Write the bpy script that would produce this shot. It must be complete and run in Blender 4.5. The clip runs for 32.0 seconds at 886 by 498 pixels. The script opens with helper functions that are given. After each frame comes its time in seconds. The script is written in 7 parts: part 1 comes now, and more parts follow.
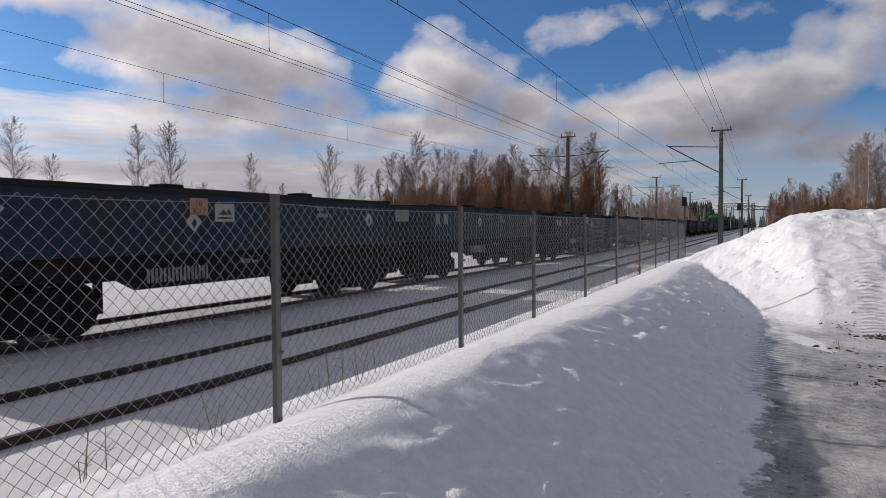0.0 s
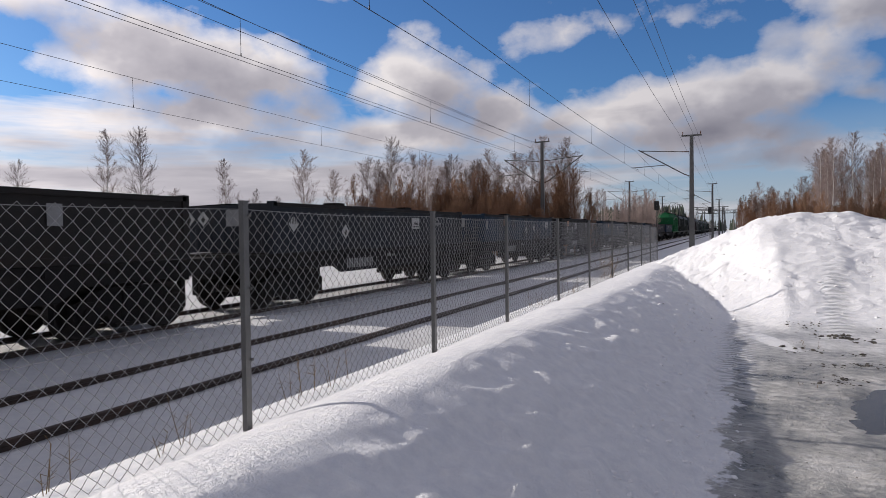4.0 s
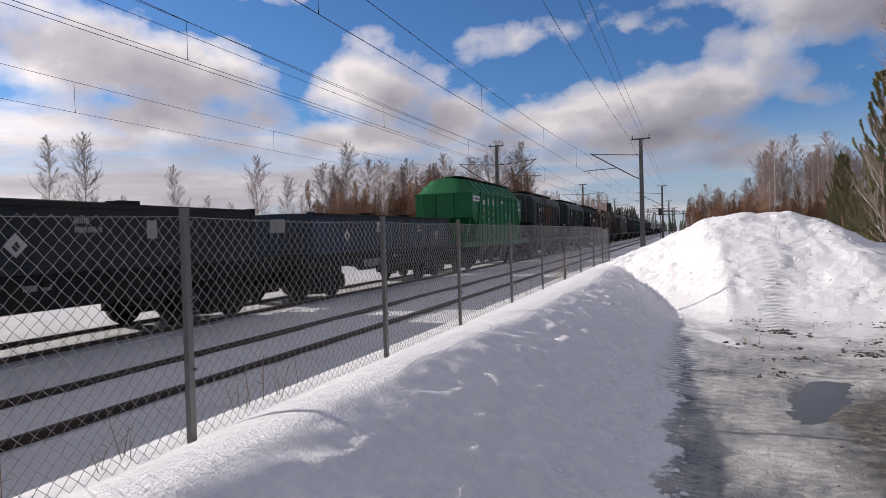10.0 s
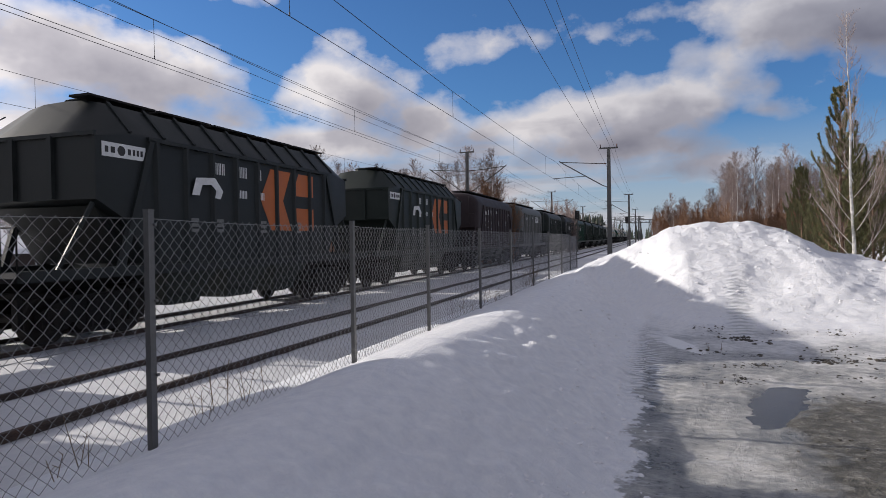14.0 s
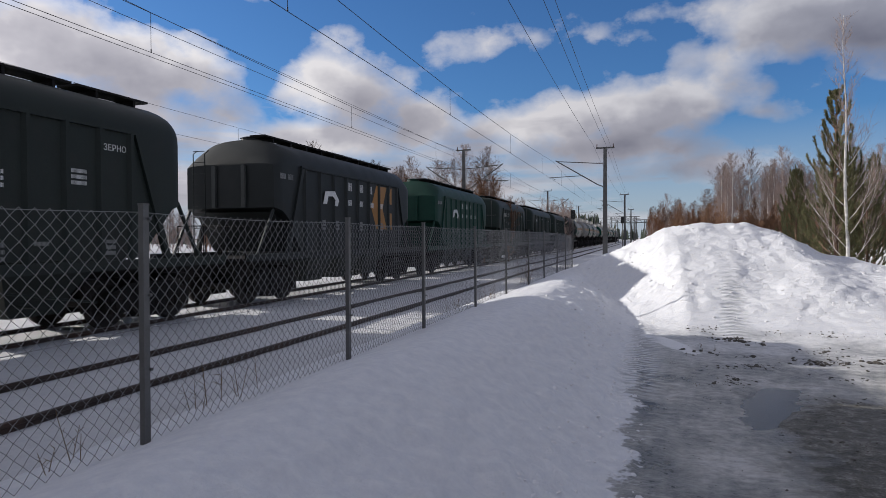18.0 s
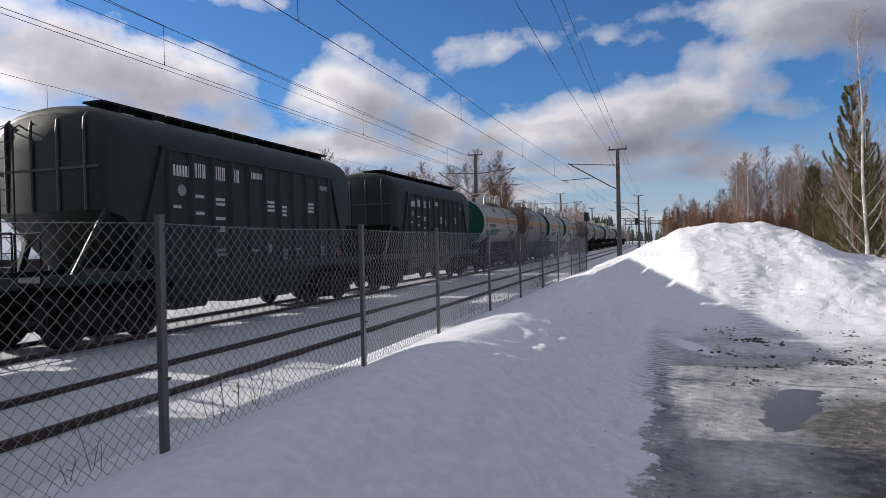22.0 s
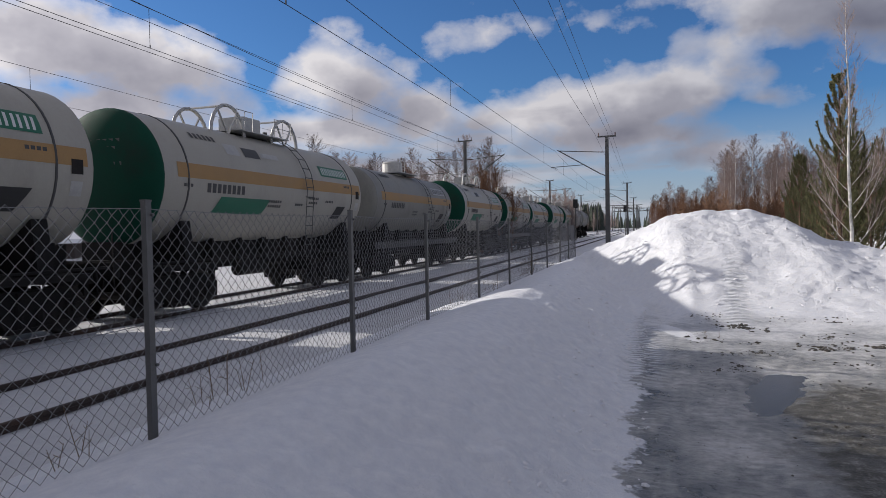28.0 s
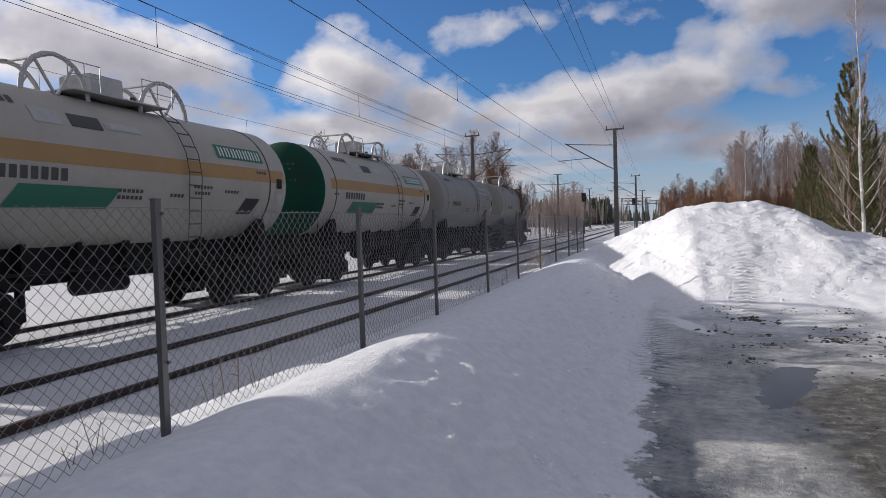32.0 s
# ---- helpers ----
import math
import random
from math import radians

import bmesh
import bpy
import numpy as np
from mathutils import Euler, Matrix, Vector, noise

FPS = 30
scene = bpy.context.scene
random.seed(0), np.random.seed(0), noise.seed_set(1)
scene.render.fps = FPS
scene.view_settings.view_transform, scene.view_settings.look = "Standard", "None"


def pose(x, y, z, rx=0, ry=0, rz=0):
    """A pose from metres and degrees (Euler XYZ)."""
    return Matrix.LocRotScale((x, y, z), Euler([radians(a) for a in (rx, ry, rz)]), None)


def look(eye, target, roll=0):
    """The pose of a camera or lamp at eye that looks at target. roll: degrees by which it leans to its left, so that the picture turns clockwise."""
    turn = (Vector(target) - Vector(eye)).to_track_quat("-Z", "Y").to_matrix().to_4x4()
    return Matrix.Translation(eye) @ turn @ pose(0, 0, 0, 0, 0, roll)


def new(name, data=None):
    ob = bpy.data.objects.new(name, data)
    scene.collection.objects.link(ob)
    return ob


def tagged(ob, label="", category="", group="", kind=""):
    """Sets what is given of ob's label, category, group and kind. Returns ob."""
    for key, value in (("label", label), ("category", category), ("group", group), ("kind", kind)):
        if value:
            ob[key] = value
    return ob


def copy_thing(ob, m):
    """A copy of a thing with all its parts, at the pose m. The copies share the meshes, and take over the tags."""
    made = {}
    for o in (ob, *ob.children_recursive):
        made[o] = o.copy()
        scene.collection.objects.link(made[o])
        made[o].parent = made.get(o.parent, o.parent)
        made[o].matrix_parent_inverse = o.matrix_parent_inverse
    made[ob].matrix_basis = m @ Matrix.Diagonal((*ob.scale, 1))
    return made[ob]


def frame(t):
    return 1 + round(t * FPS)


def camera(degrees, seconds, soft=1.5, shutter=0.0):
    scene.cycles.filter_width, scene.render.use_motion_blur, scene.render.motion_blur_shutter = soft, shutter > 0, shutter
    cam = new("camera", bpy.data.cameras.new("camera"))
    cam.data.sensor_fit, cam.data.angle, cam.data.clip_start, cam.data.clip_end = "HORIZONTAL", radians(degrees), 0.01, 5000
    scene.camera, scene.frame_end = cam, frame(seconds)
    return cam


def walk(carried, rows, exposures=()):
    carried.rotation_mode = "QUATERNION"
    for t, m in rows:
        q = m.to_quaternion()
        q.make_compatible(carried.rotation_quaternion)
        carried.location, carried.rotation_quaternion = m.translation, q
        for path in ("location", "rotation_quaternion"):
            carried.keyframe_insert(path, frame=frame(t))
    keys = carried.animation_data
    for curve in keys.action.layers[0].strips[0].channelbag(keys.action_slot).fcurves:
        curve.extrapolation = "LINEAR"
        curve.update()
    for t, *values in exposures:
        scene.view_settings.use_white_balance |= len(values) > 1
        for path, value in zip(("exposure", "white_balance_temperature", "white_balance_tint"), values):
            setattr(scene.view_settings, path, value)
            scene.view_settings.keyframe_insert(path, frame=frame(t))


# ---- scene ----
cam = camera(70.25, 32.0, 0.72)
PATH = [
    (0, 0.000, 0.000, 1.820, 26.801, -1.941, -0.447),
    (0.5, 0.001, 0.000, 1.820, 26.708, -1.988, -0.209),
    (1, 0.003, 0.000, 1.820, 26.723, -1.564, -0.681),
    (1.5, 0.007, 0.001, 1.820, 26.357, -1.597, -0.742),
    (2, 0.012, 0.001, 1.820, 26.162, -1.784, -0.818),
    (2.5, 0.018, 0.002, 1.820, 26.012, -1.865, -0.844),
    (3, 0.025, 0.003, 1.820, 25.689, -1.511, -0.634),
    (3.1, 0.027, 0.003, 1.820, 24.869, -1.585, -1.078),
    (3.5, 0.033, 0.003, 1.820, 24.908, -1.450, -0.847),
    (5.5, 0.068, 0.007, 1.820, 22.567, -1.844, -1.348),
    (6, 0.076, 0.008, 1.820, 22.094, -1.831, -1.661),
    (6.5, 0.085, 0.009, 1.820, 21.925, -1.682, -1.551),
    (7, 0.093, 0.009, 1.820, 22.232, -1.633, -1.834),
    (7.5, 0.100, 0.010, 1.820, 22.158, -1.568, -1.882),
    (8, 0.106, 0.011, 1.820, 22.071, -1.454, -1.853),
    (8.5, 0.111, 0.011, 1.820, 21.344, -0.994, -2.142),
    (9, 0.115, 0.012, 1.820, 20.517, -1.568, -1.760),
    (9.5, 0.117, 0.012, 1.820, 21.143, -0.891, -2.120),
    (10, 0.118, 0.012, 1.820, 20.779, -1.204, -1.663),
    (10.5, 0.118, 0.012, 1.820, 19.323, -1.277, -1.342),
    (11, 0.118, 0.012, 1.820, 18.674, -1.071, -1.344),
    (11.5, 0.118, 0.012, 1.820, 18.188, -0.816, -1.052),
    (12, 0.118, 0.012, 1.820, 18.112, -0.880, -1.139),
    (12.5, 0.118, 0.012, 1.820, 17.817, -1.178, -1.088),
    (13, 0.118, 0.012, 1.820, 18.069, -1.105, -1.178),
    (13.5, 0.118, 0.012, 1.820, 18.131, -1.245, -1.083),
    (14, 0.118, 0.012, 1.820, 17.996, -0.777, -0.964),
    (14.5, 0.118, 0.012, 1.820, 18.106, -1.177, -1.102),
    (16.5, 0.118, 0.012, 1.820, 18.519, -0.824, -1.460),
    (17, 0.118, 0.012, 1.820, 18.252, -1.788, -1.786),
    (17.5, 0.118, 0.012, 1.820, 17.887, -1.826, -0.289),
    (18, 0.118, 0.012, 1.820, 17.594, -0.987, -0.267),
    (18.5, 0.118, 0.012, 1.820, 17.408, -0.694, -0.691),
    (19, 0.118, 0.012, 1.820, 16.729, -1.063, -0.188),
    (19.5, 0.118, 0.012, 1.820, 17.018, -0.824, -0.705),
    (20, 0.118, 0.012, 1.820, 17.061, -0.636, -0.685),
    (20.5, 0.118, 0.012, 1.820, 17.558, -0.211, -1.074),
    (21, 0.118, 0.012, 1.820, 17.755, -0.395, -1.055),
    (21.5, 0.118, 0.012, 1.820, 18.419, -0.604, -1.331),
    (22, 0.118, 0.012, 1.820, 18.813, -0.512, -1.328),
    (22.5, 0.118, 0.012, 1.820, 18.597, -1.258, -1.061),
    (23, 0.118, 0.012, 1.820, 18.484, -1.289, -0.980),
    (23.5, 0.118, 0.012, 1.820, 18.494, -1.237, -1.328),
    (24, 0.118, 0.012, 1.820, 18.795, -1.322, -1.237),
    (24.5, 0.118, 0.012, 1.820, 19.154, -0.867, -0.931),
    (26.5, 0.118, 0.012, 1.820, 18.955, -0.810, -1.236),
    (27, 0.118, 0.012, 1.820, 18.468, -1.257, -1.287),
    (27.5, 0.118, 0.012, 1.820, 17.871, -1.154, -0.983),
    (28, 0.118, 0.012, 1.820, 17.859, -1.760, -1.183),
    (28.4, 0.118, 0.012, 1.820, 18.066, -2.251, -1.132),
    (28.5, 0.118, 0.012, 1.820, 17.739, -1.845, -1.292),
    (29, 0.118, 0.012, 1.820, 18.808, -1.716, -1.443),
    (29.5, 0.118, 0.012, 1.820, 18.866, -1.256, -1.493),
    (30, 0.118, 0.012, 1.820, 18.539, -1.883, -1.335),
    (30.5, 0.118, 0.012, 1.820, 18.584, -1.806, -1.503),
    (31, 0.118, 0.012, 1.820, 18.323, -1.814, -1.744),
    (31.5, 0.118, 0.012, 1.820, 18.440, -2.104, -2.036),
    (32, 0.118, 0.012, 1.820, 18.637, -2.167, -1.854),
]


def stand(x, y, z, yaw, pitch, roll):
    return pose(x, y, z, 0, 0, yaw) @ pose(0, 0, 0, 90 + pitch) @ pose(0, 0, 0, 0, 0, roll)


EXPOSURES = [(0, -0.16, 6560, 13), (3, -0.02, 6580, 13), (6, 0.06, 6600, 14), (9, 0.1, 6650, 15), (13, 0.08, 6560, 13), (17, 0.0, 6390, 11), (21, 0.06, 6360, 11), (23, 0.2, 6430, 12), (28, -0.06, 6380, 12), (32, 0.03, 6430, 12)]
walk(cam, [(t, stand(*row)) for t, *row in PATH], EXPOSURES)

# ---- light ----
SUN_EL, SUN_AZ = 20.2, 272.0  # degrees; the azimuth is counted clockwise from +y
world = bpy.data.worlds.new("sky")
scene.world = world
world.use_nodes = True
scene.view_settings.exposure = 0.0


def add_node(tree, kind, **values):
    node = tree.nodes.new(kind)
    for key, value in values.items():
        if key in node.inputs:
            node.inputs[key].default_value = value
    return node


def calc(tree, op, a, b=None, c=None):
    node = tree.nodes.new("ShaderNodeMath")
    node.operation = op
    for k, v in enumerate((a, b, c)):
        if v is None:
            continue
        if isinstance(v, (int, float)):
            node.inputs[k].default_value = v
        else:
            tree.links.new(v, node.inputs[k])
    return node.outputs[0]


def blend(tree, fac, a, b):
    node = tree.nodes.new("ShaderNodeMix")
    node.data_type = "RGBA"
    for k, v in ((0, fac), (6, a), (7, b)):
        if isinstance(v, (int, float)):
            node.inputs[k].default_value = v
        elif isinstance(v, tuple):
            node.inputs[k].default_value = (*v, 1)
        else:
            tree.links.new(v, node.inputs[k])
    return node.outputs[2]


def ramp(tree, fac, *stops):
    node = tree.nodes.new("ShaderNodeValToRGB")
    el = node.color_ramp.elements
    while len(el) < len(stops):
        el.new(0.5)
    for e, (p, col) in zip(el, stops):
        e.position = p
        e.color = (*col, 1) if isinstance(col, tuple) else (col, col, col, 1)
    tree.links.new(fac, node.inputs[0])
    return node.outputs[0]


def make_sky():
    """Blue air with heaps of cumulus, a layered band towards the horizon and broken cloud all round."""
    wt = world.node_tree
    wt.nodes.clear()
    out = wt.nodes.new("ShaderNodeOutputWorld")
    bg = wt.nodes.new("ShaderNodeBackground")
    sky = wt.nodes.new("ShaderNodeTexSky")
    sky.sky_type, sky.sun_disc = "NISHITA", False
    sky.sun_elevation, sky.sun_rotation = radians(SUN_EL), radians(SUN_AZ)
    sky.air_density, sky.dust_density, sky.ozone_density = 1.0, 0.4, 2.5
    co = wt.nodes.new("ShaderNodeTexCoord")
    sep = wt.nodes.new("ShaderNodeSeparateXYZ")
    wt.links.new(co.outputs["Generated"], sep.inputs[0])
    X, Y, Z = sep.outputs
    az0 = calc(wt, "MULTIPLY", calc(wt, "ARCTAN2", X, Y), 57.29578)   # degrees, to the right of +y
    el0 = calc(wt, "MULTIPLY", calc(wt, "ARCSINE", Z), 57.29578)

    def vec(a, b, c=0.0):
        n = wt.nodes.new("ShaderNodeCombineXYZ")
        for k, v in enumerate((a, b, c)):
            if isinstance(v, float):
                n.inputs[k].default_value = v
            else:
                wt.links.new(v, n.inputs[k])
        return n.outputs[0]

    def fog(az, el, sa, se, scale, detail, rough, seed):
        n = add_node(wt, "ShaderNodeTexNoise", Scale=scale, Detail=detail, Roughness=rough)
        wt.links.new(vec(calc(wt, "MULTIPLY", az, sa), calc(wt, "MULTIPLY", el, se), float(seed)), n.inputs["Vector"])
        return n.outputs["Fac"]

    def density(da, de, detail):
        az, el = calc(wt, "ADD", az0, float(da)), calc(wt, "ADD", el0, float(de))
        puff = calc(wt, "SUBTRACT", fog(az, el, 0.13, 0.18, 1.0, detail, 0.57, 3), 0.5)
        cell = wt.nodes.new("ShaderNodeTexVoronoi")
        cell.feature, cell.inputs["Scale"].default_value, cell.inputs["Smoothness"].default_value = "SMOOTH_F1", 1.0, 0.6
        wob = calc(wt, "MULTIPLY", puff, 1.6)
        wt.links.new(vec(calc(wt, "MULTIPLY_ADD", az, 0.30, wob), calc(wt, "MULTIPLY_ADD", el, 0.46, wob), 5.0), cell.inputs["Vector"])
        billow = calc(wt, "SUBTRACT", 0.42, cell.outputs["Distance"])
        big = calc(wt, "SUBTRACT", fog(az, el, 0.045, 0.10, 1.0, 3.0, 0.5, 9), 0.5)
        total = None
        for a, e, ra, re, tilt, gain in CLOUDS:
            u = calc(wt, "MULTIPLY", calc(wt, "SUBTRACT", az, float(a)), 1.0 / ra)
            lift = calc(wt, "MULTIPLY", u, float(tilt * ra))
            w = calc(wt, "MULTIPLY", calc(wt, "SUBTRACT", calc(wt, "SUBTRACT", el, float(e)), lift), 1.0 / re)
            r2 = calc(wt, "ADD", calc(wt, "MULTIPLY", u, u), calc(wt, "MULTIPLY", w, w))
            m = calc(wt, "MULTIPLY", calc(wt, "SUBTRACT", 1.0, calc(wt, "SQRT", r2)), float(gain))
            total = m if total is None else calc(wt, "SMOOTH_MAX", total, m, 0.25)
        heap = calc(wt, "ADD", total, calc(wt, "ADD", calc(wt, "MULTIPLY_ADD", billow, 0.42, calc(wt, "MULTIPLY", puff, 1.75)), calc(wt, "MULTIPLY", big, 0.5)))
        # layered band low over the land, thinning to the right
        streak = calc(wt, "SUBTRACT", fog(az, el, 0.05, 0.38, 1.0, 5.0, 0.55, 17), 0.5)
        low = calc(wt, "SUBTRACT", 0.66, calc(wt, "ABSOLUTE", calc(wt, "MULTIPLY", calc(wt, "SUBTRACT", el, 5.0), 0.115)))
        side = calc(wt, "MULTIPLY", calc(wt, "MAXIMUM", calc(wt, "ADD", az, 24.0), 0.0), -0.020)
        band = calc(wt, "ADD", calc(wt, "ADD", low, side), calc(wt, "MULTIPLY", streak, 2.4))
        # the rest of the sky: broken cloud
        off = calc(wt, "MAXIMUM", calc(wt, "MULTIPLY", calc(wt, "SUBTRACT", el, 24.0), 0.10), calc(wt, "MULTIPLY", calc(wt, "SUBTRACT", calc(wt, "ABSOLUTE", calc(wt, "ADD", az, 21.0)), 46.0), 0.08))
        off = calc(wt, "MINIMUM", off, REST_COVER)
        rest = calc(wt, "ADD", calc(wt, "MULTIPLY", big, 2.2), calc(wt, "ADD", calc(wt, "MULTIPLY", puff, 0.7), off))
        return calc(wt, "MAXIMUM", calc(wt, "MAXIMUM", heap, band), rest)

    here = density(0, 0, 9.0)
    sunward = density(-4.0, 2.6, 4.0)
    cover = ramp(wt, here, (0.0, 0.0), (0.17, 0.42), (0.52, 1.0))
    thick = calc(wt, "ADD", calc(wt, "MULTIPLY", sunward, 0.62), calc(wt, "MULTIPLY", here, 0.38))
    shade = ramp(wt, thick, (0.08, CLOUD_LIT), (0.42, CLOUD_MID), (0.95, CLOUD_DARK))
    air = wt.nodes.new("ShaderNodeVectorMath")
    air.operation = "MULTIPLY"
    wt.links.new(sky.outputs[0], air.inputs[0])
    air.inputs[1].default_value = SKY_TINT
    hazy = ramp(wt, calc(wt, "MULTIPLY", el0, 0.1), (0.0, 0.85), (1.0, 0.0))
    blue = blend(wt, hazy, air.outputs[0], HAZE)
    # cloud towards the sun is brighter than cloud away from it
    side_gain = ramp(wt, calc(wt, "MULTIPLY_ADD", az0, 1 / 360, 0.5), (0.0, (0.95, 0.96, 1.0)), (0.167, (1.2, 1.2, 1.2)), (0.26, (1.5, 1.48, 1.46)), (0.33, (1.4, 1.38, 1.37)), (0.39, (1.16, 1.16, 1.16)), (0.464, (0.96, 0.96, 0.97)), (0.556, (0.66, 0.70, 0.78)), (1.0, (0.95, 0.96, 1.0)))
    lit = wt.nodes.new("ShaderNodeVectorMath")
    lit.operation = "MULTIPLY"
    wt.links.new(shade, lit.inputs[0])
    wt.links.new(side_gain, lit.inputs[1])
    mixed = blend(wt, cover, blue, lit.outputs[0])
    wt.links.new(mixed, bg.inputs[0])
    bg.inputs[1].default_value = SKY_STRENGTH
    wt.links.new(bg.outputs[0], out.inputs[0])


SKY_STRENGTH = 0.086
SKY_TINT = (0.50, 0.84, 1.24)
REST_COVER = 0.5
HAZE = (5.0, 5.5, 6.4)
CLOUD_LIT, CLOUD_MID, CLOUD_DARK = (8.3, 8.05, 8.05), (4.9, 4.8, 5.2), (2.75, 2.72, 3.2)
# heaps: azimuth, elevation, half width, half height, tilt, gain
CLOUDS = [
    (-46, 14.2, 13.5, 4.6, -0.10, 1.0),
    (-60, 17.6, 10, 2.6, 0.0, 0.7),
    (-43, 10.2, 12, 2.6, -0.04, 0.85),
    (-38.5, 20.6, 5, 1.2, 0.0, 0.45),
    (-27.0, 13.2, 7.8, 4.1, -0.04, 1.05),
    (-20.5, 11.0, 7, 3.0, -0.12, 0.75),
    (-30, 8.7, 11, 2.2, 0.0, 0.8),
    (-13.6, 17.0, 7.5, 1.9, 0.06, 0.36),
    (-6.5, 10.6, 11, 3.2, 0.08, 1.0),
    (2, 11.2, 8.5, 3.5, -0.10, 1.05),
    (-2, 7.9, 13, 1.9, 0.0, 0.7),
    (4.2, 14.9, 5.0, 2.2, -0.15, 0.6),
    (13, 17.0, 12, 3.4, -0.10, 1.1),
    (20, 14.0, 7, 2.8, -0.1, 0.9),
    (8.6, 10.1, 4.5, 1.2, -0.1, 0.45),
    (6, 6.1, 9, 1.4, 0.0, 0.5),
]
make_sky()

sun = new("sun", bpy.data.lights.new("sun", "SUN"))
sun.data.energy, sun.data.angle, sun.data.color = 5.0, radians(0.55), (1.0, 0.935, 0.84)
_a, _e = radians(SUN_AZ), radians(SUN_EL)
sun.matrix_world = look((math.sin(_a) * math.cos(_e) * 50, math.cos(_a) * math.cos(_e) * 50, math.sin(_e) * 50), (0, 0, 0))

# ---- materials ----
def mat(name, base, rough=0.7, metal=0.0, vary=0.25, grain=6.0, fine=60.0, bump=0.15, bump_scale=40.0, dirt=None, dirt_amount=0.5,
        dirt_scale=1.2, random_tint=0.0, spec=0.5, coords="Object", stretch=(1, 1, 1)):
    """A procedural surface: two scales of variation, optional stains with soft edges, and fine relief."""
    m = bpy.data.materials.new(name)
    m.use_nodes = True
    t = m.node_tree
    bsdf = t.nodes["Principled BSDF"]
    co = t.nodes.new("ShaderNodeTexCoord")
    mp = t.nodes.new("ShaderNodeMapping")
    mp.inputs["Scale"].default_value = stretch
    t.links.new(co.outputs[coords], mp.inputs[0])
    n1 = add_node(t, "ShaderNodeTexNoise", Scale=grain, Detail=4.0, Roughness=0.6)
    n2 = add_node(t, "ShaderNodeTexNoise", Scale=fine, Detail=3.0, Roughness=0.6)
    for n in (n1, n2):
        t.links.new(mp.outputs[0], n.inputs["Vector"])
    k = calc(t, "ADD", calc(t, "MULTIPLY", n1.outputs["Fac"], 0.6), calc(t, "MULTIPLY", n2.outputs["Fac"], 0.4))
    lo = tuple(max(0.0, c * (1 - vary)) for c in base)
    hi = tuple(min(1.0, c * (1 + vary)) for c in base)
    col = ramp(t, k, (0.3, lo), (0.7, hi))
    if dirt:
        n3 = add_node(t, "ShaderNodeTexNoise", Scale=dirt_scale, Detail=7.0, Roughness=0.68)
        t.links.new(mp.outputs[0], n3.inputs["Vector"])
        d = ramp(t, n3.outputs["Fac"], (0.62 - 0.3 * dirt_amount, 0.0), (0.86 - 0.3 * dirt_amount, 1.0))
        col = blend(t, calc(t, "MULTIPLY", d, min(1.0, dirt_amount + 0.3)), col, dirt)
    if random_tint:
        info = t.nodes.new("ShaderNodeObjectInfo")
        f = calc(t, "MULTIPLY_ADD", info.outputs["Random"], 2 * random_tint, 1 - random_tint)
        v = t.nodes.new("ShaderNodeVectorMath")
        v.operation = "SCALE"
        t.links.new(col, v.inputs[0])
        t.links.new(f, v.inputs["Scale"])
        col = v.outputs[0]
    t.links.new(col, bsdf.inputs["Base Color"])
    r = calc(t, "MULTIPLY_ADD", n1.outputs["Fac"], 0.25, rough - 0.12)
    t.links.new(r, bsdf.inputs["Roughness"])
    bsdf.inputs["Metallic"].default_value = metal
    bsdf.inputs["Specular IOR Level"].default_value = spec
    if bump:
        n4 = add_node(t, "ShaderNodeTexNoise", Scale=bump_scale, Detail=5.0, Roughness=0.65)
        t.links.new(mp.outputs[0], n4.inputs["Vector"])
        b = add_node(t, "ShaderNodeBump", Strength=bump, Distance=0.02)
        t.links.new(n4.outputs["Fac"], b.inputs["Height"])
        t.links.new(b.outputs[0], bsdf.inputs["Normal"])
    return m


M = {}
M["galv"] = mat("galvanised_steel", (0.15, 0.15, 0.148), 0.5, 0.7, 0.2, 8, 90, 0.08, dirt=(0.2, 0.19, 0.18), dirt_amount=0.25)
M["wire"] = mat("chain_link_wire", (0.24, 0.243, 0.248), 0.5, 0.5, 0.15, 10, 60, 0)
M["rail"] = mat("rusty_rail", (0.045, 0.033, 0.028), 0.65, 0.3, 0.35, 9, 80, 0.2, dirt=(0.10, 0.05, 0.03), dirt_amount=0.4)
M["railtop"] = mat("polished_rail_head", (0.35, 0.34, 0.33), 0.3, 0.9, 0.15, 4, 50, 0.03)
M["cable"] = mat("copper_wire_dark", (0.035, 0.035, 0.04), 0.55, 0.5, 0.1, 6, 30, 0)
M["polesteel"] = mat("weathered_pole_steel", (0.13, 0.13, 0.125), 0.65, 0.4, 0.25, 5, 60, 0.1, dirt=(0.08, 0.06, 0.05), dirt_amount=0.4)
M["insul"] = mat("brown_porcelain", (0.10, 0.05, 0.035), 0.25, 0, 0.15, 12, 60, 0)
M["gond_blue"] = mat("worn_blue_paint", (0.014, 0.031, 0.056), 0.6, 0.0, 0.35, 1.6, 40, 0.12, dirt=(0.035, 0.03, 0.028), dirt_amount=0.62, dirt_scale=0.9, spec=0.22)
M["gond_dark"] = mat("sooty_dark_paint", (0.017, 0.016, 0.0155), 0.7, 0.0, 0.35, 1.6, 40, 0.12, dirt=(0.028, 0.02, 0.015), dirt_amount=0.45, dirt_scale=0.9, spec=0.22)
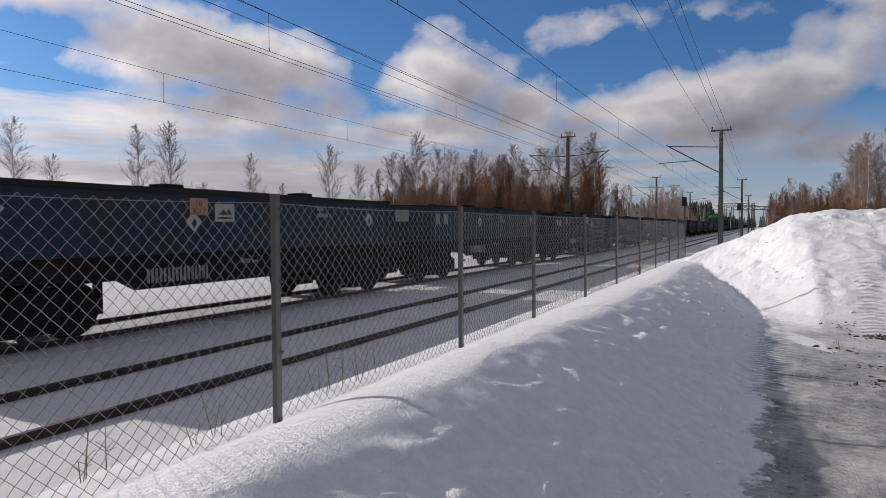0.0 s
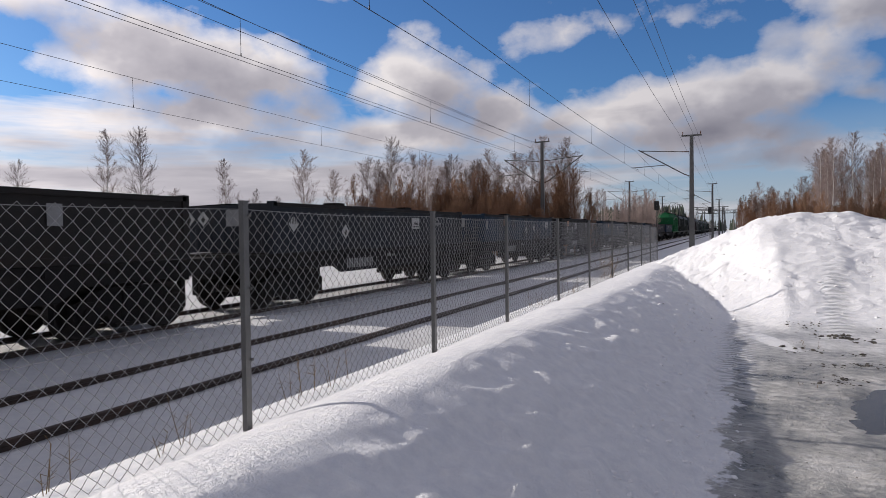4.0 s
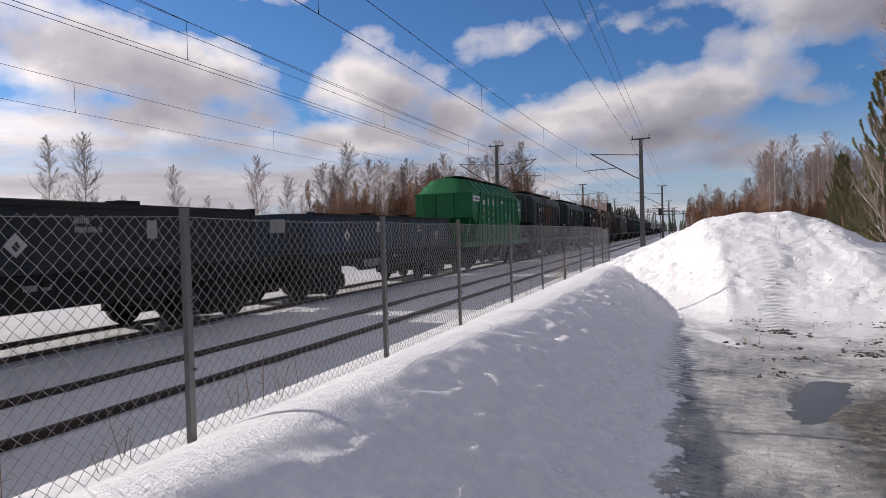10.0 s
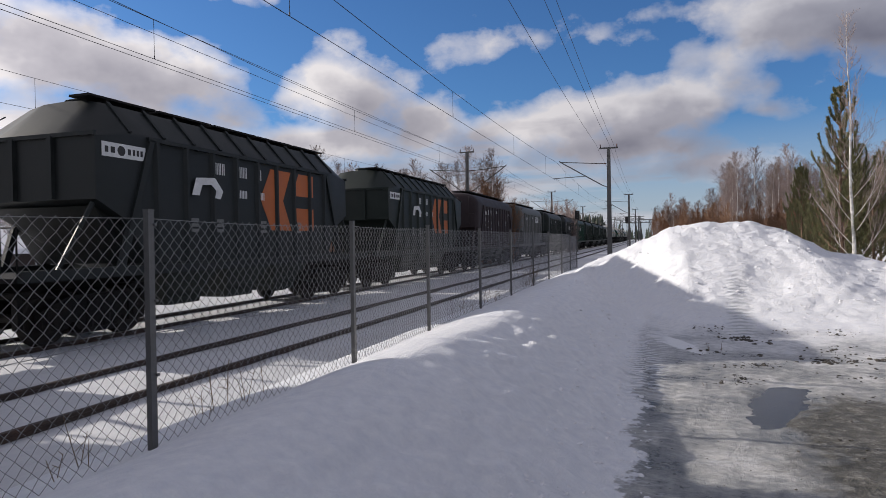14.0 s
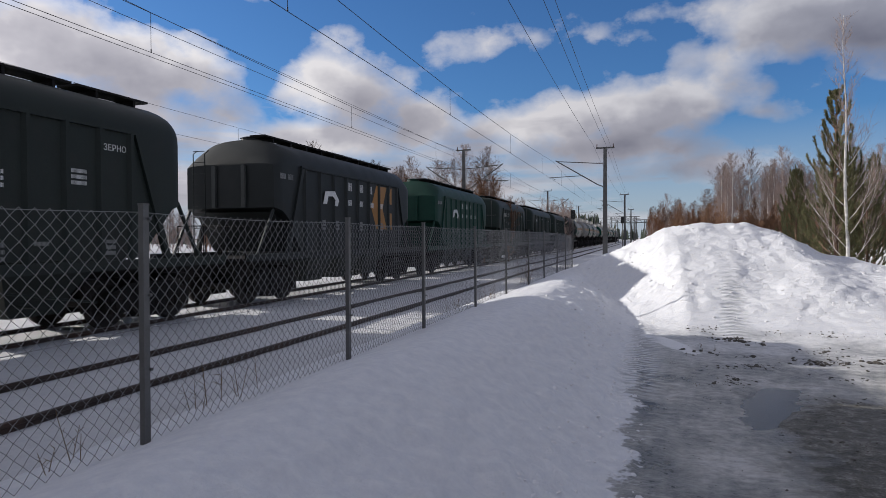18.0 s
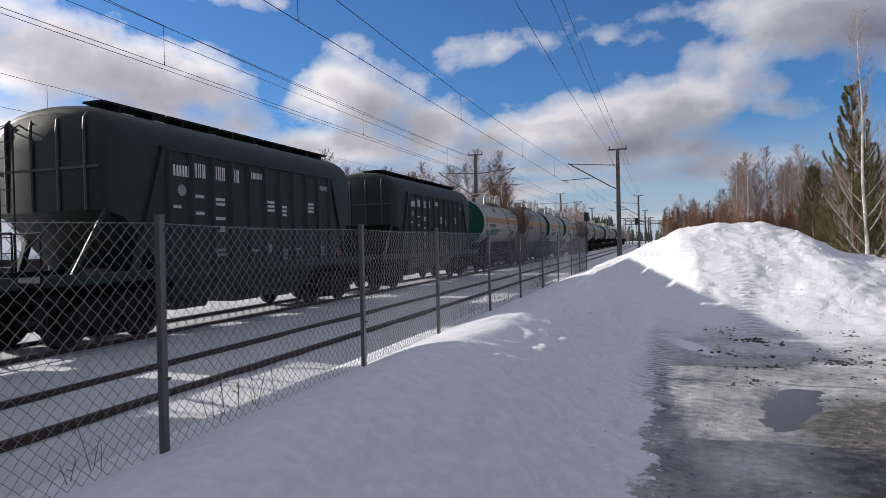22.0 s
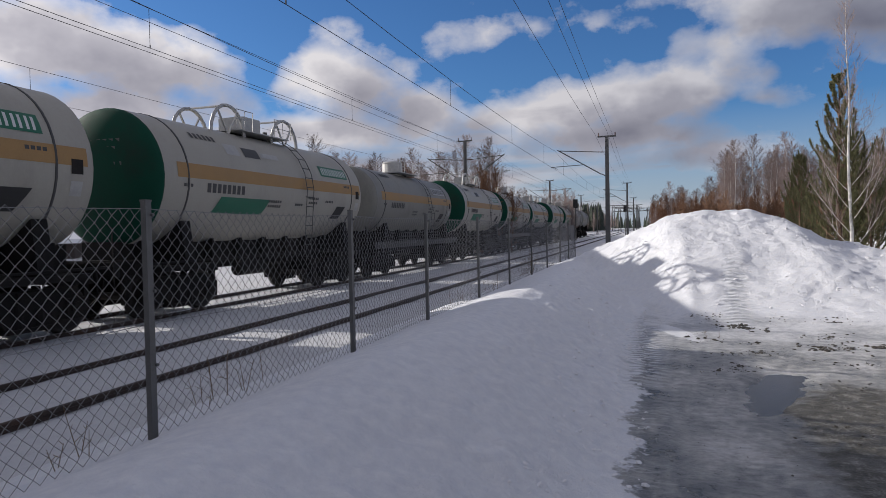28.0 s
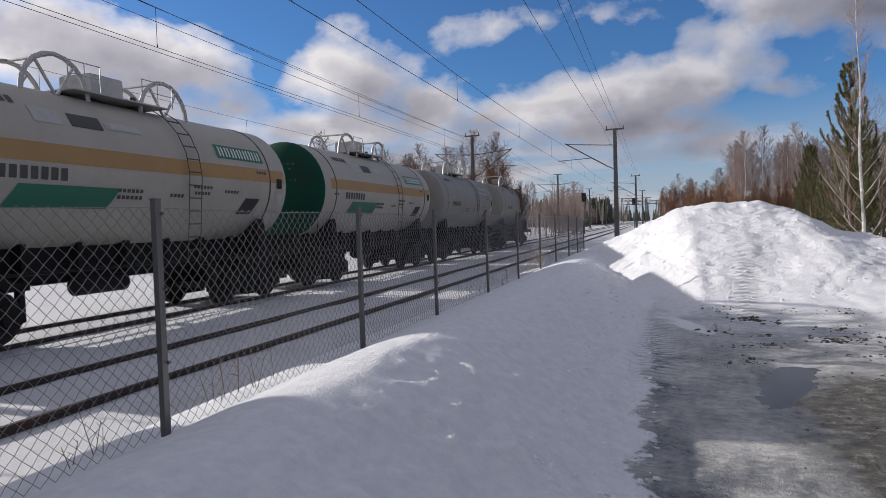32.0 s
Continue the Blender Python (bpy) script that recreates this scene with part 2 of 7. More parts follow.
M["gond_grey"] = mat("faded_grey_blue_paint", (0.016, 0.020, 0.026), 0.65, 0.0, 0.3, 1.6, 40, 0.12, dirt=(0.03, 0.028, 0.028), dirt_amount=0.55, dirt_scale=0.9, spec=0.22)
M["under"] = mat("oily_black_running_gear", (0.011, 0.010, 0.010), 0.65, 0.1, 0.4, 5, 50, 0.2, dirt=(0.028, 0.022, 0.017), dirt_amount=0.4, spec=0.18)
M["wheel"] = mat("brown_wheel_steel", (0.017, 0.014, 0.012), 0.65, 0.2, 0.3, 5, 60, 0.1)
M["hop_black"] = mat("dark_graphite_hopper_paint", (0.018, 0.0245, 0.0215), 0.5, 0.0, 0.25, 1.5, 40, 0.08, dirt=(0.028, 0.026, 0.024), dirt_amount=0.3, dirt_scale=0.8, spec=0.22)
M["hop_bright"] = mat("bright_green_hopper_paint", (0.006, 0.105, 0.036), 0.45, 0.0, 0.18, 1.5, 40, 0.06, dirt=(0.02, 0.07, 0.035), dirt_amount=0.3, dirt_scale=0.8, spec=0.22)
M["hop_green"] = mat("deep_green_hopper_paint", (0.008, 0.040, 0.028), 0.5, 0.0, 0.22, 1.5, 40, 0.08, dirt=(0.03, 0.035, 0.03), dirt_amount=0.3, dirt_scale=0.8, spec=0.22)
M["hop_dgreen"] = mat("blackish_green_hopper_paint", (0.018, 0.029, 0.0245), 0.5, 0.0, 0.25, 1.5, 40, 0.08, dirt=(0.03, 0.03, 0.028), dirt_amount=0.35, dirt_scale=0.8, spec=0.22)
M["hop_grey"] = mat("silver_grey_hopper_paint", (0.10, 0.105, 0.10), 0.5, 0.0, 0.2, 1.5, 40, 0.08, dirt=(0.08, 0.08, 0.075), dirt_amount=0.35, dirt_scale=0.8, spec=0.22)
M["hop_slate"] = mat("slate_hopper_paint", (0.019, 0.023, 0.023), 0.5, 0.0, 0.2, 1.5, 40, 0.08, dirt=(0.03, 0.03, 0.03), dirt_amount=0.35, dirt_scale=0.8, spec=0.22)
M["hop_brown"] = mat("brown_primer_paint", (0.030, 0.022, 0.024), 0.55, 0.0, 0.25, 1.5, 40, 0.08, dirt=(0.04, 0.03, 0.03), dirt_amount=0.35, dirt_scale=0.8, spec=0.22)
M["rib_grey"] = mat("worn_grey_rib_paint", (0.055, 0.060, 0.058), 0.5, 0.0, 0.3, 3, 40, 0.06, dirt=(0.02, 0.022, 0.02), dirt_amount=0.4, spec=0.3)
M["orange"] = mat("orange_emblem_paint", (0.42, 0.105, 0.018), 0.5, 0.0, 0.15, 2, 50, 0.04, dirt=(0.25, 0.09, 0.03), dirt_amount=0.3)
M["amber"] = mat("faded_amber_emblem_paint", (0.32, 0.15, 0.03), 0.5, 0.0, 0.15, 2, 50, 0.04, dirt=(0.2, 0.11, 0.04), dirt_amount=0.3)
M["white"] = mat("white_stencil_paint", (0.62, 0.63, 0.62), 0.6, 0.0, 0.15, 4, 60, 0, dirt=(0.3, 0.3, 0.3), dirt_amount=0.3, dirt_scale=3)
M["dim"] = mat("dusty_stencil_paint", (0.22, 0.225, 0.225), 0.6, 0.0, 0.2, 4, 60, 0, dirt=(0.1, 0.1, 0.1), dirt_amount=0.4, dirt_scale=3)
M["label"] = mat("grimy_white_label", (0.36, 0.365, 0.36), 0.6, 0.0, 0.15, 4, 60, 0, dirt=(0.16, 0.16, 0.155), dirt_amount=0.4, dirt_scale=4)
M["plate_orange"] = mat("faded_orange_plate", (0.42, 0.20, 0.10), 0.55, 0.0, 0.15, 4, 50, 0, dirt=(0.25, 0.14, 0.09), dirt_amount=0.3)
M["blacktext"] = mat("black_lettering", (0.02, 0.02, 0.02), 0.6, 0.0, 0.1, 4, 50, 0)
M["tank_white"] = mat("off_white_tank_paint", (0.345, 0.330, 0.285), 0.45, 0.0, 0.08, 1.2, 30, 0.03, dirt=(0.25, 0.235, 0.205), dirt_amount=0.35, dirt_scale=0.9, stretch=(1, 1, 0.5))
M["tank_grey"] = mat("dusty_grey_tank_paint", (0.215, 0.211, 0.188), 0.5, 0.0, 0.12, 1.2, 30, 0.03, dirt=(0.13, 0.125, 0.112), dirt_amount=0.45, dirt_scale=0.9, stretch=(1, 1, 0.5))
M["tank_dirty"] = mat("grimy_grey_tank_paint", (0.10, 0.103, 0.10), 0.55, 0.0, 0.15, 1.2, 30, 0.04, dirt=(0.06, 0.06, 0.055), dirt_amount=0.5, dirt_scale=0.9, stretch=(1, 1, 0.5))
M["tank_green"] = mat("emerald_tank_end_paint", (0.005, 0.055, 0.034), 0.7, 0.0, 0.12, 1.2, 30, 0.03, dirt=(0.02, 0.035, 0.026), dirt_amount=0.45, dirt_scale=0.9, spec=0.15)
M["tank_stripe"] = mat("ochre_stripe_paint", (0.33, 0.195, 0.070), 0.5, 0.0, 0.12, 2, 40, 0, dirt=(0.3, 0.2, 0.1), dirt_amount=0.3)
M["sign_green"] = mat("green_sign_paint", (0.015, 0.13, 0.075), 0.5, 0.0, 0.15, 3, 40, 0)
M["strap"] = mat("dark_strap_steel", (0.07, 0.07, 0.07), 0.55, 0.4, 0.2, 6, 50, 0.1)
M["fitting"] = mat("light_grey_fitting_steel", (0.40, 0.40, 0.39), 0.5, 0.3, 0.15, 6, 50, 0.05, dirt=(0.2, 0.19, 0.18), dirt_amount=0.3)
M["birch_bark"] = mat("birch_bark", (0.62, 0.60, 0.57), 0.8, 0, 0.2, 3, 30, 0.2, dirt=(0.06, 0.05, 0.05), dirt_amount=0.45, dirt_scale=5, stretch=(1, 1, 3))
M["twig"] = mat("purple_brown_twigs", (0.20, 0.155, 0.143), 0.85, 0, 0.25, 2, 20, 0, random_tint=0.35)
M["twig_red"] = mat("reddish_willow_twigs", (0.185, 0.102, 0.060), 0.85, 0, 0.25, 2, 20, 0, random_tint=0.35)
M["bark"] = mat("pine_bark", (0.17, 0.105, 0.07), 0.85, 0, 0.3, 4, 30, 0.3, dirt=(0.05, 0.04, 0.035), dirt_amount=0.5, dirt_scale=3)
M["needle"] = mat("pine_needles", (0.125, 0.125, 0.055), 0.7, 0, 0.4, 2, 20, 0, random_tint=0.25)
M["spruce"] = mat("dark_spruce_needles", (0.022, 0.034, 0.020), 0.75, 0, 0.3, 1, 8, 0, random_tint=0.3)
M["dry"] = mat("dry_grass_stalks", (0.16, 0.11, 0.06), 0.85, 0, 0.3, 5, 40, 0)
M["housewall"] = mat("dark_timber_wall", (0.07, 0.055, 0.05), 0.8, 0, 0.2, 3, 40, 0.1)
M["roofsnow"] = mat("roof_snow", (0.82, 0.84, 0.88), 0.7, 0, 0.05, 1, 10, 0.1)
M["clod"] = mat("frozen_snow_lumps", (0.78, 0.78, 0.80), 0.75, 0, 0.12, 8, 60, 0.3, bump_scale=60, dirt=(0.45, 0.43, 0.40), dirt_amount=0.25, dirt_scale=3)
M["gravel"] = mat("wet_gravel", (0.07, 0.062, 0.05), 0.6, 0, 0.5, 9, 60, 0.2)
M["concrete"] = mat("grey_concrete", (0.30, 0.29, 0.28), 0.85, 0, 0.2, 4, 50, 0.2)
M["signal_red"] = mat("dark_signal_housing", (0.02, 0.02, 0.02), 0.5, 0, 0.2, 4, 50, 0)


def snow_ground():
    """Old snow, ice and grit on the ground sheet, told apart by where they lie on the plan."""
    m = bpy.data.materials.new("old_snow_and_ice")
    m.use_nodes = True
    t = m.node_tree
    bsdf = t.nodes["Principled BSDF"]
    co = t.nodes.new("ShaderNodeTexCoord")
    sep = t.nodes.new("ShaderNodeSeparateXYZ")
    t.links.new(co.outputs["Object"], sep.inputs[0])
    X, Y, Z = sep.outputs
    n1 = add_node(t, "ShaderNodeTexNoise", Scale=1.1, Detail=6.0, Roughness=0.62)
    n2 = add_node(t, "ShaderNodeTexNoise", Scale=9.0, Detail=6.0, Roughness=0.65)
    n3 = add_node(t, "ShaderNodeTexNoise", Scale=45.0, Detail=4.0, Roughness=0.7)
    for n in (n1, n2, n3):
        t.links.new(co.outputs["Object"], n.inputs["Vector"])
    A, B, C = n1.outputs["Fac"], n2.outputs["Fac"], n3.outputs["Fac"]
    snow = ramp(t, B, (0.3, (0.70, 0.72, 0.77)), (0.7, (0.85, 0.86, 0.88)))
    # grit and old tracks on the flat beside the rails
    rail_dirt = ramp(t, calc(t, "ADD", calc(t, "MULTIPLY", A, 0.6), calc(t, "MULTIPLY", C, 0.4)), (0.52, 0.0), (0.72, 0.55))
    yard = calc(t, "LESS_THAN", X, -3.4)
    snow = blend(t, calc(t, "MULTIPLY", yard, 0.40), snow, (0.42, 0.42, 0.43))
    snow = blend(t, calc(t, "MULTIPLY", rail_dirt, yard), snow, (0.30, 0.29, 0.28))
    # darker specks over the ploughed heap
    clod = ramp(t, calc(t, "ADD", calc(t, "MULTIPLY", C, 0.55), calc(t, "MULTIPLY", B, 0.45)), (0.56, 0.0), (0.66, 0.8))
    heap = calc(t, "MULTIPLY", calc(t, "GREATER_THAN", Y, 9.5), calc(t, "GREATER_THAN", X, -1.0))
    snow = blend(t, calc(t, "MULTIPLY", clod, heap), snow, (0.48, 0.46, 0.43))
    # the driven path: ice, then gritty slush to the east
    ax = calc(t, "ADD", X, calc(t, "ADD", calc(t, "MULTIPLY_ADD", B, 0.5, -0.25), calc(t, "MULTIPLY_ADD", A, 0.8, -0.4)))
    on = calc(t, "MULTIPLY", ramp(t, ax, (0.0, 0.0), (0.06, 1.0)), ramp(t, Z, (0.20, 1.0), (0.27, 0.0)))
    reach = calc(t, "ADD", calc(t, "ADD", Y, calc(t, "MULTIPLY", A, 5.0)), calc(t, "MULTIPLY", B, 3.0))
    near = ramp(t, calc(t, "MULTIPLY", reach, 0.05), (0.62, 1.0), (0.84, 0.12))
    path = calc(t, "MULTIPLY", on, near)
    # worn also carries light: paler past the bank's shadow edge, where sun falls
    worn = calc(t, "ADD", calc(t, "ADD", calc(t, "MULTIPLY", A, 0.6), calc(t, "MULTIPLY", B, 0.4)), calc(t, "MULTIPLY", ramp(t, calc(t, "MULTIPLY_ADD", A, 0.5, calc(t, "MULTIPLY", X, 0.5)), (0.33, 0.0), (0.60, 1.0)), 0.095))
    # the dark end is tinted blue after ice lying in shadow
    ice = ramp(t, worn, (0.38, (0.075, 0.088, 0.100)), (0.49, (0.14, 0.15, 0.158)), (0.60, (0.36, 0.36, 0.35)), (0.70, (0.58, 0.57, 0.55)))
    grit = ramp(t, calc(t, "ADD", calc(t, "MULTIPLY", B, 0.5), calc(t, "MULTIPLY", C, 0.5)), (0.38, (0.03, 0.027, 0.02)), (0.52, (0.085, 0.078, 0.058)), (0.64, (0.30, 0.29, 0.26)))
    # the gravelly corner
    gx = calc(t, "SUBTRACT", X, 1.12)
    gy = calc(t, "SUBTRACT", 7.5, Y)
    g = calc(t, "MINIMUM", calc(t, "MULTIPLY", gx, 1.6), calc(t, "MULTIPLY", gy, 0.9))
    g = ramp(t, calc(t, "ADD", g, calc(t, "MULTIPLY_ADD", A, 2.4, -1.1)), (0.0, 0.0), (0.4, 0.9))
    surf = blend(t, g, ice, grit)
    specks = ramp(t, calc(t, "ADD", calc(t, "MULTIPLY", B, 0.75), calc(t, "MULTIPLY", C, 0.25)), (0.60, 0.0), (0.66, 1.0))
    far = calc(t, "MULTIPLY", calc(t, "GREATER_THAN", Y, 8.0), calc(t, "GREATER_THAN", X, 0.8))
    surf = blend(t, calc(t, "MULTIPLY", calc(t, "MULTIPLY", specks, far), 0.8), surf, (0.05, 0.042, 0.032))
    # a tongue of clean snow left on the ice
    dx, dy = calc(t, "SUBTRACT", X, 0.48), calc(t, "SUBTRACT", Y, 10.75)
    tx = calc(t, "ADD", calc(t, "MULTIPLY", dx, 0.36), calc(t, "MULTIPLY", dy, -0.93))
    ty = calc(t, "ADD", calc(t, "MULTIPLY", dx, 0.93), calc(t, "MULTIPLY", dy, 0.36))
    tongue = calc(t, "ADD", calc(t, "ADD", calc(t, "MULTIPLY", calc(t, "MULTIPLY", tx, tx), 0.55), calc(t, "MULTIPLY", calc(t, "MULTIPLY", ty, ty), 19.0)), calc(t, "MULTIPLY_ADD", B, 1.6, -0.8))
    surf = blend(t, ramp(t, tongue, (0.5, 0.95), (0.7, 0.0)), surf, (0.82, 0.83, 0.84))
    # pale crests of the frozen ripples
    rc = t.nodes.new("ShaderNodeMapping")
    rc.inputs["Scale"].default_value = (1.3, 6.5, 3.0)
    rc.inputs["Rotation"].default_value = (0, 0, radians(14))
    t.links.new(co.outputs["Object"], rc.inputs[0])
    n6 = add_node(t, "ShaderNodeTexNoise", Scale=1.0, Detail=3.0, Roughness=0.6, Distortion=0.6)
    t.links.new(rc.outputs[0], n6.inputs["Vector"])
    crest = ramp(t, calc(t, "ABSOLUTE", calc(t, "SUBTRACT", n6.outputs["Fac"], 0.52)), (0.006, 1.0), (0.030, 0.0))
    crest = calc(t, "MULTIPLY", crest, ramp(t, A, (0.48, 0.0), (0.60, 0.5)))
    surf = blend(t, calc(t, "MULTIPLY", crest, calc(t, "SUBTRACT", 1.0, g)), surf, (0.62, 0.63, 0.64))
    col = blend(t, path, snow, surf)
    wet = ramp(t, worn, (0.40, 0.14), (0.60, 0.52))
    wet = calc(t, "MAXIMUM", wet, calc(t, "MULTIPLY", g, 0.6))
    rough = calc(t, "ADD", calc(t, "MULTIPLY", path, wet), calc(t, "MULTIPLY", calc(t, "SUBTRACT", 1.0, path), 0.75))
    t.links.new(rough, bsdf.inputs["Roughness"])
    bsdf.inputs["Specular IOR Level"].default_value = 0.4
    # wind and melt ripples across the ice
    rip = t.nodes.new("ShaderNodeMapping")
    rip.inputs["Scale"].default_value = (3.4, 9.0, 4.0)
    t.links.new(co.outputs["Object"], rip.inputs[0])
    n5 = add_node(t, "ShaderNodeTexNoise", Scale=1.0, Detail=4.0, Roughness=0.55, Distortion=0.8)
    t.links.new(rip.outputs[0], n5.inputs["Vector"])
    h = calc(t, "ADD", calc(t, "MULTIPLY", B, 0.6), calc(t, "MULTIPLY", C, 0.38))
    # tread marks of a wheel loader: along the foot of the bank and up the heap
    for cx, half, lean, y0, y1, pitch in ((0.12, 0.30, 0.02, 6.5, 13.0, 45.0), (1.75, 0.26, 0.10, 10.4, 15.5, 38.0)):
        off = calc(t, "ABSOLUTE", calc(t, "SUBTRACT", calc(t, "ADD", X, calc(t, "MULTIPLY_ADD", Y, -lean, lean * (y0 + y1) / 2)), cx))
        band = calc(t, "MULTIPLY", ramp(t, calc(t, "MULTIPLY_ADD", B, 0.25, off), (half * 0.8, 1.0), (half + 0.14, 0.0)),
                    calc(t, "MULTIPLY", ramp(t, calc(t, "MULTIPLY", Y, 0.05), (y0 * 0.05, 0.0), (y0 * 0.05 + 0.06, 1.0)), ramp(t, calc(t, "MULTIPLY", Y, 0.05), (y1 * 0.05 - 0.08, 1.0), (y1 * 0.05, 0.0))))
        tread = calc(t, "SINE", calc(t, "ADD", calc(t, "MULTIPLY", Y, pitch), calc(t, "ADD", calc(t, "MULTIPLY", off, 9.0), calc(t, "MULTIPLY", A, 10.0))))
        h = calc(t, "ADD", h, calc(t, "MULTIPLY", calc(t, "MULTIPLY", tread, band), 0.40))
        # ridges coloured snow-pale and grooves dark, as the relief alone barely shows
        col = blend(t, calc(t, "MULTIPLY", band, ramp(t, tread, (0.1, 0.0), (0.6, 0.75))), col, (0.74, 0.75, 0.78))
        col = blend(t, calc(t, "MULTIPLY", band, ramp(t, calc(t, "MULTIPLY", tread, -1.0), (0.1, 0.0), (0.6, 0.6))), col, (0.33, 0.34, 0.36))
    h = calc(t, "ADD", h, calc(t, "MULTIPLY", calc(t, "MULTIPLY", n5.outputs["Fac"], path), 0.55))
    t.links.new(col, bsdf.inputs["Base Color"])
    bp = add_node(t, "ShaderNodeBump", Strength=0.75, Distance=0.075)
    t.links.new(h, bp.inputs["Height"])
    t.links.new(bp.outputs[0], bsdf.inputs["Normal"])
    return m


M["ground"] = snow_ground()


def water_mat():
    m = bpy.data.materials.new("melt_water")
    m.use_nodes = True
    b = m.node_tree.nodes["Principled BSDF"]
    b.inputs["Base Color"].default_value = (0.04, 0.04, 0.042, 1)
    b.inputs["Roughness"].default_value = 0.24
    b.inputs["IOR"].default_value = 1.33
    return m


M["water"] = water_mat()

# ---- mesh helpers ----
def link_mesh(name, bm, material, parent=None, label="", smooth=False):
    me = bpy.data.meshes.new(name)
    bm.normal_update()
    bm.to_mesh(me)
    bm.free()
    if material is not None:
        for m in material if isinstance(material, (list, tuple)) else [material]:
            me.materials.append(m)
    if smooth:
        me.polygons.foreach_set("use_smooth", [True] * len(me.polygons))
    ob = new(name, me)
    if parent is not None:
        ob.parent = parent
    if label:
        ob["label"] = label
    if name in ("stencil_lettering", "end_lettering", "wagon_number", "railway_mark", "owner_name", "owner_mark", "name_bars", "board_mark"):
        ob["kind"] = "stuff"
    return ob


def part(name, bm, material, parent, label="", smooth=False):
    return link_mesh(name, bm, material, parent, label, smooth)


def box(bm, x0, x1, y0, y1, z0, z1, mi=0):
    v = [bm.verts.new(c) for c in ((x0, y0, z0), (x1, y0, z0), (x1, y1, z0), (x0, y1, z0), (x0, y0, z1), (x1, y0, z1), (x1, y1, z1), (x0, y1, z1))]
    for q in ((3, 2, 1, 0), (4, 5, 6, 7), (0, 1, 5, 4), (1, 2, 6, 5), (2, 3, 7, 6), (3, 0, 4, 7)):
        bm.faces.new([v[k] for k in q]).material_index = mi
    return v


def prism(bm, outline, axis, a, b, mi=0):
    """An outline in the plane across axis ('x': y,z; 'y': x,z; 'z': x,y), drawn from a to b."""
    def at(p, s):
        return {"x": (s, p[0], p[1]), "y": (p[0], s, p[1]), "z": (p[0], p[1], s)}[axis]
    lo, hi = [bm.verts.new(at(p, a)) for p in outline], [bm.verts.new(at(p, b)) for p in outline]
    n = len(outline)
    for k in range(n):
        bm.faces.new((lo[k], lo[(k + 1) % n], hi[(k + 1) % n], hi[k])).material_index = mi
    bm.faces.new(lo[::-1]).material_index = mi
    bm.faces.new(hi).material_index = mi


def rod(bm, p, q, r, n=6, r2=None, caps=True, mi=0):
    p, q = Vector(p), Vector(q)
    d = (q - p).normalized()
    u = d.orthogonal().normalized()
    w = d.cross(u)
    r2 = r if r2 is None else r2
    ring = [[bm.verts.new(c + (u * math.cos(2 * math.pi * k / n) + w * math.sin(2 * math.pi * k / n)) * s) for k in range(n)] for c, s in ((p, r), (q, r2))]
    for k in range(n):
        bm.faces.new((ring[0][k], ring[0][(k + 1) % n], ring[1][(k + 1) % n], ring[1][k])).material_index = mi
    if caps:
        bm.faces.new(ring[0][::-1]).material_index = mi
        bm.faces.new(ring[1]).material_index = mi


def pipe(bm, pts, r, n=6):
    """A bent tube in one piece."""
    pts = [Vector(p) for p in pts]
    rings = []
    u = None
    for k, p in enumerate(pts):
        d = (pts[min(k + 1, len(pts) - 1)] - pts[max(k - 1, 0)]).normalized()
        u = d.orthogonal().normalized() if u is None else (u - d * u.dot(d)).normalized()
        w = d.cross(u)
        rings.append([p + (u * math.cos(2 * math.pi * q / n) + w * math.sin(2 * math.pi * q / n)) * r for q in range(n)])
    loft(bm, rings)


def loft(bm, rings, close=True, caps=True, mi=0):
    """Skin between rings of points of equal count."""
    vs = [[bm.verts.new(p) for p in ring] for ring in rings]
    n = len(vs[0])
    for a, b in zip(vs[:-1], vs[1:]):
        for k in range(n if close else n - 1):
            bm.faces.new((a[k], a[(k + 1) % n], b[(k + 1) % n], b[k])).material_index = mi
    if caps:
        bm.faces.new(vs[0][::-1]).material_index = mi
        bm.faces.new(vs[-1]).material_index = mi
    return vs


def thing(name, label, category, group="", kind="", m=None):
    ob = new(name)
    if m is not None:
        ob.matrix_basis = m
    return tagged(ob, label, category, group, kind)


# ---- the plan ----
NEAR_C, TRAIN_C, THIRD_C = -6.72, -11.3, -19.0   # centre lines of the tracks
GAUGE = 1.594                                    # rail head to rail head
FENCE_X = -2.75


def smooth(a, b, x):
    s = min(1.0, max(0.0, (x - a) / (b - a)))
    return s * s * (3 - 2 * s)


def bump2(x, y, cx, cy, rx, ry, p=1.0):
    d = ((x - cx) / rx) ** 2 + ((y - cy) / ry) ** 2
    return math.exp(-(d ** p))


HEAP_X = (-3.4, -2.4, -1.4, 0.0, 0.7, 1.6, 2.8, 3.5, 4.4, 5.6, 7.0, 9.0, 30.0)
HEAP_H = (0.0, 0.55, 1.0, 1.65, 2.0, 2.1, 2.08, 1.92, 1.36, 1.0, 0.9, 0.9, 0.5)


def puddle_frame(x, y):
    """Along and across the puddle on the path."""
    c, s = math.cos(radians(18)), math.sin(radians(18))
    return (x - 1.38) * c - (y - 7.15) * s, (x - 1.38) * s + (y - 7.15) * c


